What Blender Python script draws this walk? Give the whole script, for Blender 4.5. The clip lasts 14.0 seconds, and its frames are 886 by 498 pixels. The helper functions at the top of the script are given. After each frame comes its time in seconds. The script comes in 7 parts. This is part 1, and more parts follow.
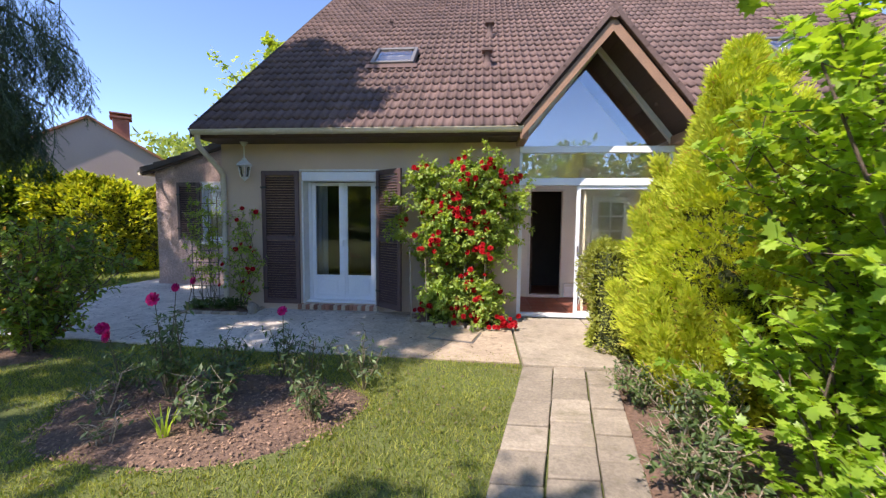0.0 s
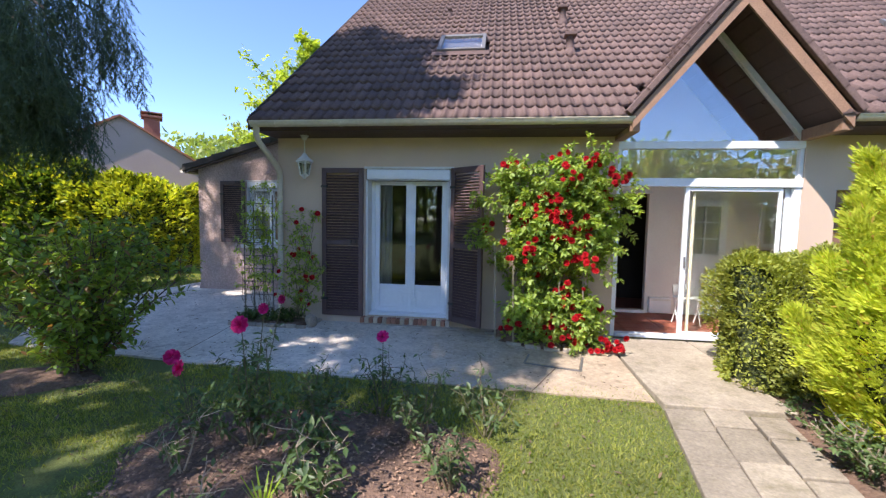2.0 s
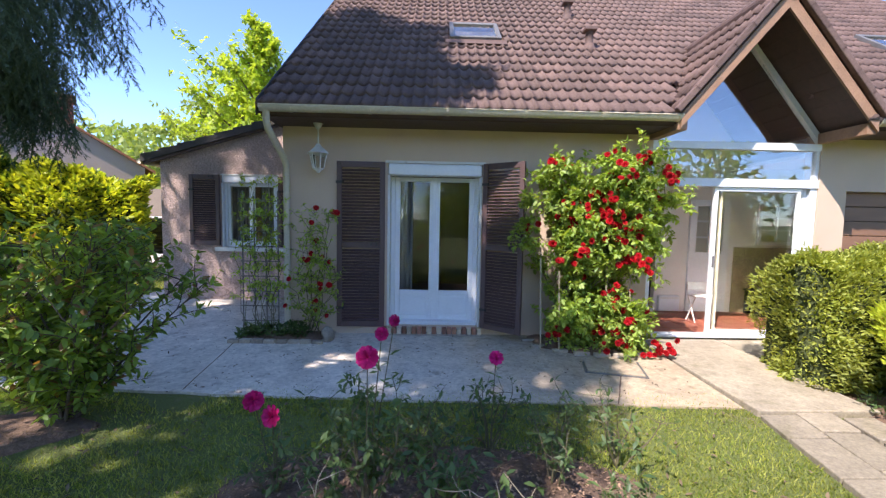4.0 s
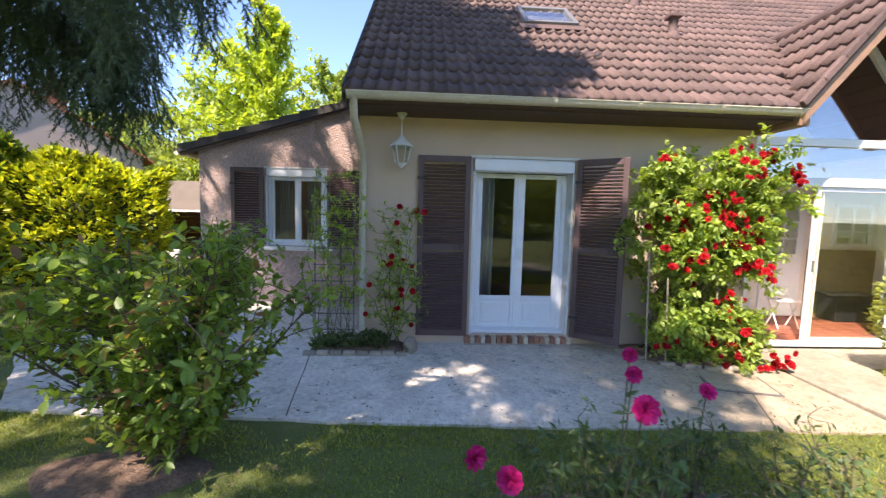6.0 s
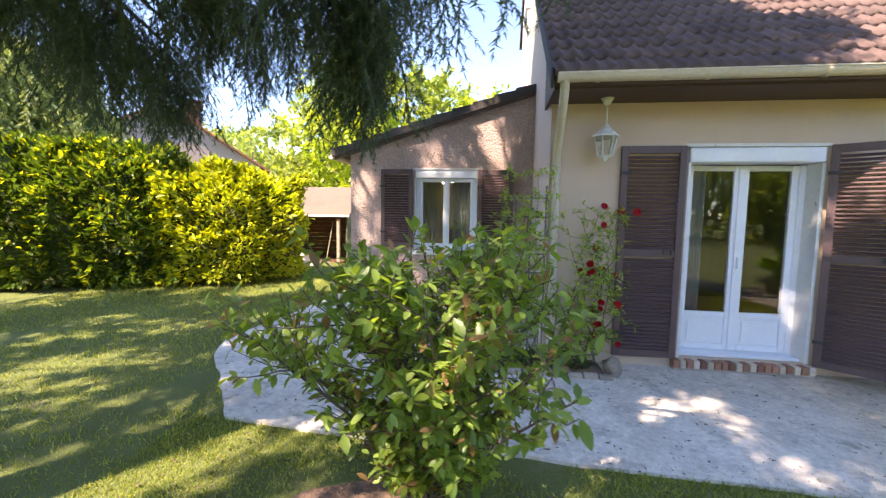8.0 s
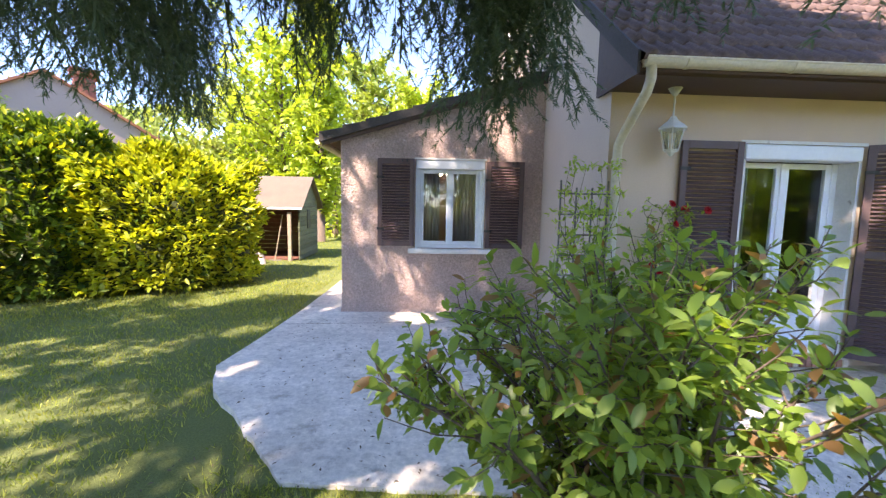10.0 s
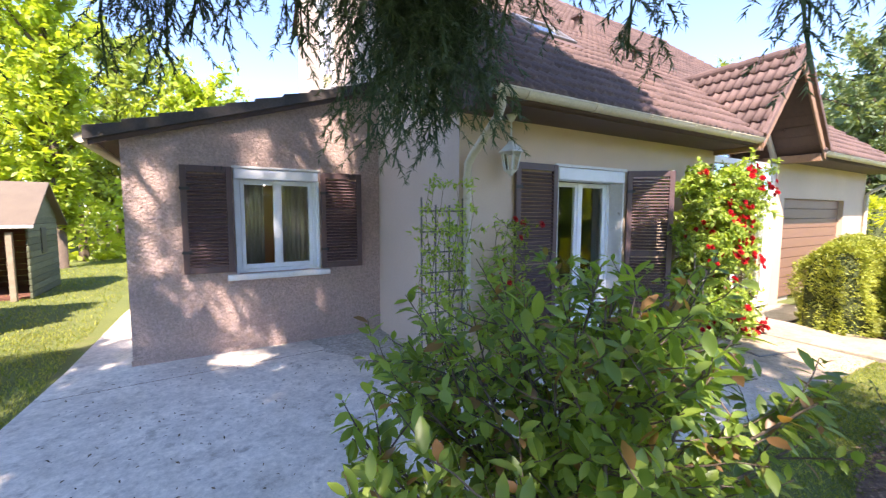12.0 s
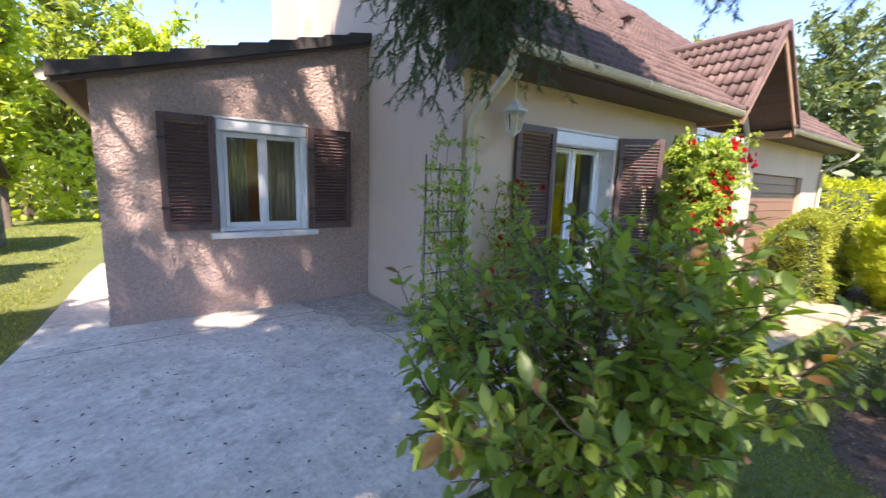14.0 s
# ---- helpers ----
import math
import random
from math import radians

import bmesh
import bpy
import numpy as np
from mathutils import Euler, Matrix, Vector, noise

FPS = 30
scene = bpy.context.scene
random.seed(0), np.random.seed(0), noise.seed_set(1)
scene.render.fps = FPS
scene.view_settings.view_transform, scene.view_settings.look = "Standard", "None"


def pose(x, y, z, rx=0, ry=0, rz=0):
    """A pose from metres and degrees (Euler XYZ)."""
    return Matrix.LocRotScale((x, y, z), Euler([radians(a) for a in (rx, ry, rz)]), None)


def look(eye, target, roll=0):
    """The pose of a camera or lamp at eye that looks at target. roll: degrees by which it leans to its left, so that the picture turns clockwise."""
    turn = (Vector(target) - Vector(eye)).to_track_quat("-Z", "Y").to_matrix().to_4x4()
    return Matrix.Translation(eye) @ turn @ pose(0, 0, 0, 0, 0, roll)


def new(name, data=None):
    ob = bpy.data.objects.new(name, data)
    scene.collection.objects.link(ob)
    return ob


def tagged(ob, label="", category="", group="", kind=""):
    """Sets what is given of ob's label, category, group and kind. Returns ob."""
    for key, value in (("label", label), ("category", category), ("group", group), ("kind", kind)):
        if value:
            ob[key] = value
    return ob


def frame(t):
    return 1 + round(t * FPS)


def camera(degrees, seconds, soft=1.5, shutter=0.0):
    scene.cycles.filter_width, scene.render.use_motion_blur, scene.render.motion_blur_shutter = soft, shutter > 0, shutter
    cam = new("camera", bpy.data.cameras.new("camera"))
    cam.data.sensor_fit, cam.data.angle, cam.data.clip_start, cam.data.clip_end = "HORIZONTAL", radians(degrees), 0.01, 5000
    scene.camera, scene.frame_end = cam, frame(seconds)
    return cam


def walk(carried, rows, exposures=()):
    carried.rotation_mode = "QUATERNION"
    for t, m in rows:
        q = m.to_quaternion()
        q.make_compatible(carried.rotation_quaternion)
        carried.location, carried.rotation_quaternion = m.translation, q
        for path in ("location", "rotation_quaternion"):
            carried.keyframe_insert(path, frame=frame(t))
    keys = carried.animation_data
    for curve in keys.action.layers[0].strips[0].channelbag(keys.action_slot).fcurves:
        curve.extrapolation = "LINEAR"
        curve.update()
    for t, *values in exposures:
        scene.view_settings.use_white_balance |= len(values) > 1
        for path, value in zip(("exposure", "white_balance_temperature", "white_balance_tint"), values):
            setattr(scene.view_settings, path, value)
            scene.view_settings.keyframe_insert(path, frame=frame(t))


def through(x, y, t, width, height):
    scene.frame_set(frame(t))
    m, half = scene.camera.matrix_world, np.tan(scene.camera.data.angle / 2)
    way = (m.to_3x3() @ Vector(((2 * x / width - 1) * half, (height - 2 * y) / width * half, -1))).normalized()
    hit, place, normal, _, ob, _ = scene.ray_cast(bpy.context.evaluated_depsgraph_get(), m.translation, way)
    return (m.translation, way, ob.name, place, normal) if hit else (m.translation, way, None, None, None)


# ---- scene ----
cam = camera(94.4, 14.0, soft=1.3, shutter=0.3)
PATH = [
    (0, (3.065, -6.874, 1.604), (2.889, -4.887, 1.453), 0.5),
    (0.5, (2.915, -6.636, 1.611), (2.706, -4.653, 1.459), 0.7),
    (1, (2.646, -6.493, 1.609), (2.402, -4.514, 1.459), 1.0),
    (1.5, (2.337, -6.355, 1.619), (2.076, -4.377, 1.469), 1.1),
    (2, (1.984, -6.176, 1.62), (1.737, -4.197, 1.478), 1.1),
    (2.5, (1.614, -6.062, 1.632), (1.421, -4.076, 1.495), 1.2),
    (2.7, (1.465, -6.01, 1.648), (1.302, -4.021, 1.515), 1.2),
    (4.8, (0.158, -5.559, 1.61), (0.308, -3.572, 1.44), 1.0),
    (5, (0.026, -5.49, 1.632), (0.188, -3.504, 1.455), 1.0),
    (5.5, (-0.318, -5.363, 1.666), (-0.161, -3.378, 1.48), 1.2),
    (6, (-0.632, -5.246, 1.69), (-0.528, -3.257, 1.508), 1.5),
    (6.5, (-0.968, -5.085, 1.695), (-0.955, -3.093, 1.518), 1.5),
    (7, (-1.3, -4.985, 1.659), (-1.399, -2.993, 1.504), 1.5),
    (7.5, (-1.649, -4.895, 1.672), (-1.847, -2.912, 1.504), 1.4),
    (8, (-1.99, -4.734, 1.636), (-2.251, -2.758, 1.463), 0.9),
    (8.5, (-2.316, -4.568, 1.644), (-2.487, -2.584, 1.46), 1.2),
    (8.7, (-2.468, -4.524, 1.651), (-2.59, -2.538, 1.456), 1.6),
    (10.8, (-3.617, -3.878, 1.726), (-3.218, -1.93, 1.511), 0.0),
    (11, (-3.64, -3.797, 1.743), (-3.129, -1.874, 1.546), -0.1),
    (11.5, (-3.719, -3.678, 1.759), (-2.908, -1.857, 1.597), 0.3),
    (12, (-3.832, -3.687, 1.795), (-2.811, -1.976, 1.622), 0.1),
    (12.5, (-3.896, -3.715, 1.794), (-2.741, -2.092, 1.61), 0.2),
    (13, (-3.948, -3.729, 1.788), (-2.707, -2.176, 1.568), 0.9),
    (13.5, (-3.987, -3.699, 1.742), (-2.724, -2.172, 1.469), 1.7),
    (14, (-4.116, -3.458, 1.68), (-2.965, -1.853, 1.366), 1.8),
]
walk(cam, [(t, look(eye, target, roll)) for t, eye, target, roll in PATH],
     exposures=[(0.0, 1.44, 6700, 21), (2.5, 1.6, 6300, 19), (5.0, 1.8, 6700, 20), (7.5, 2.42, 7700, 23), (8.5, 2.64, 7900, 25), (11.0, 2.56, 7000, 24), (14.0, 2.26, 7100, 24)])

# ---------------------------------------------------------------- sky and sun
SUN_WAY = Vector((0.50, 0.65, -1.07)).normalized()      # the way the sunlight travels
world = bpy.data.worlds.new("sky")
scene.world = world
world.use_nodes = True
wn = world.node_tree.nodes
wl = world.node_tree.links
wn.clear()
sky = wn.new("ShaderNodeTexSky")
sky.sky_type = "NISHITA"
sky.sun_disc = False
sky.sun_elevation = math.asin(-SUN_WAY.z)
sky.sun_rotation = math.atan2(-SUN_WAY.x, -SUN_WAY.y)
sky.altitude = 1500.0
sky.air_density, sky.dust_density, sky.ozone_density = 0.9, 0.0, 5.0
bg = wn.new("ShaderNodeBackground")
bg.inputs["Strength"].default_value = 0.13
wo = wn.new("ShaderNodeOutputWorld")
wl.new(sky.outputs[0], bg.inputs[0])
wl.new(bg.outputs[0], wo.inputs[0])
sun = new("sun", bpy.data.lights.new("sun", "SUN"))
sun.data.energy = 3.0
sun.data.angle = radians(0.6)
sun.data.color = (1.0, 0.94, 0.85)
sun.matrix_world = look((-10, -13, 22), Vector((-10, -13, 22)) + SUN_WAY)


# ---------------------------------------------------------------- materials
def graph(name):
    m = bpy.data.materials.new(name)
    m.use_nodes = True
    n, l = m.node_tree.nodes, m.node_tree.links
    n.clear()
    out = n.new("ShaderNodeOutputMaterial")
    return m, n, l, out


def noise_node(n, l, co, scale, detail=4.0, rough=0.6):
    t = n.new("ShaderNodeTexNoise")
    t.inputs["Scale"].default_value, t.inputs["Detail"].default_value, t.inputs["Roughness"].default_value = scale, detail, rough
    l.new(co, t.inputs["Vector"])
    return t.outputs["Fac"]


def ramp_node(n, l, fac, lo, hi):
    r = n.new("ShaderNodeMapRange")
    r.inputs["From Min"].default_value, r.inputs["From Max"].default_value = lo, hi
    l.new(fac, r.inputs["Value"])
    return r.outputs["Result"]


def mix_node(n, l, fac, a, b, blend="MIX"):
    m = n.new("ShaderNodeMix")
    m.data_type, m.blend_type = "RGBA", blend
    for sock, v in ((m.inputs["Factor"], fac), (m.inputs["A"], a), (m.inputs["B"], b)):
        if isinstance(v, (tuple, float, int)):
            sock.default_value = (*v, 1.0) if isinstance(v, tuple) else v
        else:
            l.new(v, sock)
    return m.outputs["Result"]


def surface(name, col, col2=None, rough=0.7, scale=1.5, fine=40.0, speck=0.25, bump=0.15, bump_scale=None, bump_dist=0.01,
            metal=0.0, spec=0.4, vary=0.0, stain=None, stain_at=(0.58, 0.72), stain_scale=3.0, stretch=(1, 1, 1), mid=0.0, mid_scale=7.0):
    """A surface with broad patches from col to col2, a fine grain, relief, and optional stains."""
    m, n, l, out = graph(name)
    p = n.new("ShaderNodeBsdfPrincipled")
    l.new(p.outputs[0], out.inputs[0])
    tc = n.new("ShaderNodeTexCoord")
    mp = n.new("ShaderNodeMapping")
    mp.inputs["Scale"].default_value = stretch
    geo = n.new("ShaderNodeNewGeometry")
    l.new(geo.outputs["Position"], mp.inputs["Vector"])
    co = mp.outputs[0]
    broad = ramp_node(n, l, noise_node(n, l, co, scale), 0.3, 0.7)
    grain = noise_node(n, l, co, fine, 5.0, 0.7)
    c = mix_node(n, l, broad, col, col2 or tuple(v * 0.8 for v in col))
    g = n.new("ShaderNodeMapRange")
    g.inputs["From Min"].default_value, g.inputs["From Max"].default_value = 0.25, 0.75
    g.inputs["To Min"].default_value, g.inputs["To Max"].default_value = 1 - speck, 1 + speck
    l.new(grain, g.inputs["Value"])
    c = mix_node(n, l, 1.0, c, g.outputs[0], "MULTIPLY")
    if mid:
        mm = n.new("ShaderNodeMapRange")
        mm.inputs["From Min"].default_value, mm.inputs["From Max"].default_value = 0.3, 0.7
        mm.inputs["To Min"].default_value, mm.inputs["To Max"].default_value = 1 - mid, 1 + mid
        l.new(noise_node(n, l, co, mid_scale, 9.0, 0.75), mm.inputs["Value"])
        c = mix_node(n, l, 1.0, c, mm.outputs[0], "MULTIPLY")
    if stain:
        s = ramp_node(n, l, noise_node(n, l, co, stain_scale, 8.0, 0.7), *stain_at)
        c = mix_node(n, l, s, c, stain)
    if vary:
        oi = n.new("ShaderNodeObjectInfo")
        add = n.new("ShaderNodeMath")
        add.operation = "ADD"
        l.new(oi.outputs["Random"], add.inputs[0])
        l.new(geo.outputs["Random Per Island"], add.inputs[1])
        fr = n.new("ShaderNodeMath")
        fr.operation = "FRACT"
        l.new(add.outputs[0], fr.inputs[0])
        v = n.new("ShaderNodeMapRange")
        v.inputs["To Min"].default_value, v.inputs["To Max"].default_value = 1 - vary, 1 + vary
        l.new(fr.outputs[0], v.inputs["Value"])
        c = mix_node(n, l, 1.0, c, v.outputs[0], "MULTIPLY")
    l.new(c, p.inputs["Base Color"])
    p.inputs["Roughness"].default_value, p.inputs["Metallic"].default_value = rough, metal
    p.inputs["Specular IOR Level"].default_value = spec
    if bump:
        b = n.new("ShaderNodeBump")
        b.inputs["Strength"].default_value, b.inputs["Distance"].default_value = bump, bump_dist
        l.new(noise_node(n, l, co, bump_scale or fine, 4.0, 0.6), b.inputs["Height"])
        l.new(b.outputs[0], p.inputs["Normal"])
    return m


def leafy(name, col, col2, through=0.4, rough=0.45, tcol=None, spec=0.4, third=None, third_share=0.1):
    """A thin leaf: gloss, body colour that varies leaf by leaf, and light let through."""
    m, n, l, out = graph(name)
    geo = n.new("ShaderNodeNewGeometry")
    oi = n.new("ShaderNodeObjectInfo")
    c = mix_node(n, l, geo.outputs["Random Per Island"], col, col2)
    if third:
        fac = ramp_node(n, l, geo.outputs["Random Per Island"], 1.0 - third_share, 1.0 - third_share * 0.8)
        c = mix_node(n, l, fac, c, third)
    big = ramp_node(n, l, noise_node(n, l, geo.outputs["Position"], 1.3), 0.3, 0.7)
    sh = n.new("ShaderNodeMapRange")
    sh.inputs["To Min"].default_value, sh.inputs["To Max"].default_value = 0.75, 1.25
    l.new(big, sh.inputs["Value"])
    c = mix_node(n, l, 1.0, c, sh.outputs[0], "MULTIPLY")
    p = n.new("ShaderNodeBsdfPrincipled")
    p.inputs["Roughness"].default_value = rough
    p.inputs["Specular IOR Level"].default_value = spec
    l.new(c, p.inputs["Base Color"])
    t = n.new("ShaderNodeBsdfTranslucent")
    tc = mix_node(n, l, 1.0, c, tcol or (1.6, 1.5, 0.5), "MULTIPLY")
    l.new(tc, t.inputs["Color"])
    mx = n.new("ShaderNodeMixShader")
    mx.inputs[0].default_value = through
    l.new(p.outputs[0], mx.inputs[1])
    l.new(t.outputs[0], mx.inputs[2])
    l.new(mx.outputs[0], out.inputs[0])
    return m


def glass(name, tint=(0.9, 0.95, 0.93), rough=0.0, shine=0.0):
    """Clear pane; shine is the share of mirror coating, as double glazing has."""
    m, n, l, out = graph(name)
    p = n.new("ShaderNodeBsdfPrincipled")
    p.inputs["Base Color"].default_value = (*tint, 1)
    p.inputs["Roughness"].default_value = rough
    p.inputs["Transmission Weight"].default_value = 1.0
    p.inputs["IOR"].default_value = 1.5
    g = n.new("ShaderNodeBsdfGlossy")
    g.inputs["Roughness"].default_value = 0.0
    g.inputs["Color"].default_value = (0.92, 0.95, 1.0, 1)
    mx = n.new("ShaderNodeMixShader")
    mx.inputs[0].default_value = shine
    l.new(p.outputs[0], mx.inputs[1])
    l.new(g.outputs[0], mx.inputs[2])
    l.new(mx.outputs[0], out.inputs[0])
    return m


def glow(name, col, strength):
    m, n, l, out = graph(name)
    e = n.new("ShaderNodeEmission")
    e.inputs[0].default_value, e.inputs[1].default_value = (*col, 1), strength
    l.new(e.outputs[0], out.inputs[0])
    return m


M_RENDER_PINK = surface("pink_roughcast", (0.60, 0.435, 0.375), (0.52, 0.38, 0.33), rough=0.95, scale=0.9, fine=42, speck=0.32, mid=0.16, mid_scale=26, bump=1.0, bump_scale=28, bump_dist=0.07, stain=(0.36, 0.27, 0.24), stain_at=(0.62, 0.85))
M_RENDER_BEIGE = surface("beige_render", (0.64, 0.49, 0.37), (0.56, 0.43, 0.33), rough=0.95, scale=0.8, fine=90, speck=0.12, bump=0.4, bump_scale=80, bump_dist=0.008, stain=(0.36, 0.27, 0.2), stain_at=(0.64, 0.9))
M_RENDER_PALE = surface("pale_render", (0.60, 0.48, 0.39), (0.54, 0.43, 0.35), rough=0.95, scale=0.8, fine=80, speck=0.10, bump=0.3, bump_scale=70, bump_dist=0.006)
M_INSIDE = surface("indoor_plaster", (0.78, 0.74, 0.68), (0.72, 0.68, 0.62), rough=0.9, bump=0.05, speck=0.05)
# indoor shade put into the colour, for rooms seen through glass
M_ROOM_DARK = surface("dim_indoor_wall", (0.075, 0.06, 0.05), (0.055, 0.045, 0.04), rough=0.9, bump=0.05, speck=0.1)
M_TILE = surface("brown_roof_tile", (0.160, 0.100, 0.083), (0.118, 0.077, 0.067), rough=0.75, scale=1.2, fine=35, speck=0.30, bump=0.35, bump_scale=60, bump_dist=0.006, vary=0.22, stain=(0.23, 0.19, 0.15), stain_at=(0.63, 0.78), stain_scale=9)
M_TILE_EDGE = surface("dark_verge_tile", (0.075, 0.062, 0.055), (0.055, 0.048, 0.043), rough=0.8, scale=2, fine=40, speck=0.3, bump=0.3, vary=0.2)
M_DECK = surface("roof_underside", (0.10, 0.06, 0.045), rough=0.9, bump=0.1)
M_GUTTER = surface("cream_gutter", (0.62, 0.55, 0.42), (0.54, 0.47, 0.35), rough=0.5, scale=3, fine=30, speck=0.15, bump=0.05, stain=(0.30, 0.25, 0.19), stain_at=(0.60, 0.8), stain_scale=5)
M_SOFFIT = surface("dark_brown_stained_board", (0.085, 0.048, 0.036), (0.065, 0.038, 0.03), rough=0.6, scale=2, fine=25, speck=0.2, bump=0.15, stretch=(1, 8, 8))
M_BARGE = surface("weathered_barge_board", (0.34, 0.20, 0.125), (0.26, 0.155, 0.10), rough=0.7, scale=3, fine=30, speck=0.25, bump=0.2, stretch=(2, 6, 2))
M_WHITE = surface("white_pvc", (0.80, 0.82, 0.84), (0.74, 0.77, 0.80), rough=0.35, scale=2, fine=25, speck=0.04, bump=0.03)
M_WHITE_OLD = surface("weathered_white_paint", (0.74, 0.73, 0.70), (0.64, 0.63, 0.60), rough=0.6, scale=4, fine=40, speck=0.1, bump=0.1, stain=(0.36, 0.33, 0.29), stain_at=(0.62, 0.72), stain_scale=9)
M_SHUTTER = surface("plum_brown_shutter", (0.115, 0.068, 0.066), (0.09, 0.054, 0.054), rough=0.5, scale=2.5, fine=30, speck=0.15, bump=0.1, spec=0.5)
M_GLASS = glass("window_glass")
M_GLASS_SKY = glass("coated_gable_glass", shine=0.14)
M_CONCRETE = surface("patio_concrete", (0.72, 0.65, 0.55), (0.56, 0.50, 0.42), rough=0.9, scale=0.8, fine=20, speck=0.27, bump=0.6, bump_scale=22, bump_dist=0.014, stain=(0.37, 0.325, 0.27), stain_at=(0.54, 0.70), stain_scale=6.0, mid=0.2, mid_scale=2.4)
def dirtier_end(m, at0, at1, dirt):
    """Earth-stained concrete along x from at0 on, with a ragged border."""
    n, l = m.node_tree.nodes, m.node_tree.links
    p = next(q for q in n if q.type == "BSDF_PRINCIPLED")
    clean = p.inputs["Base Color"].links[0].from_socket
    geo = n.new("ShaderNodeNewGeometry")
    sep = n.new("ShaderNodeSeparateXYZ")
    l.new(geo.outputs["Position"], sep.inputs[0])
    add = n.new("ShaderNodeMath")
    add.operation = "MULTIPLY_ADD"
    l.new(noise_node(n, l, geo.outputs["Position"], 1.1, 6.0, 0.7), add.inputs[0])
    add.inputs[1].default_value = 3.0
    l.new(sep.outputs["X"], add.inputs[2])
    soiled = mix_node(n, l, 1.0, clean, dirt, "MULTIPLY")
    l.new(mix_node(n, l, ramp_node(n, l, add.outputs[0], at0 + 1.5, at1 + 1.5), clean, soiled), p.inputs["Base Color"])


dirtier_end(M_CONCRETE, 0.2, 2.4, (0.66, 0.58, 0.48))
M_SLAB = surface("sandstone_slab", (0.345, 0.295, 0.22), (0.26, 0.22, 0.165), rough=0.9, scale=1.6, fine=40, speck=0.28, bump=0.5, bump_scale=35, bump_dist=0.012, vary=0.16, stain=(0.19, 0.165, 0.105), stain_at=(0.54, 0.70), stain_scale=4, mid=0.2, mid_scale=9)
M_GRASS = surface("lawn_ground", (0.165, 0.195, 0.05), (0.125, 0.15, 0.042), rough=0.95, scale=0.7, fine=60, speck=0.45, bump=0.8, bump_scale=90, bump_dist=0.03, stain=(0.24, 0.19, 0.10), stain_at=(0.60, 0.75), stain_scale=1.6)
M_SOIL = surface("mulch_soil", (0.20, 0.125, 0.085), (0.13, 0.085, 0.06), rough=0.95, scale=2.5, fine=30, speck=0.5, bump=0.9, bump_scale=28, bump_dist=0.03)
M_CHIP = surface("bark_chip", (0.34, 0.21, 0.135), (0.22, 0.14, 0.09), rough=0.9, scale=6, fine=50, speck=0.3, bump=0.2, vary=0.45)
M_BLADE = leafy("grass_blade", (0.13, 0.20, 0.03), (0.42, 0.42, 0.11), through=0.4, rough=0.55, spec=0.25)
M_BARK = surface("bark", (0.17, 0.125, 0.09), (0.12, 0.09, 0.07), rough=0.95, scale=4, fine=22, speck=0.4, bump=0.8, bump_dist=0.02, stretch=(3, 3, 0.8))
M_CANE = surface("green_brown_cane", (0.16, 0.15, 0.075), (0.13, 0.10, 0.06), rough=0.7, scale=8, fine=50, speck=0.2, bump=0.1)
M_PALE_STEM = surface("pale_dry_stem", (0.40, 0.33, 0.24), (0.3, 0.24, 0.17), rough=0.8, scale=8, fine=50, speck=0.2, bump=0.15)
M_BRICK = surface("edge_brick", (0.36, 0.17, 0.11), (0.28, 0.13, 0.09), rough=0.9, scale=10, fine=60, speck=0.25, bump=0.3, vary=0.4)
M_BRICK_PALE = surface("cream_brick", (0.60, 0.50, 0.38), (0.50, 0.40, 0.30), rough=0.9, scale=10, fine=60, speck=0.25, bump=0.3, vary=0.25)
M_MORTAR = surface("mortar", (0.42, 0.38, 0.33), rough=0.95, bump=0.3)
M_TERRACOTTA = surface("red_floor_tile", (0.34, 0.105, 0.06), (0.27, 0.085, 0.05), rough=0.45, scale=4, fine=40, speck=0.12, bump=0.08, vary=0.12)
M_DOORWOOD = surface("dark_door_wood", (0.075, 0.042, 0.03), (0.055, 0.032, 0.024), rough=0.45, scale=3, fine=25, speck=0.25, bump=0.1, stretch=(6, 6, 1))
M_GARAGE = surface("brown_garage_panel", (0.25, 0.135, 0.085), (0.21, 0.115, 0.075), rough=0.5, scale=2, fine=30, speck=0.1, bump=0.08, stretch=(1, 1, 8))
M_CURTAIN = surface("grey_sheer_curtain", (0.58, 0.58, 0.58), (0.46, 0.465, 0.465), rough=0.9, scale=3, fine=60, speck=0.08, bump=0.1)
M_CURTAIN_PALE = surface("pale_voile", (0.55, 0.55, 0.58), rough=0.9, fine=60, speck=0.06, bump=0.1)
M_PEBBLE = surface("pebble_dash", (0.34, 0.28, 0.16), (0.26, 0.21, 0.12), rough=0.9, scale=14, fine=40, speck=0.5, bump=1.0, bump_scale=30, bump_dist=0.02)
M_IRON = surface("weathered_painted_wood", (0.23, 0.21, 0.18), (0.17, 0.15, 0.13), rough=0.7, scale=6, fine=40, speck=0.3, bump=0.2)
M_LANTERN = surface("white_cast_lantern", (0.72, 0.72, 0.70), (0.6, 0.6, 0.58), rough=0.45, scale=20, fine=70, speck=0.1, bump=0.1)
M_BLACK = surface("black_plastic", (0.03, 0.03, 0.032), rough=0.5, bump=0.03)
M_SHEDWOOD = surface("green_shed_log", (0.15, 0.165, 0.10), (0.11, 0.12, 0.075), rough=0.85, scale=2, fine=25, speck=0.3, bump=0.3, vary=0.2, stretch=(1, 1, 6))
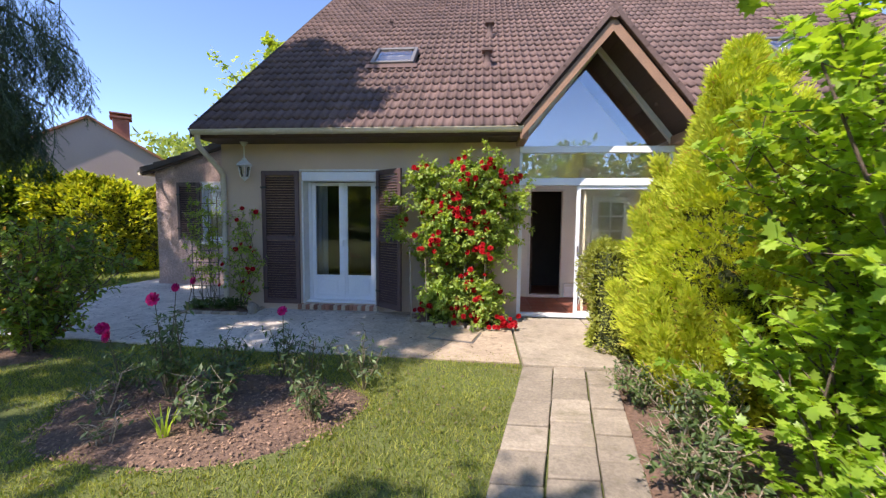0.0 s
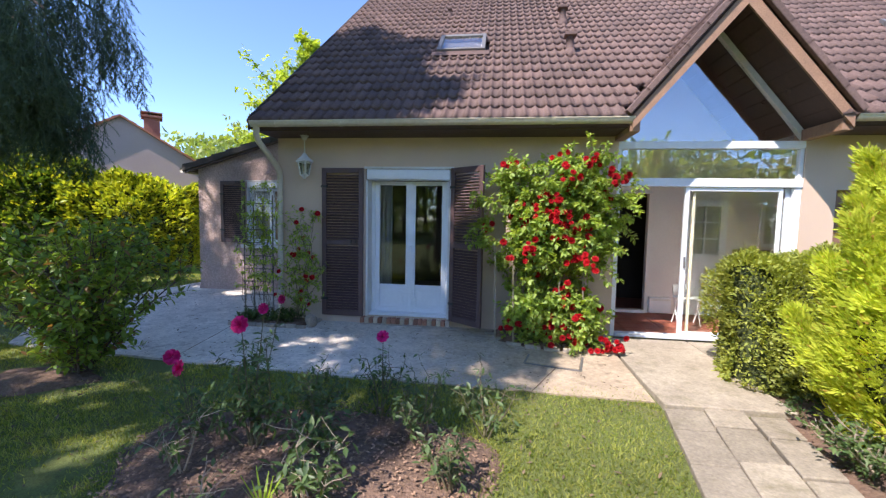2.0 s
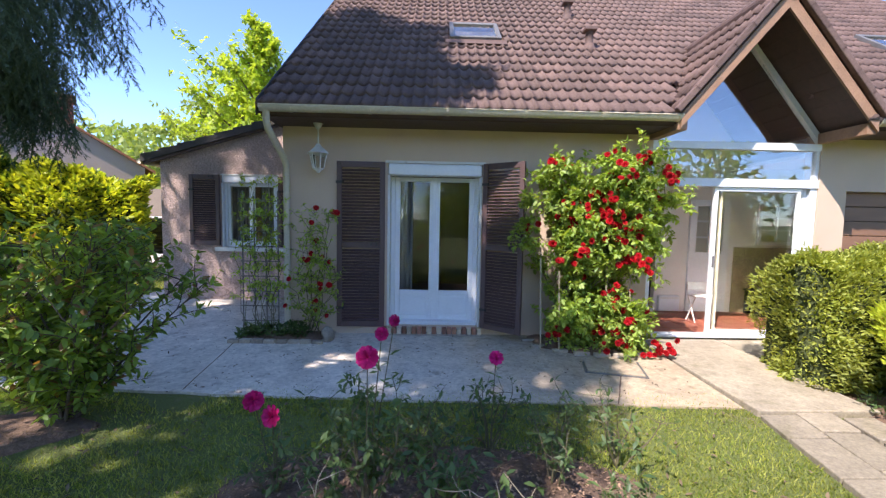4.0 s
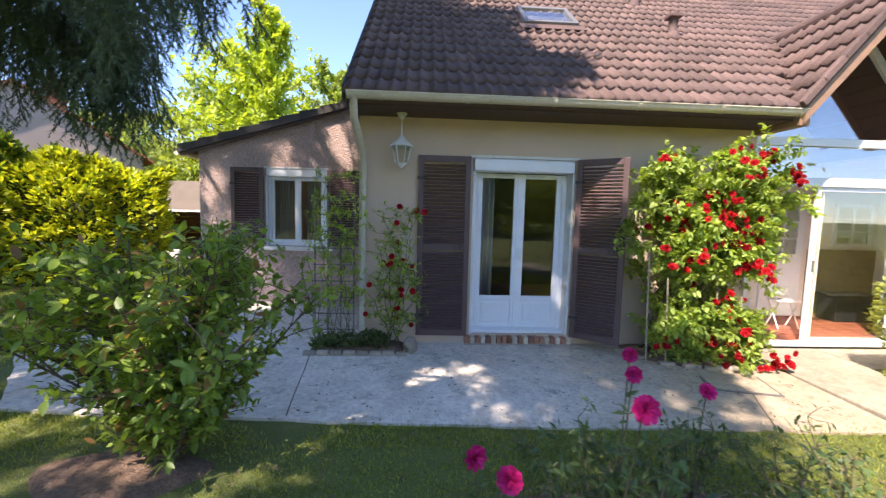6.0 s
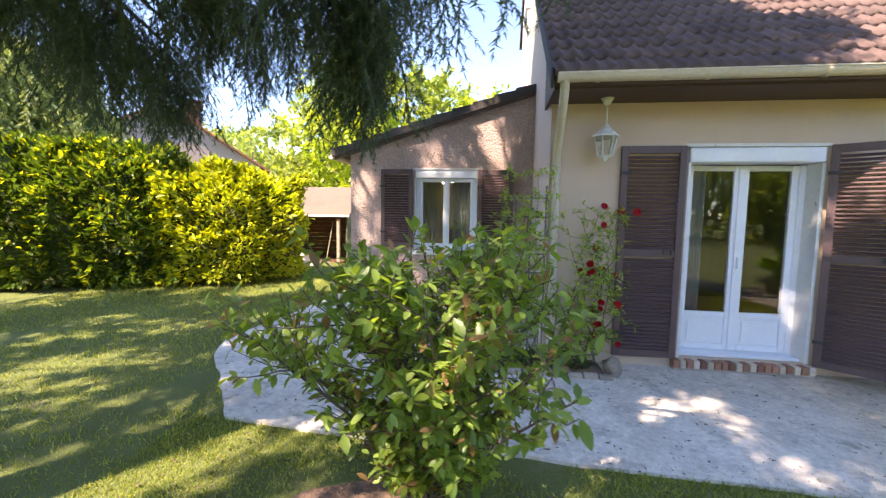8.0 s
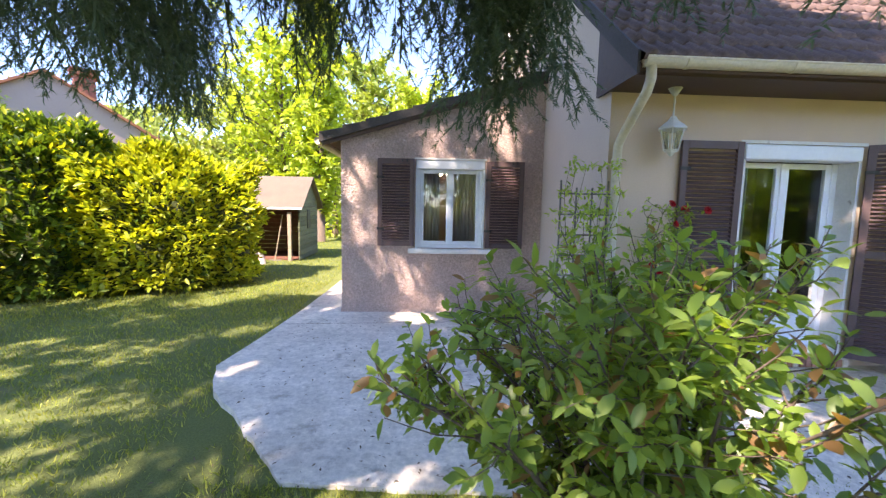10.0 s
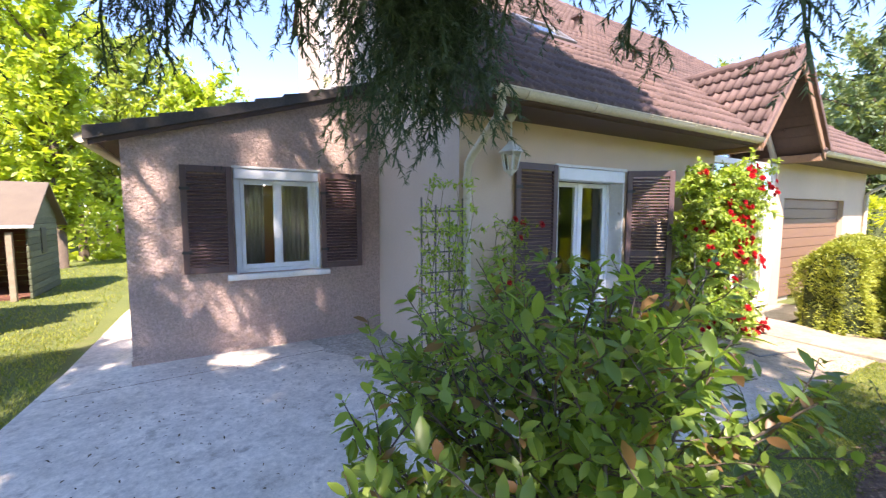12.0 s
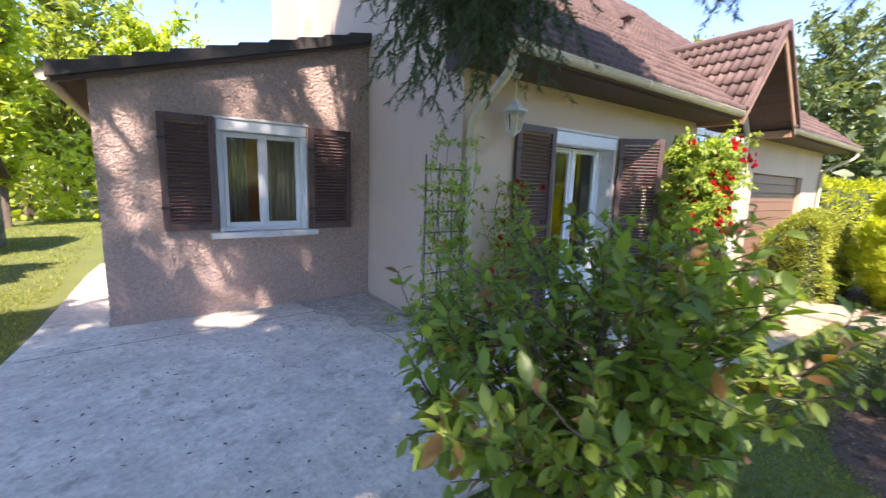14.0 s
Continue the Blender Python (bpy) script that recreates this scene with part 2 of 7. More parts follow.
M_SHEDRED = surface("red_brown_plank", (0.20, 0.085, 0.055), (0.15, 0.065, 0.045), rough=0.8, scale=2, fine=25, speck=0.25, bump=0.2, vary=0.2)
M_FELT = surface("pale_roof_felt", (0.17, 0.135, 0.10), (0.14, 0.11, 0.085), rough=0.9, scale=2, fine=60, speck=0.15, bump=0.2)
M_NEIGHBOUR = surface("distant_pink_render", (0.46, 0.355, 0.325), (0.42, 0.325, 0.30), rough=0.95, scale=0.5, fine=20, speck=0.06, bump=0.1)
M_ORANGE = surface("orange_roof_tile", (0.40, 0.16, 0.09), (0.32, 0.13, 0.08), rough=0.85, scale=1.5, fine=12, speck=0.25, bump=0.2, vary=0.15)
M_CHIMNEY = surface("red_chimney_brick", (0.33, 0.145, 0.10), (0.26, 0.11, 0.08), rough=0.9, scale=3, fine=20, speck=0.25, bump=0.2, vary=0.25)
M_ZINC = surface("grey_flashing", (0.22, 0.21, 0.20), (0.17, 0.165, 0.16), rough=0.5, scale=4, fine=30, speck=0.15, bump=0.08, metal=0.4)
M_STONE = surface("rough_edging_stone", (0.40, 0.34, 0.27), (0.30, 0.25, 0.20), rough=0.95, scale=6, fine=40, speck=0.3, bump=0.5, vary=0.25)
M_DEADLEAF = surface("fallen_leaf", (0.10, 0.075, 0.05), (0.16, 0.11, 0.06), rough=0.9, scale=9, bump=0.1, vary=0.5)
M_RED = leafy("red_rose_petal", (0.30, 0.004, 0.008), (0.68, 0.020, 0.028), through=0.2, rough=0.6, tcol=(1.0, 0.4, 0.4), spec=0.2)
M_PINK = leafy("magenta_rose_petal", (0.40, 0.006, 0.10), (0.76, 0.035, 0.24), through=0.15, rough=0.55, tcol=(1.0, 0.4, 0.7), spec=0.2)
M_LEAF_ROSE = leafy("rose_leaf", (0.18, 0.28, 0.06), (0.42, 0.53, 0.13), through=0.45)
M_LEAF_BUSH = leafy("dark_rose_leaf", (0.055, 0.10, 0.035), (0.12, 0.18, 0.055), through=0.3)
M_LEAF_PHOTINIA = leafy("photinia_leaf", (0.12, 0.205, 0.045), (0.29, 0.40, 0.08), through=0.5, rough=0.38, spec=0.45, third=(0.26, 0.15, 0.07), third_share=0.08)
M_LEAF_HEDGE = leafy("laurel_leaf", (0.045, 0.095, 0.015), (0.12, 0.19, 0.028), through=0.4, rough=0.38, spec=0.4)
M_LEAF_YELLOW = leafy("yellow_laurel_leaf", (0.28, 0.36, 0.035), (0.56, 0.56, 0.05), through=0.42, rough=0.4, spec=0.4)
M_LEAF_BOX = leafy("small_hedge_leaf", (0.22, 0.27, 0.06), (0.42, 0.45, 0.10), through=0.4)
M_LEAF_THUJA = leafy("golden_thuja_spray", (0.37, 0.47, 0.04), (0.60, 0.63, 0.075), through=0.4, rough=0.6, spec=0.25, third=(0.48, 0.32, 0.08), third_share=0.03)
M_LEAF_MAPLE = leafy("lobed_green_leaf", (0.20, 0.34, 0.04), (0.38, 0.53, 0.065), through=0.5, rough=0.4)
M_NEEDLE = leafy("cedar_needle", (0.055, 0.09, 0.055), (0.09, 0.13, 0.075), through=0.3, rough=0.5, spec=0.35, tcol=(1.3, 1.4, 0.8))
M_LEAF_WEEP = leafy("weeping_foliage", (0.25, 0.32, 0.15), (0.40, 0.46, 0.22), through=0.45, rough=0.6, spec=0.2)
M_LEAF_POPLAR = leafy("bright_tree_leaf", (0.30, 0.40, 0.06), (0.42, 0.50, 0.08), through=0.5)
M_LEAF_WOOD = leafy("woodland_leaf", (0.20, 0.28, 0.08), (0.32, 0.38, 0.11), through=0.45)
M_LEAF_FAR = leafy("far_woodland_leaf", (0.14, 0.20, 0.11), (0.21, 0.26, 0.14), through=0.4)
# dark green of the filler cores stands for shade deep in foliage
M_HEDGE_CORE = surface("shaded_leaf_core", (0.075, 0.09, 0.03), (0.05, 0.065, 0.022), rough=1.0, scale=6, fine=25, speck=0.5, bump=0.8, bump_dist=0.04)
M_BULB = glow("warm_bulb", (1.0, 0.82, 0.55), 14.0)
M_BAG = surface("pale_plastic_bag", (0.72, 0.62, 0.58), (0.6, 0.48, 0.44), rough=0.6, scale=6, speck=0.15, bump=0.3)
M_PATCH = surface("rough_dark_concrete", (0.36, 0.32, 0.27), (0.52, 0.465, 0.39), rough=1.0, scale=5, fine=30, speck=0.45, bump=1.0, bump_scale=26, bump_dist=0.02, mid=0.3, mid_scale=12)


# ---------------------------------------------------------------- building blocks
def thing(name, loc=(0, 0, 0), label="", category="", group="", kind="", rz=0.0):
    ob = new(name)
    ob.location = loc
    ob.rotation_euler = (0, 0, radians(rz))
    ob.empty_display_size = 0.1
    return tagged(ob, label, category, group, kind)


def part(name, bm, material, parent=None, label="", smooth=False):
    me = bpy.data.meshes.new(name)
    bm.to_mesh(me)
    bm.free()
    me.materials.append(material)
    if smooth:
        me.polygons.foreach_set("use_smooth", [True] * len(me.polygons))
    ob = new(name, me)
    ob.parent = parent
    if material in (M_GLASS, M_GLASS_SKY):
        ob.visible_shadow = False
    return tagged(ob, label)


def shared(name, me, parent, m):
    ob = new(name, me)
    ob.parent = parent
    ob.matrix_basis = m
    return ob


def raw_mesh(name, verts, tris, material, smooth=False):
    verts, tris = np.asarray(verts, np.float32), np.asarray(tris, np.int32)
    me = bpy.data.meshes.new(name)
    me.vertices.add(len(verts))
    me.vertices.foreach_set("co", verts.ravel())
    me.loops.add(tris.size)
    me.loops.foreach_set("vertex_index", tris.ravel())
    me.polygons.add(len(tris))
    me.polygons.foreach_set("loop_start", np.arange(0, tris.size, 3, dtype=np.int32))
    if smooth:
        me.polygons.foreach_set("use_smooth", np.ones(len(tris), bool))
    me.update(calc_edges=True)
    me.materials.append(material)
    return me


def box(bm, x0, y0, z0, x1, y1, z1, bevel=0.0, m=None):
    vs = [bm.verts.new((x, y, z)) for x in (x0, x1) for y in (y0, y1) for z in (z0, z1)]
    fs = [bm.faces.new([vs[i] for i in q]) for q in ((0, 1, 3, 2), (4, 6, 7, 5), (0, 4, 5, 1), (2, 3, 7, 6), (0, 2, 6, 4), (1, 5, 7, 3))]
    if bevel:
        es = list({e for f in fs for e in f.edges})
        r = bmesh.ops.bevel(bm, geom=es, offset=bevel, segments=2, affect="EDGES", profile=0.5)
        vs = list({v for f in r["faces"] for v in f.verts} | {v for v in vs if v.is_valid})
    if m is not None:
        bmesh.ops.transform(bm, matrix=m, verts=vs)
    return bm


def boxed(*a, **k):
    return box(bmesh.new(), *a, **k)


def tube(bm, pts, r, seg=8, r_end=None, caps=True):
    """A round rod along pts, tapering from r to r_end."""
    pts = [Vector(p) for p in pts]
    rings = []
    side = Vector((0, 0, 1))
    for i, p in enumerate(pts):
        d = (pts[min(i + 1, len(pts) - 1)] - pts[max(i - 1, 0)]).normalized()
        if abs(d.dot(side)) > 0.95:
            side = Vector((1, 0, 0)) if abs(d.x) < 0.9 else Vector((0, 1, 0))
        a = d.cross(side).normalized()
        b = d.cross(a).normalized()
        rr = r if r_end is None else r + (r_end - r) * i / (len(pts) - 1)
        rings.append([bm.verts.new(p + a * math.cos(2 * math.pi * k / seg) * rr + b * math.sin(2 * math.pi * k / seg) * rr) for k in range(seg)])
    for r0, r1 in zip(rings, rings[1:]):
        for k in range(seg):
            bm.faces.new((r0[k], r0[(k + 1) % seg], r1[(k + 1) % seg], r1[k]))
    if caps:
        bm.faces.new(rings[0])
        bm.faces.new(rings[-1][::-1])
    return bm


def prism(bm, pts, axis, a, b):
    """A flat outline pushed through from a to b along the axis x, y or z."""
    def at(p, w):
        return {"x": (w, p[0], p[1]), "y": (p[0], w, p[1]), "z": (p[0], p[1], w)}[axis]
    v0, v1 = [bm.verts.new(at(p, a)) for p in pts], [bm.verts.new(at(p, b)) for p in pts]
    bm.faces.new(v0)
    bm.faces.new(v1[::-1])
    for i in range(len(pts)):
        j = (i + 1) % len(pts)
        bm.faces.new((v0[j], v0[i], v1[i], v1[j]))
    bmesh.ops.recalc_face_normals(bm, faces=bm.faces)
    return bm


def holed_wall(x0, x1, z0, z1, y0, y1, holes):
    """A wall along x with thickness y0..y1 and rectangular holes (xa, xb, za, zb) right through it."""
    xs = sorted({x0, x1, *(v for h in holes for v in h[:2] if x0 < v < x1)})
    zs = sorted({z0, z1, *(v for h in holes for v in h[2:] if z0 < v < z1)})
    def solid(i, j):
        if not (0 <= i < len(xs) - 1 and 0 <= j < len(zs) - 1):
            return False
        cx, cz = (xs[i] + xs[i + 1]) / 2, (zs[j] + zs[j + 1]) / 2
        return not any(h[0] < cx < h[1] and h[2] < cz < h[3] for h in holes)
    bm = bmesh.new()
    seen = {}
    def v(x, y, z):
        k = (round(x, 4), round(y, 4), round(z, 4))
        if k not in seen:
            seen[k] = bm.verts.new(k)
        return seen[k]
    for i in range(len(xs) - 1):
        for j in range(len(zs) - 1):
            if not solid(i, j):
                continue
            a, b, c, d = xs[i], xs[i + 1], zs[j], zs[j + 1]
            bm.faces.new((v(a, y0, c), v(b, y0, c), v(b, y0, d), v(a, y0, d)))
            bm.faces.new((v(a, y1, c), v(a, y1, d), v(b, y1, d), v(b, y1, c)))
            if not solid(i - 1, j):
                bm.faces.new((v(a, y0, c), v(a, y0, d), v(a, y1, d), v(a, y1, c)))
            if not solid(i + 1, j):
                bm.faces.new((v(b, y0, c), v(b, y1, c), v(b, y1, d), v(b, y0, d)))
            if not solid(i, j - 1):
                bm.faces.new((v(a, y0, c), v(a, y1, c), v(b, y1, c), v(b, y0, c)))
            if not solid(i, j + 1):
                bm.faces.new((v(a, y0, d), v(b, y0, d), v(b, y1, d), v(a, y1, d)))
    return bm


rnd = random.Random(7)
G = -0.10                                   # level of the lawn

# ---------------------------------------------------------------- ground and paving
bm = bmesh.new()
xs = [-600, -120, -40] + [-24 + 1.5 * i for i in range(33)] + [40, 120, 600]
ys = [-600, -120, -40] + [-24 + 1.5 * i for i in range(33)] + [40, 120, 600]
grid = [[bm.verts.new((x, y, G + (0.035 * noise.noise(Vector((x * 0.35, y * 0.35, 3))) if abs(x) < 25 and -24 < y < -2.3 else 0))) for y in ys] for x in xs]
for i in range(len(xs) - 1):
    for j in range(len(ys) - 1):
        bm.faces.new((grid[i][j], grid[i + 1][j], grid[i + 1][j + 1], grid[i][j + 1]))
ground = part("ground", bm, M_GRASS, None, "mown lawn ground with worn patches", smooth=True)
tagged(ground, kind="structure")


def patio_z(y):
    return -0.02 + 0.028 * min(0.0, max(y, -2.2))


PATIO = [(-4.95, 6.5), (-5.05, 5.5), (-5.2, 2.4), (-5.34, 0.9), (-5.44, 0.05), (-5.2, -0.5), (-4.72, -1.05), (-4.2, -1.72), (-3.2, -1.82), (-2.0, -1.88),
         (-0.6, -1.97), (0.67, -2.04), (2.0, -2.07), (3.0, -2.11), (3.555, -2.14), (3.555, 0.0), (-1.44, 0.0), (-1.44, 2.26), (-4.55, 2.26), (-4.55, 6.5)]
bm = bmesh.new()
top, low = [], []
edge = []
for (xa, ya), (xb, yb) in zip(PATIO, PATIO[1:] + PATIO[:1]):
    steps = max(1, int(math.hypot(xb - xa, yb - ya) / 0.12)) if yb <= 0.9 and ya <= 0.9 and min(ya, yb) < -0.02 and xa < 3.5 else 1
    for k in range(steps):
        f = k / steps
        w = 0.03 * noise.noise(Vector((xa + (xb - xa) * f, ya + (yb - ya) * f, 0)) * 4) if steps > 1 and k else 0
        edge.append((xa + (xb - xa) * f + w, ya + (yb - ya) * f + w))
top = [bm.verts.new((x, y, patio_z(y))) for x, y in edge]
low = [bm.verts.new((x, y, G - 0.1)) for x, y in edge]
bm.faces.new(top)
for i in range(len(edge)):
    j = (i + 1) % len(edge)
    bm.faces.new((top[i], low[i], low[j], top[j]))
bmesh.ops.recalc_face_normals(bm, faces=bm.faces)
bmesh.ops.triangulate(bm, faces=[f for f in bm.faces if len(f.verts) > 4])
patio = part("pavement", bm, M_CONCRETE, None, "worn pale concrete patio along the house")
tagged(patio, kind="structure")

bm = bmesh.new()
ring = [(-2.55, 2.22), (-2.35, 1.4), (-2.05, 0.55), (-1.75, 0.40), (-1.45, 0.55), (-1.445, 2.22)]
ragged = []
for (xa, ya), (xb, yb) in zip(ring, ring[1:] + ring[:1]):
    for k in range(8):
        x, y = xa + (xb - xa) * k / 8, ya + (yb - ya) * k / 8
        w = 0.13 * noise.noise(Vector((x, y, 2)) * 4.5) if x < -1.5 and y < 2.1 else 0
        ragged.append((x + w, y + w))
vs_ = [bm.verts.new((x, y, patio_z(y) + 0.005)) for x, y in ragged]
bm.faces.new(vs_)
tagged(part("pavement_patch", bm, M_PATCH, None, "rough dark patch in the concrete by the wall"), kind="structure")

# cracks and joints: shallow dark strips let into the patio
joint = thing("patio_joint", (0, 0, 0), "dark expansion joint across the concrete patio", "joint", kind="structure")
for a, b in (((-5.2, 1.55), (-1.5, 1.75)), ((-2.25, 2.2), (-1.75, -1.85)), ((3.2, -0.5), (2.4, -2.08))):
    va, vb = Vector((*a, 0)), Vector((*b, 0))
    n_ = (vb - va).normalized().cross(Vector((0, 0, 1))) * 0.006
    bm = bmesh.new()
    q = []
    for k in range(13):
        p = va.lerp(vb, k / 12) + n_ * 2 * noise.noise(Vector((k, a[0], 1)))
        q.append((bm.verts.new(p - n_ + Vector((0, 0, patio_z(p.y) + 0.002))), bm.verts.new(p + n_ + Vector((0, 0, patio_z(p.y) + 0.002)))))
    for (p0, p1), (p2, p3) in zip(q, q[1:]):
        bm.faces.new((p0, p1, p3, p2))
    part("joint_line", bm, M_SOIL, joint)

# cover plate sunk in the patio by the rose bed
cover = thing("inspection_cover", (2.75, -1.15, 0), "square concrete inspection cover set in the patio", "inspection cover", rz=-14)
z_ = patio_z(-1.15)
part("cover_plate", boxed(-0.30, -0.25, z_ - 0.02, 0.30, 0.25, z_ + 0.012, 0.004), M_CONCRETE, cover)
for x0, y0, x1, y1 in ((-0.33, -0.28, 0.33, -0.255), (-0.33, 0.255, 0.33, 0.28), (-0.33, -0.255, -0.305, 0.255), (0.305, -0.255, 0.33, 0.255)):
    part("rim", boxed(x0, y0, z_ - 0.02, x1, y1, z_ + 0.004), M_ZINC, cover)

# entrance slab and stepping slabs
entrance = part("entrance_slab", boxed(3.585, -2.27, G - 0.1, 4.72, -0.06, -0.035, 0.012), M_SLAB, None, "large sandy concrete slab before the sliding door")
tagged(entrance, kind="structure")
tagged(part("entrance_slab", boxed(4.735, -0.80, G - 0.1, 6.45, -0.06, -0.038, 0.012), M_SLAB, None, "sandy concrete strip along the porch front"), kind="structure")
path = thing("path", (0, 0, 0), "garden path of weathered sandstone slabs", "path", kind="structure")
y = -2.30
row = 0
while y > -8.6:
    ln = (0.40, 0.50, 0.44, 0.36)[row % 4] + rnd.uniform(-0.03, 0.03)
    for c, (u0, u1) in enumerate(((0.0, 0.335), (0.35, 0.685), (0.70, 0.98))):
        shift = (0.0, 0.10, -0.06)[c]
        m = Matrix(((1, 0.2, 0, 0), (0, 1, 0, 0), (0, 0, 1, 0), (0, 0, 0, 1)))
        bm = boxed(u0, -ln + 0.008, -0.08, u1, -0.008, 0.0, 0.010)
        bmesh.ops.transform(bm, matrix=Matrix.Translation((3.58, y + shift, G + 0.045 + rnd.uniform(-0.006, 0.006))) @ pose(0, 0, 0, rnd.uniform(-0.8, 0.8), rnd.uniform(-0.8, 0.8), rnd.uniform(-1, 1)), verts=bm.verts)
        for v in bm.verts:
            v.co.x += 0.2 * (v.co.y + 2.26)
        part("slab", bm, M_SLAB, path)
    y -= ln
    row += 1

# ---------------------------------------------------------------- house shell
EAVE_Y, EAVE_Z, RISE = -0.65, 2.97, 0.80
RIDGE_Y = 6.0
RIDGE_Z = EAVE_Z + RISE * (RIDGE_Y - EAVE_Y)
HX0, HX1, DEPTH = -1.43, 11.4, 7.6
FD = (0.0, 1.32, 0.09, 2.40)                # French door opening
PORCH = (3.70, 6.12)
GARAGE = (6.53, 9.93, 0.0, 2.12)
wall_front = part("wall_front", holed_wall(HX0, HX1, -0.3, 2.92, 0.0, 0.26, [FD, (*PORCH, -0.4, 3.0), (GARAGE[0], GARAGE[1], -0.4, GARAGE[3])]), M_RENDER_BEIGE, None, "beige rendered front wall of the house")
tagged(wall_front, kind="structure")


def roof_z(y):
    return EAVE_Z + RISE * (y - EAVE_Y) if y < RIDGE_Y else RIDGE_Z - RISE * (y - RIDGE_Y)


side = [(0.262, -0.3), (DEPTH, -0.3), (DEPTH, roof_z(DEPTH) - 0.12), (RIDGE_Y, RIDGE_Z - 0.12), (0.262, roof_z(0.262) - 0.12)]
wall_side = part("wall_side", prism(bmesh.new(), side, "x", HX0, HX0 + 0.25), M_RENDER_PALE, None, "pale rendered gable end wall")
tagged(wall_side, kind="structure")
wall_end = part("wall_end", prism(bmesh.new(), side, "x", HX1 - 0.25, HX1), M_RENDER_BEIGE, None, "beige rendered far end wall")
tagged(wall_end, kind="structure")
wall_back = part("wall_back", boxed(HX0 + 0.26, DEPTH - 0.25, -0.3, HX1 - 0.26, DEPTH - 0.005, roof_z(DEPTH) - 0.15), M_RENDER_BEIGE, None, "rendered rear wall")
tagged(wall_back, kind="structure")
# the end face of the front wall, in the paler render of the gable
corner = part("wall_corner", boxed(HX0 - 0.004, 0.0, -0.3, HX0 + 0.002, 0.262, 2.92), M_RENDER_PALE, None, "pale render at the house corner")
tagged(corner, kind="structure")

# first-floor window in the gable end wall
gw = thing("window_4", (HX0, 4.9, 5.0), "white upstairs window in the gable end", "window", kind="structure")
part("window_frame", box(box(box(box(bmesh.new(), -0.05, -0.45, -0.75, 0.02, -0.37, 0.95), -0.05, 0.37, -0.75, 0.02, 0.45, 0.95), -0.05, -0.37, 0.87, 0.02, 0.37, 0.95), -0.05, -0.37, -0.75, 0.02, 0.37, -0.67), M_WHITE, gw)
part("pane", boxed(-0.02, -0.37, -0.67, -0.012, 0.37, 0.87), M_GLASS, gw)
part("roller_box", boxed(-0.10, -0.48, 0.955, 0.02, 0.48, 1.15, 0.01), M_WHITE, gw)

# roof decks under the tiles
ang = math.atan(RISE)
bm = bmesh.new()
prism(bm, [(EAVE_Y + 0.02, EAVE_Z - 0.06), (RIDGE_Y, RIDGE_Z - 0.06), (DEPTH + 0.5, roof_z(DEPTH + 0.5) - 0.06), (DEPTH + 0.5, roof_z(DEPTH + 0.5) - 0.10), (RIDGE_Y, RIDGE_Z - 0.12), (EAVE_Y + 0.02, EAVE_Z - 0.12)], "x", HX0 - 0.06, PORCH[0] - 0.04)
prism(bm, [(EAVE_Y + 0.02, EAVE_Z - 0.06), (RIDGE_Y, RIDGE_Z - 0.06), (DEPTH + 0.5, roof_z(DEPTH + 0.5) - 0.06), (DEPTH + 0.5, roof_z(DEPTH + 0.5) - 0.10), (RIDGE_Y, RIDGE_Z - 0.12), (EAVE_Y + 0.02, EAVE_Z - 0.12)], "x", PORCH[1] + 0.04, HX1 + 0.35)
prism(bm, [(1.3, roof_z(1.3) - 0.06), (RIDGE_Y, RIDGE_Z - 0.06), (DEPTH + 0.5, roof_z(DEPTH + 0.5) - 0.06), (DEPTH + 0.5, roof_z(DEPTH + 0.5) - 0.10), (RIDGE_Y, RIDGE_Z - 0.12), (1.3, roof_z(1.3) - 0.12)], "x", PORCH[0] - 0.038, PORCH[1] + 0.038)
roof = part("roof", bm, M_DECK, None, "steep roof of brown double-roll tiles with lichen")
tagged(roof, kind="structure")

# eaves: soffit and fascia
for xa, xb in ((HX0 - 0.05, PORCH[0] + 0.02), (PORCH[1] - 0.02, HX1 + 0.3)):
    so = part("soffit", boxed(xa, -0.56, 2.845, xb, 0.0, 2.87), M_SOFFIT, None, "dark brown boarded soffit under the eaves")
    tagged(so, kind="structure")
    fa = part("fascia", boxed(xa, -0.585, 2.835, xb, -0.562, 2.95, 0.003), M_SOFFIT, None, "dark brown fascia board")
    tagged(fa, kind="structure")


for x_ in (HX0 - 0.055, HX1 + 0.27):
    tagged(part("eaves_end", prism(bmesh.new(), [(-0.58, 2.846), (0.26, 2.846), (0.26, roof_z(0.26) - 0.11), (-0.58, EAVE_Z - 0.05)], "x", x_, x_ + 0.03), M_SOFFIT, None, "brown board closing the end of the eaves"), kind="structure")


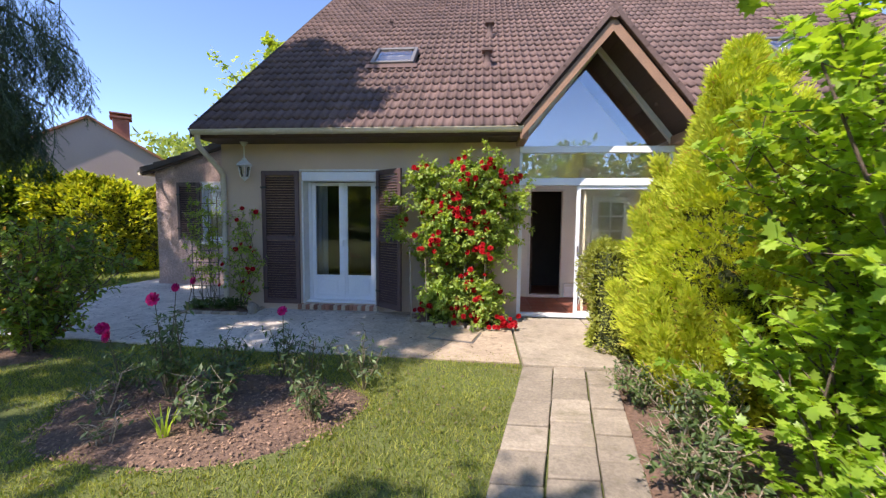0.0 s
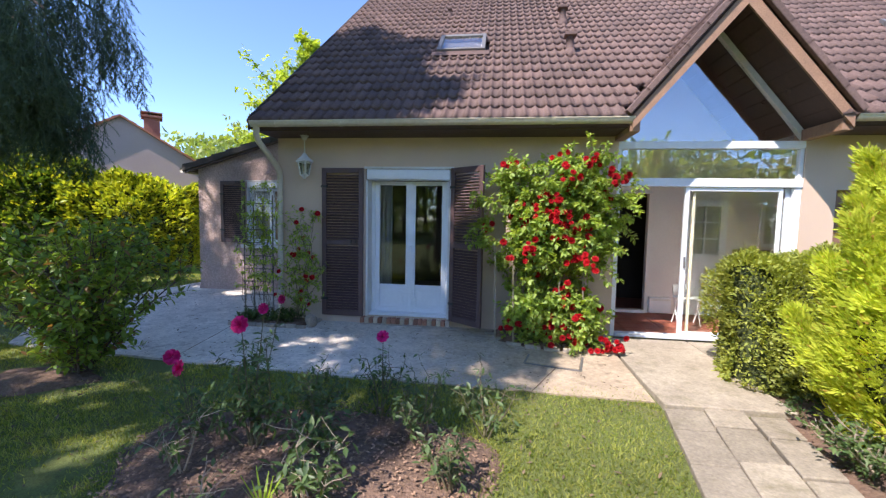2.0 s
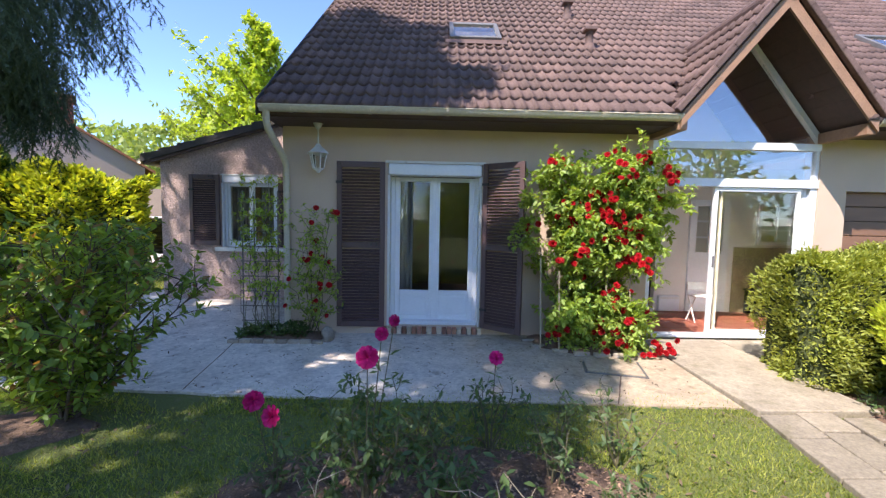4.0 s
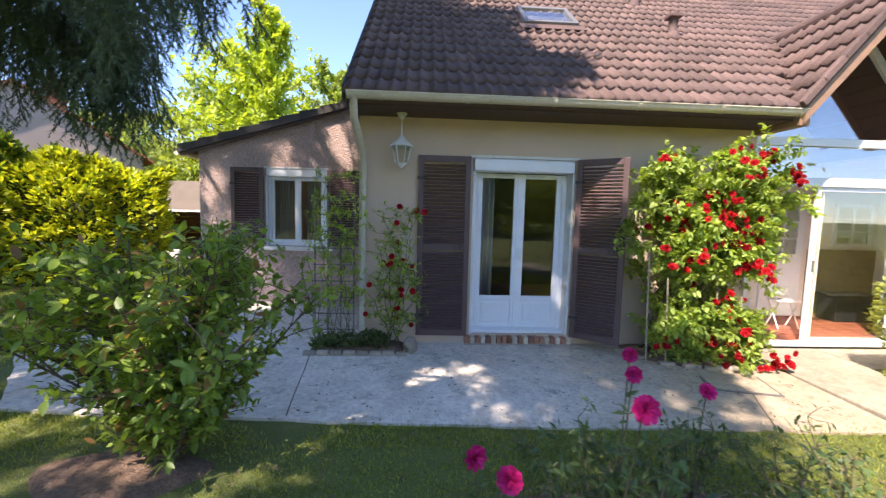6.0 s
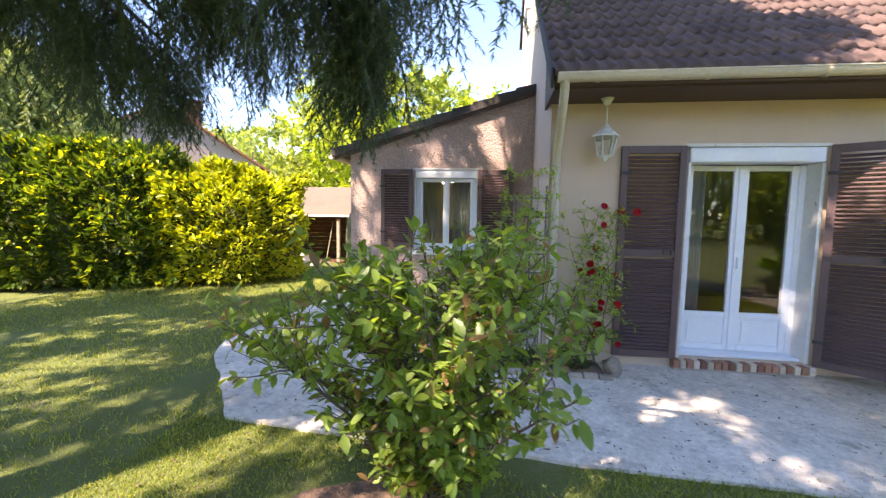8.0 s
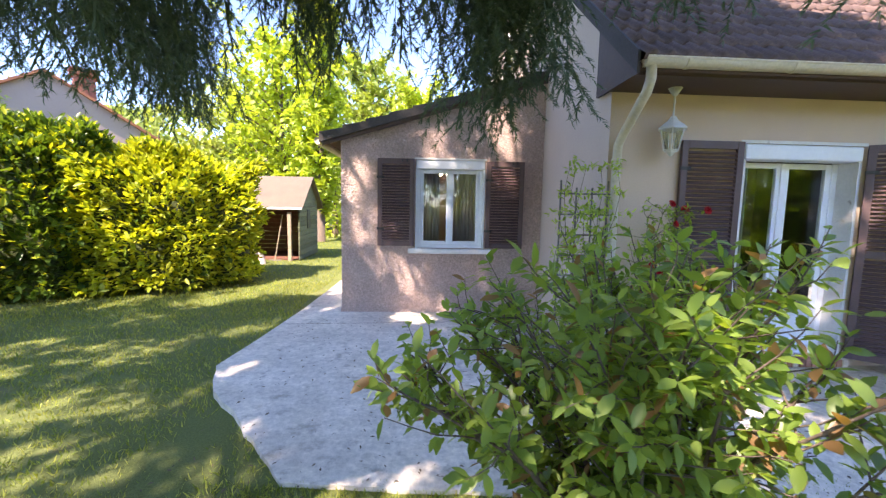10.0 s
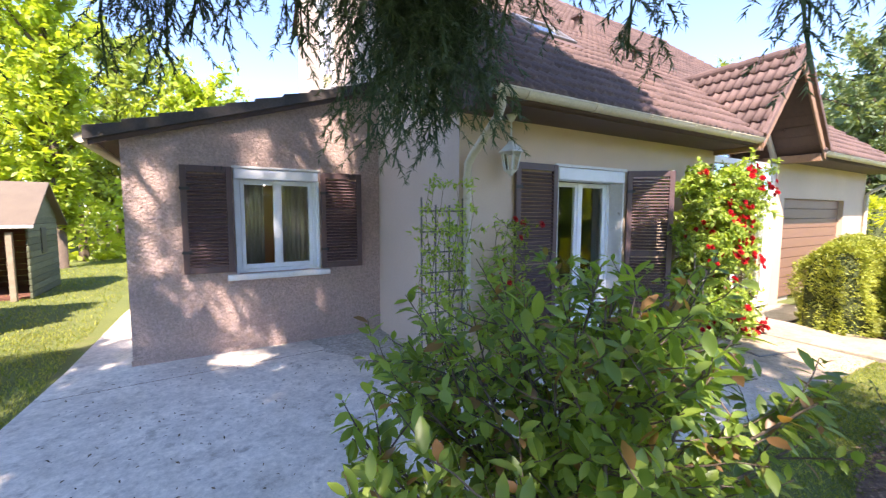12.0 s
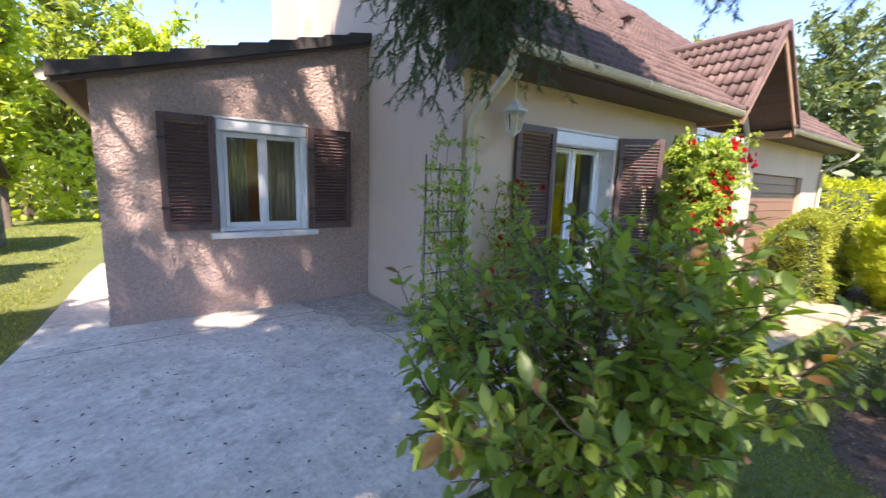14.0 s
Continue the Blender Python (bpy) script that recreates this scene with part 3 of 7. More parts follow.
def gutter(x0, x1, end_left=True):
    g = thing("gutter", (0, 0, 0), "cream half-round gutter with joint collars along the eaves", "gutter", "gutters")
    def trough(xa, xb, r, t):
        bm = bmesh.new()
        prof = [(-r * math.cos(a), -r * math.sin(a)) for a in np.linspace(0, math.pi, 11)] + [((r - t) * math.cos(a), -(r - t) * math.sin(a)) for a in np.linspace(0, math.pi, 11)]
        return prism(bm, [(EAVE_Y + p, 2.945 + q) for p, q in prof], "x", xa, xb)
    part("trough", trough(x0, x1, 0.068, 0.005), M_GUTTER, g)
    tube_bm = tube(bmesh.new(), [(x0, EAVE_Y - 0.068, 2.947), (x1, EAVE_Y - 0.068, 2.947)], 0.010, 8)
    part("bead", tube_bm, M_GUTTER, g, smooth=True)
    x = x0 + 0.35
    while x < x1:
        part("collar", trough(x, x + 0.035, 0.074, 0.006), M_GUTTER, g)
        x += 0.95
    for x in (x0, x1):
        part("end_cap", prism(bmesh.new(), [(EAVE_Y - 0.068 * math.cos(a), 2.945 - 0.068 * math.sin(a)) for a in np.linspace(0, math.pi, 11)], "x", x - 0.003, x + 0.003), M_GUTTER, g)
    return g


gutter(HX0 - 0.04, PORCH[0] - 0.02)
gutter(PORCH[1] + 0.06, 11.9)


def downpipe(x, pts_top, foot, label):
    d = thing("downpipe", (x, 0, 0), label, "downpipe", "downpipes")
    pts = pts_top
    part("pipe", tube(bmesh.new(), pts, 0.043, 12), M_GUTTER, d, smooth=True)
    for z in (0.5, 1.5, 2.15):
        part("bracket", tube(bmesh.new(), [(pts[-1][0], pts[-1][1], z), (pts[-1][0], pts[-1][1], z + 0.03)], 0.05, 12), M_GUTTER, d)
    return d


downpipe(-1.40, [(0, -0.65, 2.90), (0, -0.65, 2.78), (0.0, -0.60, 2.69), (0.03, -0.16, 2.40), (0.03, -0.07, 2.31), (0.03, -0.06, 2.15), (0.03, -0.06, -0.02)], 0, "cream plastic downpipe with a swan neck at the house corner")
downpipe(11.3, [(0.35, -0.65, 2.90), (0.35, -0.65, 2.78), (0.30, -0.60, 2.69), (0.05, -0.16, 2.40), (0.03, -0.07, 2.31), (0.03, -0.06, 2.15), (0.03, -0.06, -0.02)], 0, "cream plastic downpipe beside the garage")

# ---------------------------------------------------------------- porch gable
GX, GZ, GH = 4.90, 4.42, 1.30               # barge apex; run is 1.23 for a rise of 1.46
GS = 1.19
GY = -0.70


def gable_edge(dx, dz=0.0):
    return GZ - GS * abs(dx) + dz


gable = thing("porch_gable", (GX, 0, 0), "steep timber porch gable with brown tiles and tan barge boards", "gable", kind="structure")
half = 1.24
for s in (-1, 1):
    # barge board
    bm = prism(bmesh.new(), [(0, GZ + 0.02), (s * half, GZ + 0.02 - GS * half), (s * half, GZ - 0.15 - GS * half), (0, GZ - 0.17)], "y", GY - 0.012, GY + 0.018)
    part("barge_board", bm, M_BARGE, gable, "tan weathered barge board")
    # boarded underside
    for k in range(9):
        a, b = k / 9 * half, (k + 1) / 9 * half - 0.006
        bm = prism(bmesh.new(), [(s * a, gable_edge(a) - 0.02), (s * b, gable_edge(b) - 0.02), (s * b, gable_edge(b) - 0.045), (s * a, gable_edge(a) - 0.045)], "y", GY + 0.02, 1.55)
        part("soffit_board", bm, M_SOFFIT, gable)
    # roof board over it
    bm = prism(bmesh.new(), [(0, GZ + 0.06), (s * (half + 0.02), gable_edge(half + 0.02) + 0.06), (s * (half + 0.02), gable_edge(half + 0.02)), (0, GZ)], "y", GY + 0.02, 1.22)
    part("roof_board", bm, M_DECK, gable)

# cheeks between the gable foot and the house wall
for x0 in (GX - half - 0.02, GX + half - 0.10):
    part("gable_foot", boxed(x0 - GX, GY + 0.03, gable_edge(half) - 0.17, x0 - GX + 0.12, -0.005, gable_edge(half) - 0.03, 0.004), M_BARGE, gable)

# ---------------------------------------------------------------- glazed porch front
win3 = thing("window_3", (0, 0, 0), "white aluminium gable glazing over the porch", "window", kind="structure")
P0, P1 = PORCH
def bar(name, x0, z0, x1, z1, parent, y0=0.02, y1=0.10, mat_=None, bev=0.004):
    return part(name, boxed(x0, y0, z0, x1, y1, z1, bev), mat_ or M_WHITE, parent)
bar("post", P0 + 0.002, -0.03, P0 + 0.065, 2.148, win3)
bar("post", P1 - 0.095, -0.03, P1 - 0.002, 2.148, win3)
bar("beam", P0 + 0.002, 2.15, P1 - 0.002, 2.265, win3, 0.0, 0.12)
bar("beam", P0 + 0.002, 2.675, P1 - 0.002, 2.775, win3, 0.0, 0.12)
bar("post", P0 + 0.002, 2.267, P0 + 0.05, 2.673, win3)
bar("post", P1 - 0.05, 2.267, P1 - 0.002, 2.673, win3)
part("pane", boxed(P0 + 0.05, 0.055, 2.267, P1 - 0.05, 0.062, 2.673), M_GLASS_SKY, win3)
for s in (-1, 1):
    bm = prism(bmesh.new(), [(GX, GZ - 0.06), (GX + s * 1.21, GZ - 0.06 - GS * 1.21 - 0.02), (GX + s * 1.21, GZ - 0.06 - GS * 1.21 - 0.14), (GX, GZ - 0.16)], "y", 0.02, 0.10)
    part("sloping_frame", bm, M_WHITE_OLD, win3)
part("pane", prism(bmesh.new(), [(GX, GZ - 0.14), (GX - 1.17, 2.777), (GX + 1.17, 2.777)], "y", 0.055, 0.062), M_GLASS_SKY, win3)

slide = thing("door_2", (0, 0, 0), "white aluminium sliding glass door, half open", "sliding door", kind="structure")
bar("sill_track", P0 + 0.066, -0.03, P1 - 0.096, 0.02, slide, -0.01, 0.13)
SX0, SX1 = 4.64, 6.02
bar("stile", SX0, 0.022, SX0 + 0.06, 2.146, slide, 0.03, 0.075)
bar("stile", SX1 - 0.16, 0.022, SX1 - 0.12, 2.146, slide, 0.03, 0.075)
bar("rail", SX0 + 0.061, 0.022, SX1 - 0.161, 0.075, slide, 0.03, 0.075)
bar("rail", SX0 + 0.061, 2.09, SX1 - 0.161, 2.146, slide, 0.03, 0.075)
slide_pane = part("pane", boxed(SX0 + 0.061, 0.05, 0.076, SX1 - 0.161, 0.056, 2.089), M_GLASS, slide)
bar("handle", SX0 + 0.02, 1.0, SX0 + 0.04, 1.16, slide, 0.008, 0.03, M_ZINC)
bar("stile", SX0 + 0.13, 0.022, SX0 + 0.165, 2.146, slide, 0.082, 0.115, M_GUTTER)
bar("stile", SX1 - 0.06, 0.022, SX1, 2.146, slide, 0.082, 0.115)
part("pane", boxed(SX0 + 0.166, 0.095, 0.03, SX1 - 0.061, 0.100, 2.14), M_GLASS, slide)

# porch room behind the glazing
porch_floor = part("floor", boxed(P0 - 0.9, 0.135, -0.2, 7.4, 1.70, -0.012), M_MORTAR, None, "red tiled porch floor")
tagged(porch_floor, kind="structure")
tile_me = None
for i in range(11):
    for j in range(5):
        if i < 3 or tile_me is None or True:
            bm = boxed(0.005, 0.005, 0.0, 0.295, 0.295, 0.012, 0.003) if tile_me is None else None
            if tile_me is None:
                t_ = part("tile", bm, M_TERRACOTTA, porch_floor)
                tile_me = t_.data
                t_.location = (P0 + 0.01 + i * 0.3, 0.14 + j * 0.3, -0.012)
            elif P0 + 0.01 + i * 0.3 < 7.1:
                shared("tile", tile_me, porch_floor, Matrix.Translation((P0 + 0.01 + i * 0.3, 0.14 + j * 0.3, -0.012)))
BACK = 1.62
porch_back = part("wall_porch_back", holed_wall(P0 - 0.9, 7.4, -0.2, 4.6, BACK, BACK + 0.12, [(4.10, 4.72, 0.02, 2.16)]), M_INSIDE, None, "white porch back wall with a dark doorway")
tagged(porch_back, kind="structure")
tagged(part("wall_porch_left", boxed(P0 - 0.12, 0.262, -0.2, P0 - 0.004, BACK - 0.004, 3.45), M_INSIDE, None, "white porch side wall"), kind="structure")
tagged(part("wall_porch_right", boxed(7.42, 0.262, -0.2, 7.5, BACK + 0.1, 3.0), M_INSIDE, None, "white porch side wall"), kind="structure")
tagged(part("ceiling_porch", boxed(P1 + 0.02, 0.262, 2.62, 7.415, BACK - 0.004, 2.68), M_INSIDE, None, "white porch ceiling"), kind="structure")
door4 = thing("door_4", (4.10, BACK + 0.01, 0), "dark open wooden inner door", "door", kind="structure")
part("door_leaf", boxed(0.0, 0.02, 0.03, 0.04, 0.62, 2.14, 0.004), M_DOORWOOD, door4)
part("threshold", boxed(0.0, -0.06, -0.01, 0.62, 0.10, 0.05, 0.005), M_WHITE_OLD, door4)
part("door_frame", box(box(bmesh.new(), -0.05, -0.02, 0.0, -0.002, -0.001, 2.2), -0.0015, -0.02, 2.162, 0.665, -0.001, 2.2), M_WHITE_OLD, door4)
# hall walls coloured dark in place of the shade indoors
tagged(part("wall_hall", box(box(box(bmesh.new(), 3.6, 3.2, -0.2, 5.6, 3.3, 2.7), 3.6, BACK + 0.125, 2.6, 5.6, 3.19, 2.7), 5.5, BACK + 0.125, -0.2, 5.6, 3.19, 2.59), M_ROOM_DARK, None, "hallway walls coloured for indoor shade"), kind="structure")
tagged(part("wall_hall_side", boxed(3.5, BACK + 0.125, -0.2, 3.595, 3.3, 2.7), M_ROOM_DARK, None, "hallway wall coloured for indoor shade"), kind="structure")
tagged(part("floor_hall", boxed(3.6, BACK + 0.125, -0.2, 5.49, 3.19, -0.01), M_TERRACOTTA, None, "hall floor"), kind="structure")

# white half-glazed inner door, window with bars, pebble-dashed dado
door5 = thing("door_5", (5.30, BACK - 0.045, 0), "white half-glazed inner door with small panes", "door", kind="structure")
part("door_leaf", holed_wall(0.0, 0.72, 0.01, 2.05, 0.0, 0.04, [(0.12 + i * 0.255, 0.35 + i * 0.255, 1.1 + j * 0.29, 1.36 + j * 0.29) for i in range(2) for j in range(3)]), M_WHITE, door5)
for i in range(2):
    for j in range(3):
        part("pane", boxed(0.12 + i * 0.255, 0.018, 1.1 + j * 0.29, 0.35 + i * 0.255, 0.022, 1.36 + j * 0.29), M_GLASS, door5)
win5 = thing("window_5", (6.55, BACK - 0.05, 1.25), "white barred window inside the porch", "window", kind="structure")
part("window_frame", holed_wall(0.0, 0.72, 0.0, 0.75, 0.0, 0.045, [(0.06 + i * 0.31, 0.35 + i * 0.31, 0.06 + j * 0.22, 0.26 + j * 0.22) for i in range(2) for j in range(3)]), M_WHITE, win5)
part("pane", boxed(0.03, 0.03, 0.03, 0.69, 0.034, 0.72), M_GLASS, win5)
tagged(part("dado", boxed(6.15, BACK - 0.03, 0.0, 7.40, BACK - 0.002, 1.2), M_PEBBLE, None, "pebble-dashed lower wall in the porch"), kind="structure")
crate = thing("storage_box", (6.35, 1.2, 0), "black storage box on the porch floor", "box")
part("body", boxed(0, 0, 0.0, 0.7, 0.35, 0.42, 0.02), M_BLACK, crate)
part("lid", boxed(-0.02, -0.02, 0.421, 0.72, 0.37, 0.46, 0.012), M_BLACK, crate)
heater = thing("wall_heater", (4.78, BACK - 0.08, 0.0), "low white electric heater by the inner door", "heater")
part("body", boxed(0, 0, 0.02, 0.38, 0.075, 0.30, 0.012), M_WHITE, heater)
part("grille", boxed(0.02, -0.006, 0.24, 0.36, -0.001, 0.28, 0.002), M_WHITE_OLD, heater)
chair = thing("folding_chair", (4.95, 0.75, 0), "folded pale wire garden chair in the porch", "chair")
for dx in (0.0, 0.34):
    part("leg", tube(bmesh.new(), [(dx, 0, 0), (dx, 0.22, 0.42), (dx, 0.26, 0.60)], 0.010, 8), M_WHITE_OLD, chair, smooth=True)
    part("leg", tube(bmesh.new(), [(dx, 0.24, 0), (dx, 0.02, 0.42)], 0.010, 8), M_WHITE_OLD, chair, smooth=True)
part("seat", boxed(-0.01, 0.0, 0.42, 0.35, 0.24, 0.44, 0.006), M_WHITE_OLD, chair)
part("backrest", boxed(-0.01, 0.25, 0.50, 0.35, 0.27, 0.64, 0.006), M_WHITE_OLD, chair)

# garage door
gar = thing("door_3", (GARAGE[0], 0.10, 0), "brown panelled sectional garage door", "garage door", kind="structure")
for k in range(10):
    z0 = 0.0 + k * 0.212
    part("panel", boxed(0.004, 0.0, z0 + 0.004, GARAGE[1] - GARAGE[0] - 0.004, 0.04, z0 + 0.206, 0.006), M_GARAGE, gar)
part("backing", boxed(0.004, 0.041, 0.0, GARAGE[1] - GARAGE[0] - 0.004, 0.06, 2.118), M_SOFFIT, gar)


# ---------------------------------------------------------------- French door, step, shutters
def louvre_shutter(name, loc, rz, w, z0, z1, label, rails):
    """A louvred shutter standing on its hinge edge; it reaches to +x."""
    s = thing(name, loc, label, "shutter", "louvred shutters", rz=rz)
    t = 0.04
    part("stile", boxed(0, -t, z0, 0.07, 0, z1, 0.004), M_SHUTTER, s)
    part("stile", boxed(w - 0.07, -t, z0, w, 0, z1, 0.004), M_SHUTTER, s)
    levels = [z0, *rails, z1 - 0.08]
    for i, z in enumerate(levels):
        part("rail", boxed(0.071, -t + 0.002, z, w - 0.071, -0.002, z + 0.08, 0.003), M_SHUTTER, s)
    me = None
    for za, zb in zip(levels, levels[1:]):
        n = max(1, int((zb - za - 0.10) / 0.042))
        for k in range(n):
            z = za + 0.105 + k * (zb - za - 0.10) / n
            if me is None:
                ob = part("slat", boxed(0.068, -0.021, -0.004, w - 0.068, 0.021, 0.004, m=pose(0, 0, 0, 38)), M_SHUTTER, s)
                me = ob.data
                ob.location = (0, -t / 2, z)
            else:
                shared("slat", me, s, Matrix.Translation((0, -t / 2, z)))
    for z in (levels[1] + 0.03,):
        part("latch", boxed(w - 0.12, -t - 0.018, z, w - 0.105, -t - 0.001, z + 0.05, 0.003), M_BLACK, s)
        part("latch", boxed(w - 0.19, -t - 0.018, z, w - 0.175, -t - 0.001, z + 0.05, 0.003), M_BLACK, s)
    for z in (z0 + 0.25, z1 - 0.3):
        part("hinge", boxed(-0.012, -t - 0.006, z, 0.10, -t - 0.001, z + 0.035, 0.002), M_BLACK, s)
    return s


louvre_shutter("shutter", (-0.69, -0.022, 0), 0, 0.66, 0.09, 2.385, "plum-brown louvred shutter folded back on the wall", [1.20])
louvre_shutter("shutter", (1.345, -0.03, 0), -38, 0.62, 0.09, 2.385, "plum-brown louvred shutter standing half open", [1.20])


def casement(parent, x0, x1, z0, z1, y, stile=0.055, bottom=0.06, glass_from=None, panel=False):
    """One glazed leaf; with a raised panel below where asked."""
    part("stile", boxed(x0, y, z0, x0 + stile, y + 0.05, z1, 0.006), M_WHITE, parent)
    part("stile", boxed(x1 - stile, y, z0, x1, y + 0.05, z1, 0.006), M_WHITE, parent)
    part("rail", boxed(x0 + stile + 0.001, y, z1 - 0.06, x1 - stile - 0.001, y + 0.05, z1, 0.006), M_WHITE, parent)
    gz = glass_from or z0 + bottom
    part("rail", boxed(x0 + stile + 0.001, y, gz - 0.06, x1 - stile - 0.001, y + 0.05, gz, 0.006), M_WHITE, parent)
    if panel:
        part("rail", boxed(x0 + stile + 0.001, y, z0, x1 - stile - 0.001, y + 0.05, z0 + 0.07, 0.006), M_WHITE, parent)
        part("panel", boxed(x0 + stile + 0.001, y + 0.015, z0 + 0.071, x1 - stile - 0.001, y + 0.04, gz - 0.061), M_WHITE, parent)
        part("raised_panel", boxed(x0 + stile + 0.035, y + 0.004, z0 + 0.105, x1 - stile - 0.035, y + 0.014, gz - 0.095, 0.006), M_WHITE, parent)
    return part("pane", boxed(x0 + stile, y + 0.022, gz, x1 - stile, y + 0.028, z1 - 0.06), M_GLASS, parent)


door1 = thing("door_1", (0, 0, 0), "white double French door with a roller blind box", "French door", kind="structure")
part("roller_box", boxed(0.012, -0.03, 2.215, 1.308, 0.20, 2.372, 0.018), M_WHITE, door1)
part("lintel_trim", boxed(-0.03, -0.018, 2.378, 1.36, -0.001, 2.412, 0.004), M_WHITE_OLD, door1)
part("reveal", boxed(0.002, -0.012, 0.095, 0.035, 0.208, 2.213, 0.004), M_WHITE_OLD, door1)
part("reveal", boxed(1.285, -0.012, 0.095, 1.318, 0.208, 2.213, 0.004), M_WHITE_OLD, door1)
part("frame_post", boxed(0.003, 0.21, 0.10, 0.09, 0.275, 2.213, 0.006), M_WHITE, door1)
part("frame_post", boxed(1.23, 0.21, 0.10, 1.317, 0.275, 2.213, 0.006), M_WHITE, door1)
part("sill", boxed(0.036, 0.06, 0.095, 1.284, 0.285, 0.13, 0.004), M_WHITE, door1)
casement(door1, 0.091, 0.655, 0.132, 2.21, 0.22, 0.07, glass_from=0.57, panel=True)
casement(door1, 0.665, 1.229, 0.132, 2.21, 0.22, 0.07, glass_from=0.57, panel=True)
part("cover_strip", boxed(0.625, 0.202, 0.135, 0.695, 0.218, 2.208, 0.006), M_WHITE, door1)
part("handle", boxed(0.65, 0.165, 1.08, 0.67, 0.201, 1.20, 0.006), M_WHITE, door1)

step = thing("door_step", (0, 0, 0), "brick-on-edge door step of mixed tan bricks", "step", kind="structure")
part("bed", boxed(-0.055, -0.085, -0.08, 1.345, 0.098, 0.004), M_MORTAR, step)
for k in range(20):
    x_ = -0.06 + k * 0.0703
    part("brick", boxed(x_ + 0.005, -0.10 - rnd.uniform(0, 0.008), 0.004, x_ + 0.064, 0.097, 0.086 + rnd.uniform(-0.003, 0.003), 0.006), M_BRICK if k % 2 == 0 or k in (7, 13) else M_BRICK_PALE, step)

# room behind the French door; its dimness is put into the wall colour
tagged(part("wall_room", box(box(box(bmesh.new(), -1.15, 3.9, -0.2, 3.5, 4.0, 2.75), -1.16, 0.27, -0.2, -1.10, 3.9, 2.75), 3.46, 0.27, -0.2, 3.55, 3.9, 2.75), M_ROOM_DARK, None, "sitting room walls coloured for indoor shade"), kind="structure")
tagged(part("ceiling_room", boxed(-1.15, 0.27, 2.76, 3.55, 4.0, 2.80), M_INSIDE, None, "sitting room ceiling"), kind="structure")
tagged(part("floor_room", boxed(-1.10, 0.262, -0.2, 3.46, 3.9, 0.09), M_DOORWOOD, None, "dark wooden sitting room floor"), kind="structure")


def curtain(name, x0, x1, y, z0, z1, material, label, folds=7):
    bm = bmesh.new()
    n = folds * 6
    rows = []
    for k in range(n + 1):
        x = x0 + (x1 - x0) * k / n
        d = 0.035 * math.sin(k / 6 * 2 * math.pi) + 0.01 * math.sin(k * 1.7)
        rows.append([bm.verts.new((x, y + d * s, z)) for z, s in ((z0, 1.2), ((z0 + z1) / 2, 1.0), (z1, 0.6))])
    for a, b in zip(rows, rows[1:]):
        for j in range(2):
            bm.faces.new((a[j], b[j], b[j + 1], a[j + 1]))
    bmesh.ops.solidify(bm, geom=bm.faces[:], thickness=0.004)
    ob = part(name, bm, material, None, label, smooth=True)
    return tagged(ob, category="curtain", group="window curtains")


curtain("curtain", 0.06, 0.34, 0.33, 0.12, 2.3, M_CURTAIN_PALE, "pale voile curtain drawn aside in the French door", 4)

# ---------------------------------------------------------------- annex
AY = 2.25
AX0 = -4.56
AW = (-3.42, -2.34, 1.0, 2.38)
ROOF_A = 0.30


def annex_z(x):
    return 2.70 + ROOF_A * (x - AX0)


bm = holed_wall(AX0, HX0 - 0.004, -0.3, 2.68, AY, AY + 0.25, [AW])
wall_annex = part("wall_annex_front", bm, M_RENDER_PINK, None, "pink-beige roughcast annex wall")
tagged(wall_annex, kind="structure")
tagged(part("wall_annex_gable", prism(bmesh.new(), [(AX0, 2.68), (HX0 - 0.004, 2.68), (HX0 - 0.004, annex_z(HX0)), (AX0, annex_z(AX0))], "y", AY, AY + 0.25), M_RENDER_PINK, None, "sloping top of the roughcast annex wall"), kind="structure")
tagged(part("wall_annex_side", boxed(AX0, AY + 0.252, -0.3, AX0 + 0.25, 6.5, 2.70), M_RENDER_PINK, None, "roughcast annex side wall"), kind="structure")
tagged(part("wall_annex_back", boxed(AX0, 6.5, -0.3, HX0 - 0.004, 6.7, 2.70), M_RENDER_PINK, None, "roughcast annex rear wall"), kind="structure")
tagged(part("plinth", boxed(AX0 - 0.012, AY - 0.014, -0.1, HX0 - 0.006, AY - 0.001, 0.05, 0.004), M_RENDER_PINK, None, "low render plinth of the annex"), kind="structure")
annex_roof = thing("annex_roof", (0, 0, 0), "lean-to annex roof with dark stepped verge tiles", "roof", kind="structure")
part("roof_board", prism(bmesh.new(), [(AX0 - 0.28, annex_z(AX0 - 0.28) + 0.01), (HX0 - 0.006, annex_z(HX0) + 0.01), (HX0 - 0.006, annex_z(HX0) + 0.05), (AX0 - 0.28, annex_z(AX0 - 0.28) + 0.05)], "y", AY - 0.06, 6.8), M_DECK, annex_roof)
for k in range(10):
    x0 = AX0 - 0.30 + k * 0.345
    x1 = min(x0 + 0.36, HX0 - 0.008)
    z0, z1 = annex_z(x0), annex_z(x1)
    lift = 0.035
    bm = prism(bmesh.new(), [(x0, z0 - 0.035), (x1, z1 - 0.035), (x1, z1 + 0.085), (x0, z0 + 0.085 + lift)], "y", AY - 0.115, AY - 0.065)
    bmesh.ops.bevel(bm, geom=bm.edges[:], offset=0.006, segments=1, affect="EDGES")
    part("verge_tile", bm, M_TILE_EDGE, annex_roof)
    bm = prism(bmesh.new(), [(x0, z0 + 0.055 + lift), (x1, z1 + 0.055), (x1, z1 + 0.082), (x0, z0 + 0.082 + lift)], "y", AY - 0.064, 6.8)
    part("tile_course", bm, M_TILE_EDGE, annex_roof)
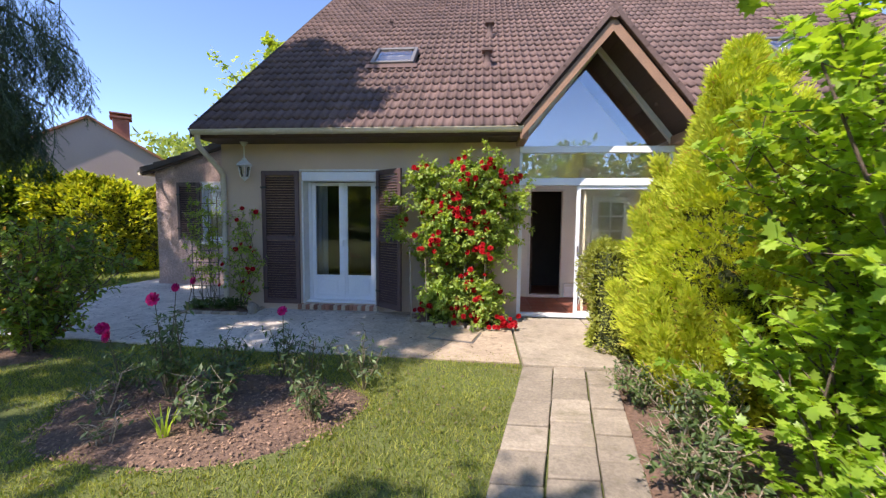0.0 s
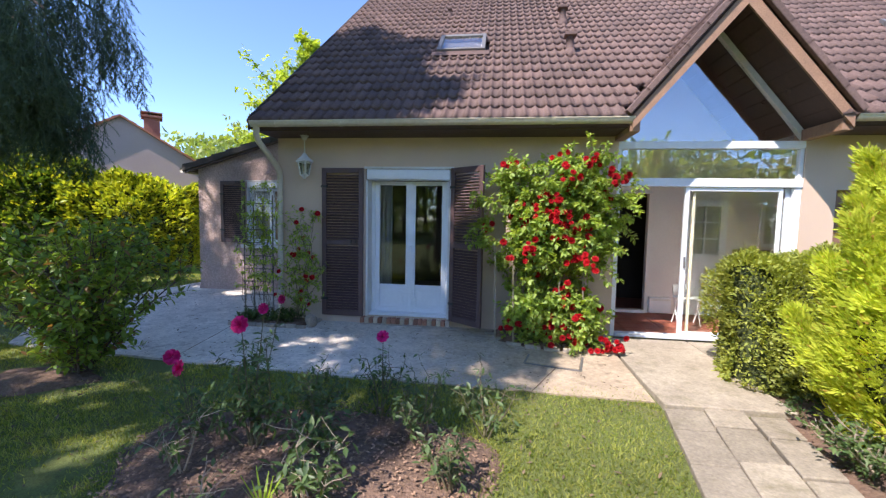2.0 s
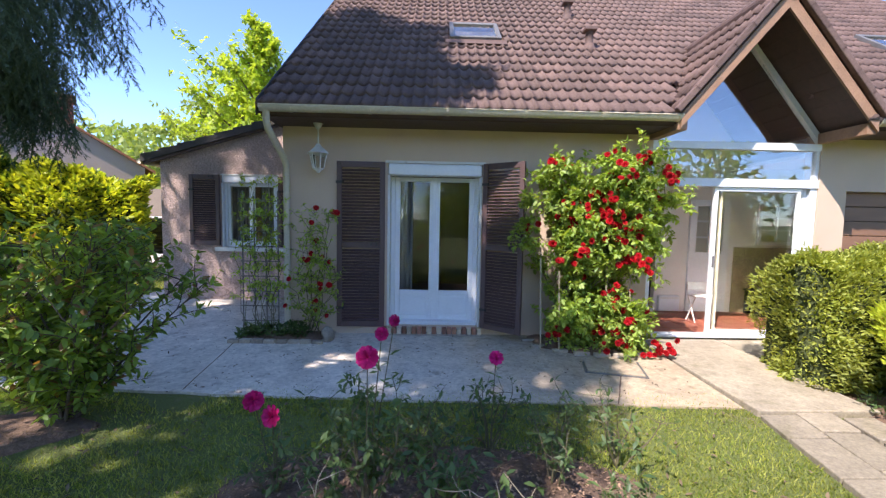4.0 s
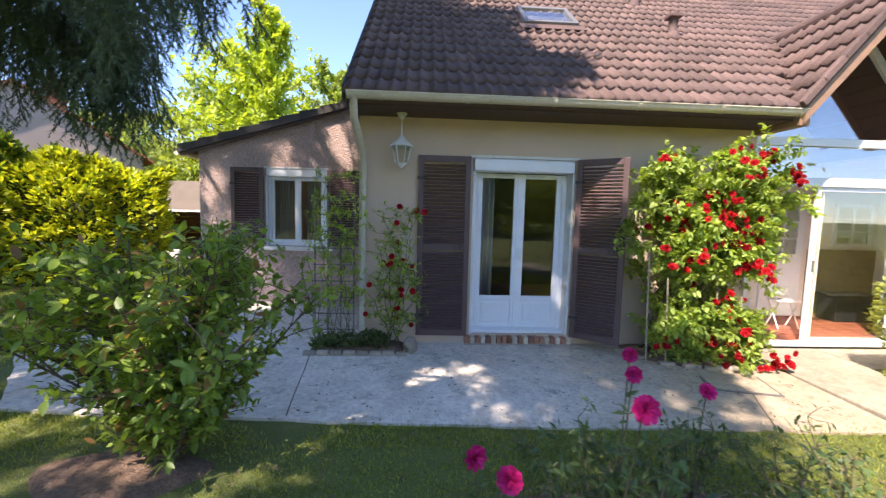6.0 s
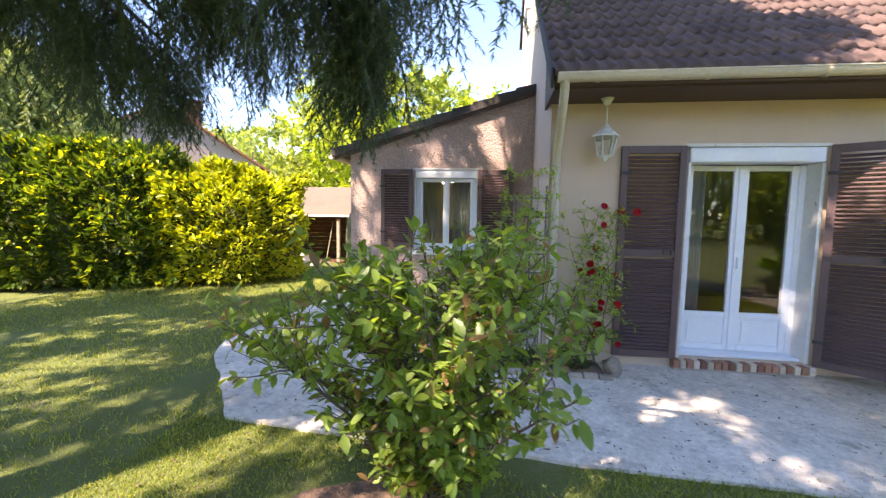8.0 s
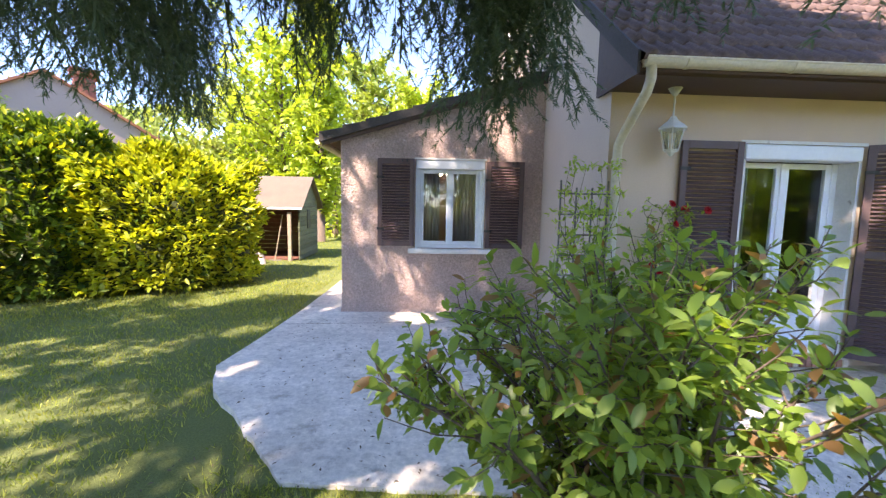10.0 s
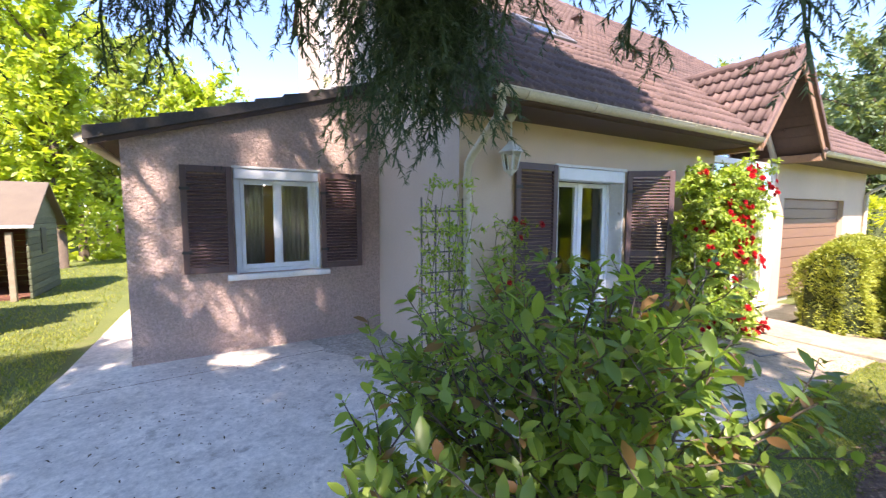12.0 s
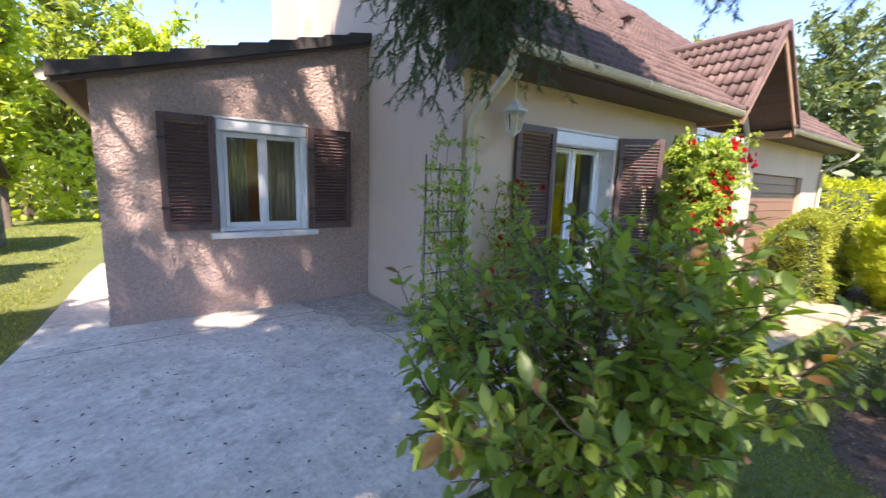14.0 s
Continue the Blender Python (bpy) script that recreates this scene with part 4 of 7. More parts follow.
part("barge_board", prism(bmesh.new(), [(AX0 - 0.26, annex_z(AX0 - 0.26) - 0.09), (HX0 - 0.008, annex_z(HX0) - 0.09), (HX0 - 0.008, annex_z(HX0) - 0.036), (AX0 - 0.26, annex_z(AX0 - 0.26) - 0.036)], "y", AY - 0.085, AY - 0.06), M_SOFFIT, annex_roof)
part("eaves_gutter", tube(bmesh.new(), [(AX0 - 0.32, AY - 0.10, 2.60), (AX0 - 0.32, 6.8, 2.60)], 0.055, 12), M_GUTTER, annex_roof, smooth=True)

win2 = thing("window_2", (0, 0, 0), "white double casement window with a roller blind box", "window", kind="structure")
part("roller_box", boxed(AW[0] + 0.005, AY + 0.002, 2.235, AW[1] - 0.005, AY + 0.15, 2.372, 0.012), M_WHITE, win2)
part("lintel_trim", boxed(AW[0] - 0.02, AY - 0.012, 2.372, AW[1] + 0.02, AY - 0.001, 2.40, 0.003), M_WHITE_OLD, win2)
part("reveal", boxed(AW[0] + 0.001, AY - 0.008, 1.002, AW[0] + 0.03, AY + 0.10, 2.232, 0.003), M_WHITE, win2)
part("reveal", boxed(AW[1] - 0.03, AY - 0.008, 1.002, AW[1] - 0.001, AY + 0.10, 2.232, 0.003), M_WHITE, win2)
part("frame_post", boxed(AW[0] + 0.031, AY + 0.08, 1.03, AW[0] + 0.075, AY + 0.15, 2.232, 0.005), M_WHITE, win2)
part("frame_post", boxed(AW[1] - 0.075, AY + 0.08, 1.03, AW[1] - 0.031, AY + 0.15, 2.232, 0.005), M_WHITE, win2)
part("frame_rail", boxed(AW[0] + 0.031, AY + 0.075, 1.002, AW[1] - 0.031, AY + 0.155, 1.05, 0.005), M_WHITE, win2)
casement(win2, AW[0] + 0.078, -2.885, 1.052, 2.23, AY + 0.09, 0.05)
casement(win2, -2.875, AW[1] - 0.078, 1.052, 2.23, AY + 0.09, 0.05)
part("cover_strip", boxed(-2.91, AY + 0.075, 1.06, -2.85, AY + 0.088, 2.225, 0.004), M_WHITE, win2)
part("window_sill", boxed(-3.53, AY - 0.085, 0.925, -2.22, AY + 0.05, 0.998, 0.010), M_WHITE_OLD, win2)
louvre_shutter("shutter", (-4.0, AY - 0.022, 0), 0, 0.56, 1.04, 2.375, "plum-brown louvred window shutter folded back on the annex wall", [])
louvre_shutter("shutter", (-2.325, AY - 0.022, 0), -4, 0.58, 1.02, 2.36, "plum-brown louvred window shutter folded back on the annex wall", [])
curtain("curtain", -3.40, -3.03, AY + 0.32, 0.9, 2.3, M_CURTAIN, "grey-green curtain behind the annex window")
curtain("curtain", -2.80, -2.36, AY + 0.32, 0.9, 2.3, M_CURTAIN, "grey-green curtain behind the annex window")
tagged(part("floor_annex", boxed(AX0 + 0.252, AY + 0.252, -0.2, HX0 - 0.01, 6.49, 0.05), M_DOORWOOD, None, "annex floor"), kind="structure")
tagged(part("ceiling_annex", boxed(AX0 + 0.252, AY + 0.252, 2.62, HX0 - 0.01, 6.49, 2.66), M_INSIDE, None, "annex ceiling"), kind="structure")
chandelier = thing("chandelier", (-3.0, 4.1, 2.62), "small brass chandelier with lit bulbs hanging in the annex", "chandelier")
part("rod", tube(bmesh.new(), [(0, 0, 0), (0, 0, -0.38)], 0.008, 6), M_BARGE, chandelier)
for k in range(5):
    a = k * 2 * math.pi / 5
    part("arm", tube(bmesh.new(), [(0, 0, -0.38), (0.10 * math.cos(a), 0.10 * math.sin(a), -0.42), (0.19 * math.cos(a), 0.19 * math.sin(a), -0.36)], 0.006, 6), M_BARGE, chandelier)
    b_ = bmesh.new()
    bmesh.ops.create_uvsphere(b_, u_segments=8, v_segments=6, radius=0.028, matrix=Matrix.Translation((0.19 * math.cos(a), 0.19 * math.sin(a), -0.325)))
    part("bulb", b_, M_BULB, chandelier, smooth=True)

# ---------------------------------------------------------------- wall lantern
lan = thing("wall_lantern", (-0.90, -0.20, 2.845), "white hexagonal lantern hanging under the eaves", "lantern")
def frustum(bm, z0, r0, z1, r1, n=6, cap=True):
    a = [bm.verts.new((r0 * math.cos(k * 2 * math.pi / n), r0 * math.sin(k * 2 * math.pi / n), z0)) for k in range(n)]
    b = [bm.verts.new((r1 * math.cos(k * 2 * math.pi / n), r1 * math.sin(k * 2 * math.pi / n), z1)) for k in range(n)]
    for k in range(n):
        bm.faces.new((a[k], a[(k + 1) % n], b[(k + 1) % n], b[k]))
    if cap:
        bm.faces.new(a[::-1])
        bm.faces.new(b)
    return bm
lan.scale = (1.18, 1.18, 1.12)
part("mount", frustum(bmesh.new(), -0.06, 0.02, 0.0, 0.055, 12), M_LANTERN, lan, smooth=True)
part("chain", tube(bmesh.new(), [(0, 0, -0.05), (0, 0, -0.25)], 0.008, 6), M_LANTERN, lan)
part("roof", frustum(frustum(bmesh.new(), -0.335, 0.115, -0.28, 0.05), -0.28, 0.05, -0.235, 0.02), M_LANTERN, lan)
part("rim", frustum(bmesh.new(), -0.35, 0.12, -0.336, 0.118), M_LANTERN, lan)
part("pane", frustum(bmesh.new(), -0.52, 0.058, -0.351, 0.092, 6, False), M_GLASS, lan)
for k in range(6):
    a = k * math.pi / 3
    part("bar", tube(bmesh.new(), [(0.095 * math.cos(a), 0.095 * math.sin(a), -0.351), (0.061 * math.cos(a), 0.061 * math.sin(a), -0.521)], 0.006, 6), M_LANTERN, lan)
part("base", frustum(frustum(bmesh.new(), -0.54, 0.05, -0.521, 0.066), -0.575, 0.012, -0.5405, 0.04), M_LANTERN, lan)

# ---------------------------------------------------------------- roof windows and vents
RV = Vector((0, math.cos(ang), math.sin(ang)))
RN = Vector((0, -math.sin(ang), math.cos(ang)))


def roof_frame(x, y, lift=0.0):
    """A frame lying in the front roof slope: x along the eaves, y up the slope."""
    p = Vector((x, y, roof_z(y))) + RN * lift
    return Matrix(((1, RV.x * 0, 0, p.x), (0, RV.y, RN.y, p.y), (0, RV.z, RN.z, p.z), (0, 0, 0, 1)))


for x0, w in ((0.87, 0.86), (8.40, 0.98)):
    sk = new("roof_window")
    sk.matrix_basis = roof_frame(x0, 1.33, 0.0)
    tagged(sk, "grey-framed roof window set in the brown tiles", "roof window", "roof windows")
    L = 0.86
    for nm, a, b, c, d in (("side_frame", 0, 0, 0.07, L), ("side_frame", w - 0.07, 0, w, L), ("top_frame", 0.071, L - 0.10, w - 0.071, L), ("bottom_frame", 0.071, 0, w - 0.071, 0.07)):
        part(nm, boxed(a, b, -0.02, c, d, 0.11, 0.008), M_ZINC, sk)
    part("pane", boxed(0.071, 0.071, 0.075, w - 0.071, L - 0.101, 0.081), M_GLASS_SKY, sk)
    # darkness under the pane is painted on as the lining's colour
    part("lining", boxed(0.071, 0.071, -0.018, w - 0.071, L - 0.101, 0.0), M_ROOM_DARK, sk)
    part("apron", boxed(-0.08, -0.20, 0.055, w + 0.08, -0.001, 0.07, 0.004), M_TILE, sk)

for x, y, s in ((3.16, 1.18, 1.0), (3.22, 2.62, 1.0), (0.84, 3.40, 0.5)):
    v = thing("roof_vent", (x, y, roof_z(y)), "brown tile roof vent with a cap", "roof vent", "roof vents")
    part("base", frustum(bmesh.new(), -0.10 * s, 0.13 * s, 0.10 * s, 0.075 * s, 12), M_TILE, v, smooth=True)
    part("pipe", tube(bmesh.new(), [(0, 0, 0.05 * s), (0, 0, 0.30 * s)], 0.065 * s, 12), M_TILE, v, smooth=True)
    part("cap", boxed(-0.10 * s, -0.10 * s, 0.30 * s, 0.10 * s, 0.10 * s, 0.36 * s, 0.012), M_TILE, v)

# ---------------------------------------------------------------- roof tiles
def tile_arrays(w=0.30, e=0.33, n=13, lip=0.038):
    u = np.linspace(0, 1, n)
    roll = 0.040 * np.maximum(0, np.cos((u * 2 - 0.5) * 2 * math.pi)) ** 1.3 + 0.006
    low_ = np.stack([u * w, np.zeros(n), roll + lip], 1)
    high = np.stack([u * w, np.full(n, e + 0.05), roll - 0.004], 1)
    under = np.stack([u * w, np.full(n, 0.004), roll * 0.6 - 0.012], 1)
    v = np.concatenate([low_, high, under])
    f = []
    for i in range(n - 1):
        f += [(i, i + 1, n + i + 1), (i, n + i + 1, n + i), (2 * n + i, 2 * n + i + 1, i + 1), (2 * n + i, i + 1, i)]
    return v, np.array(f)


TV, TF = tile_arrays()
tile_mesh = raw_mesh("roof_tile", TV, TF, M_TILE, smooth=False)
E_ = 0.33
rest_v, rest_f, count = [], [], 0
R3 = np.array([[1, 0, 0], [0, RV.y, RN.y], [0, RV.z, RN.z]])
rows_n = int((RIDGE_Y - EAVE_Y) / math.cos(ang) / E_)
tr = np.random.RandomState(3)
for r in range(rows_n + 1):
    for c in range(46):
        x = HX0 - 0.07 + c * 0.30
        s = -0.07 + r * E_
        y = EAVE_Y + s * math.cos(ang)
        z = EAVE_Z + s * math.sin(ang)
        if x > HX1 + 0.2 or y > RIDGE_Y - 0.1:
            continue
        reach = (1.24 - (roof_z(y + 0.06) - EAVE_Z) / GS)
        if abs(x + 0.15 - GX) < reach:
            continue
        if any(a - 0.10 < x + 0.15 < a + b + 0.10 and 1.30 < y + 0.13 < 1.98 for a, b in ((0.87, 0.86), (8.40, 0.98))):
            continue
        loc = Vector((x, y, z)) + Vector((tr.uniform(-0.003, 0.003), 0, tr.uniform(-0.003, 0.004)))
        if count < 300 and x < 3.7 and r < 18:
            shared("tile", tile_mesh, roof, Matrix(((1, 0, 0, loc.x), (0, RV.y, RN.y, loc.y), (0, RV.z, RN.z, loc.z), (0, 0, 0, 1))))
            count += 1
        else:
            rest_f.append(TF + len(rest_v) * len(TV))
            rest_v.append(TV @ R3.T + np.array(loc))
ob = new("tile_rest", raw_mesh("tile_rest", np.concatenate(rest_v), np.concatenate(rest_f), M_TILE))
ob.parent = roof
tagged(ob, "further courses of brown double-roll tiles", kind="stuff")

# gable tiles: courses run back from the barge into the valley
gang = math.atan(GS)
cg, sg = math.cos(gang), math.sin(gang)
for s in (-1, 1):
    v_ = Vector((-s * cg, 0, sg))
    n_ = Vector((s * sg, 0, cg))
    u_ = v_.cross(n_)
    slope_len = 1.24 / cg
    for r in range(6):
        along = -0.03 + r * E_
        if along > slope_len - 0.1:
            continue
        base_x, base_z = s * 1.26 - s * cg * along, gable_edge(1.26) + 0.07 + sg * along
        y_valley = (base_z + 0.10 - EAVE_Z) / RISE + EAVE_Y
        for c in range(9):
            ya = GY - 0.01 + c * 0.30
            if ya > y_valley + 0.12:
                break
            start = ya if u_.y > 0 else ya + 0.30
            m = Matrix(((u_.x, v_.x, n_.x, base_x), (u_.y, v_.y, n_.y, start), (u_.z, v_.z, n_.z, base_z), (0, 0, 0, 1)))
            shared("tile", tile_mesh, gable, m)
        # verge tile lapping over the barge
        bm = boxed(-0.02, -0.005, 0.002, 0.05, E_ + 0.03, 0.08, 0.012)
        ob = part("verge_tile", bm, M_TILE, gable)
        y0 = GY - 0.045
        ob.matrix_basis = Matrix(((0, v_.x, n_.x, base_x), (1, 0, 0, y0), (0, v_.z, n_.z, base_z), (0, 0, 0, 1)))
# ridge caps
for k in range(6):
    bm = bmesh.new()
    tube(bm, [(0, GY - 0.06 + k * 0.36, GZ + 0.085), (0, GY + 0.33 + k * 0.36, GZ + 0.07)], 0.10, 14)
    part("ridge_tile", bm, M_TILE, gable)
for k in range(37):
    bm = bmesh.new()
    tube(bm, [(HX0 - 0.08 + k * 0.36, RIDGE_Y, RIDGE_Z + 0.02), (HX0 + 0.31 + k * 0.36, RIDGE_Y, RIDGE_Z)], 0.11, 10)
    part("ridge_tile", bm, M_TILE, roof)
# verge boards on the house end
for x in (HX0 - 0.085, HX1 + 0.355):
    part("verge_board", prism(bmesh.new(), [(EAVE_Y, EAVE_Z - 0.14), (RIDGE_Y, RIDGE_Z - 0.14), (RIDGE_Y, RIDGE_Z + 0.05), (EAVE_Y, EAVE_Z + 0.05)], "x", x - 0.012, x + 0.012), M_TILE_EDGE, roof)


# ---------------------------------------------------------------- plant kit
pr = np.random.RandomState(11)


def leaf_shape(length=1.0, width=0.42, fold=0.12, curl=0.15, n=4):
    """A pointed leaf along +y, folded along its midrib, lying about flat."""
    v, f = [], []
    for i in range(n + 1):
        t = i / n
        w = width / 2 * math.sin(math.pi * min(0.98, t * 0.92 + 0.06)) ** 0.8
        z = -curl * t * t
        v += [(-w, t * length, z + fold * w * 2), (0, t * length, z), (w, t * length, z + fold * w * 2)]
    for i in range(n):
        a, b = i * 3, i * 3 + 3
        f += [(a, a + 1, b + 1), (a, b + 1, b), (a + 1, a + 2, b + 2), (a + 1, b + 2, b + 1)]
    return np.array(v, float), np.array(f)


def lobed_leaf():
    """A five-lobed leaf along +y."""
    rim = [(0, 0), (0.30, 0.02), (0.24, 0.22), (0.52, 0.34), (0.30, 0.50), (0.34, 0.74), (0.14, 0.70), (0, 1.0), (-0.14, 0.70), (-0.34, 0.74), (-0.30, 0.50), (-0.52, 0.34), (-0.24, 0.22), (-0.30, 0.02)]
    v = [(0, 0.42, 0.0)] + [(x, y, 0.14 * abs(x) - 0.12 * y * y) for x, y in rim]
    f = [(0, i + 1, (i + 1) % len(rim) + 1) for i in range(len(rim))]
    return np.array(v, float), np.array(f)


def simple_leaf(width=0.46, fold=0.16, curl=0.14):
    """A folded six-sided leaf along +y, for foliage in great numbers."""
    w = width / 2
    v = [(0, 0, 0), (-w * 0.85, 0.30, fold * w * 2), (-w * 0.8, 0.66, fold * w * 2 - curl * 0.5), (0, 1, -curl), (w * 0.8, 0.66, fold * w * 2 - curl * 0.5), (w * 0.85, 0.30, fold * w * 2)]
    return np.array(v, float), np.array([(0, 2, 1), (0, 3, 2), (0, 4, 3), (0, 5, 4)])


LEAF6, LEAF6W, LEAF3 = simple_leaf(), simple_leaf(0.62), leaf_shape(n=3, width=0.48)
LEAF4, LEAF2, LEAF1 = leaf_shape(n=4), leaf_shape(n=2), leaf_shape(n=2, width=0.6)
LOBED = lobed_leaf()


def aims(d, spin=None):
    """Turning matrices that send +y to the ways d, with a random or given spin about them."""
    d = d / np.linalg.norm(d, axis=1, keepdims=True)
    ref = np.where(np.abs(d[:, 2:3]) > 0.95, np.array([[1.0, 0, 0]]), np.array([[0, 0, 1.0]]))
    x = np.cross(d, ref)
    x /= np.linalg.norm(x, axis=1, keepdims=True)
    z = np.cross(x, d)
    s = spin if spin is not None else pr.uniform(0, 2 * math.pi, len(d))
    c, s = np.cos(s)[:, None], np.sin(s)[:, None]
    x2, z2 = x * c + z * s, z * c - x * s
    return np.stack([x2, d, z2], axis=2)


def scatter(shape, locs, turns, sizes):
    """Copies of one small shape, welded into a single set of arrays."""
    v, f = shape
    out = np.einsum("nij,kj->nki", turns * sizes[:, None, None], v) + locs[:, None, :]
    faces = (f[None] + (np.arange(len(locs)) * len(v))[:, None, None]).reshape(-1, 3)
    return out.reshape(-1, 3), faces


def weld(sets):
    vs, fs, o = [], [], 0
    for v, f in sets:
        vs.append(v)
        fs.append(f + o)
        o += len(v)
    return np.concatenate(vs), np.concatenate(fs)


def leaf_part(name, sets, material, parent, label="", loc0=(0, 0, 0), kind=""):
    v, f = weld(sets)
    ob = new(name, raw_mesh(name, v - np.array(loc0), f, material))
    ob.parent = parent
    return tagged(ob, label, kind=kind)


def sprigs(tips, n, spread, size, shape, up=0.4, jitter=0.35, droop=0.0):
    """n leaves round every tip (a place and the way it points), standing out like a rosette."""
    tips_p = np.repeat(np.array([t[0] for t in tips], float), n, 0)
    tips_d = np.repeat(np.array([t[1] for t in tips], float), n, 0)
    tips_d /= np.linalg.norm(tips_d, axis=1, keepdims=True) + 1e-9
    side_ = pr.normal(size=tips_p.shape)
    side_ -= tips_d * np.sum(side_ * tips_d, 1, keepdims=True)
    side_ /= np.linalg.norm(side_, axis=1, keepdims=True) + 1e-9
    k = pr.uniform(-spread, 0.02, (len(tips_p), 1))
    d = side_ + tips_d * up + pr.normal(size=tips_p.shape) * jitter
    d[:, 2] -= droop
    sizes = size * pr.uniform(0.6, 1.25, len(tips_p))
    spin = pr.uniform(-0.7, 0.7, len(tips_p))
    return scatter(shape, tips_p + tips_d * k + side_ * 0.006, aims(d, spin), sizes)


def grow(base, way, length, bend=0.25, steps=6, lift=0.0, r=random):
    """A wandering shoot: its points from the base on."""
    p, d = Vector(base), Vector(way).normalized()
    pts = [p.copy()]
    for _ in range(steps):
        d = (d + Vector((r.uniform(-bend, bend), r.uniform(-bend, bend), r.uniform(-bend, bend) + lift))).normalized()
        p = p + d * (length / steps)
        pts.append(p.copy())
    return pts


def rose_shape():
    """A full double rose, about 1 across, opening to +y."""
    sets = []
    for ring, (n, tilt, ln, w) in enumerate(((8, 1.30, 0.40, 0.44), (8, 1.0, 0.46, 0.42), (7, 0.70, 0.48, 0.40), (6, 0.42, 0.48, 0.34), (5, 0.18, 0.46, 0.28))):
        for k in range(n):
            a = 2 * math.pi * (k + ring * 0.37) / n
            v = []
            for i in range(3):
                t = i / 2
                rr = 0.05 + ln * t * math.sin(tilt) + 0.06 * t * t
                h = ln * t * math.cos(tilt) * (1 - 0.25 * t * t)
                ww = w * (0.35, 0.95, 0.75)[i] / 2
                for q, e in ((-1, 0.04), (0, 0), (1, 0.04)):
                    aa = a + q * ww / (rr + 0.18)
                    v.append(((rr - e) * math.cos(aa), h, (rr - e) * math.sin(aa)))
            f = []
            for i in range(2):
                for j in range(2):
                    b = i * 3 + j
                    f += [(b, b + 1, b + 4), (b, b + 4, b + 3)]
            sets.append((np.array(v), np.array(f)))
    return weld(sets)


ROSE = rose_shape()
red_rose = raw_mesh("rose_flower", *ROSE, M_RED)
pink_rose = raw_mesh("rose_flower", *ROSE, M_PINK)


def flower(me, parent, loc, way, size):
    q = Vector(way).normalized().to_track_quat("Y", "Z").to_matrix().to_4x4()
    return shared("rose_flower", me, parent, Matrix.Translation(loc) @ q @ Matrix.Diagonal((size, size, size, 1)))


# ---------------------------------------------------------------- cedar whose limbs hang over the lawn
def spray_shape(twigs=15, needles=9, width=0.012, nl=0.055):
    """A hanging spray 1 long, going down -z: a stem with side twigs and narrow needles."""
    r = random.Random(5)
    v, f = [], []
    def needle(p, d, ln, w):
        s = d.cross(Vector((r.uniform(-1, 1), r.uniform(-1, 1), r.uniform(-1, 1)))).normalized() * w
        i = len(v)
        v.extend([tuple(p - s), tuple(p + s), tuple(p + d * ln)])
        f.append((i, i + 1, i + 2))
    stem = [Vector((0.06 * math.sin(t * 3), 0.10 * t * t, -t)) for t in np.linspace(0, 1, 7)]
    for a, b in zip(stem, stem[1:]):
        i = len(v)
        w = 0.007
        v.extend([(a.x - w, a.y, a.z), (a.x + w, a.y, a.z), (b.x + w * 0.7, b.y, b.z), (b.x - w * 0.7, b.y, b.z)])
        f.extend([(i, i + 1, i + 2), (i, i + 2, i + 3)])
    for k in range(twigs):
        t = 0.05 + 0.95 * k / twigs
        j = min(5, int(t * 6))
        p = stem[j].lerp(stem[j + 1], t * 6 - j)
        a = k * 2.4
        d = Vector((math.cos(a), math.sin(a) * 0.7, -0.9)).normalized()
        ln = 0.26 * (1.15 - 0.6 * t) * r.uniform(0.7, 1.2)
        for m in range(needles):
            q = p + d * ln * (m + 0.5) / needles + Vector((0, 0, -0.05 * (m / needles) ** 2))
            for s in (-1, 1):
                nd = (d * 0.8 + Vector((r.uniform(-1, 1), r.uniform(-1, 1), r.uniform(-0.7, 0.5))) * 0.85).normalized()
                needle(q, nd, nl * r.uniform(0.7, 1.2), width / 2)
    return np.array(v), np.array(f)


SPRAY_FINE = spray_shape(17, 16, 0.0085, 0.046)
SPRAY_COARSE = spray_shape(13, 4, 0.060, 0.17)
SPRAY_WEEP = spray_shape(14, 4, 0.045, 0.13)

CED = Vector((-6.3, -4.6, G))
cedar = thing("cedar_tree", CED, "tall weeping cedar with dark drooping sprays over the lawn", "tree")
part("trunk", tube(bmesh.new(), [(0, 0, -0.1), (0.02, 0.02, 1.5), (0.0, 0.06, 4), (0.05, 0.05, 8), (0.0, 0.0, 11), (0.02, 0, 16.4)], 0.36, 12, 0.03), M_BARK, cedar, smooth=True)
cr = random.Random(21)
near_tips, far_tips = [], []


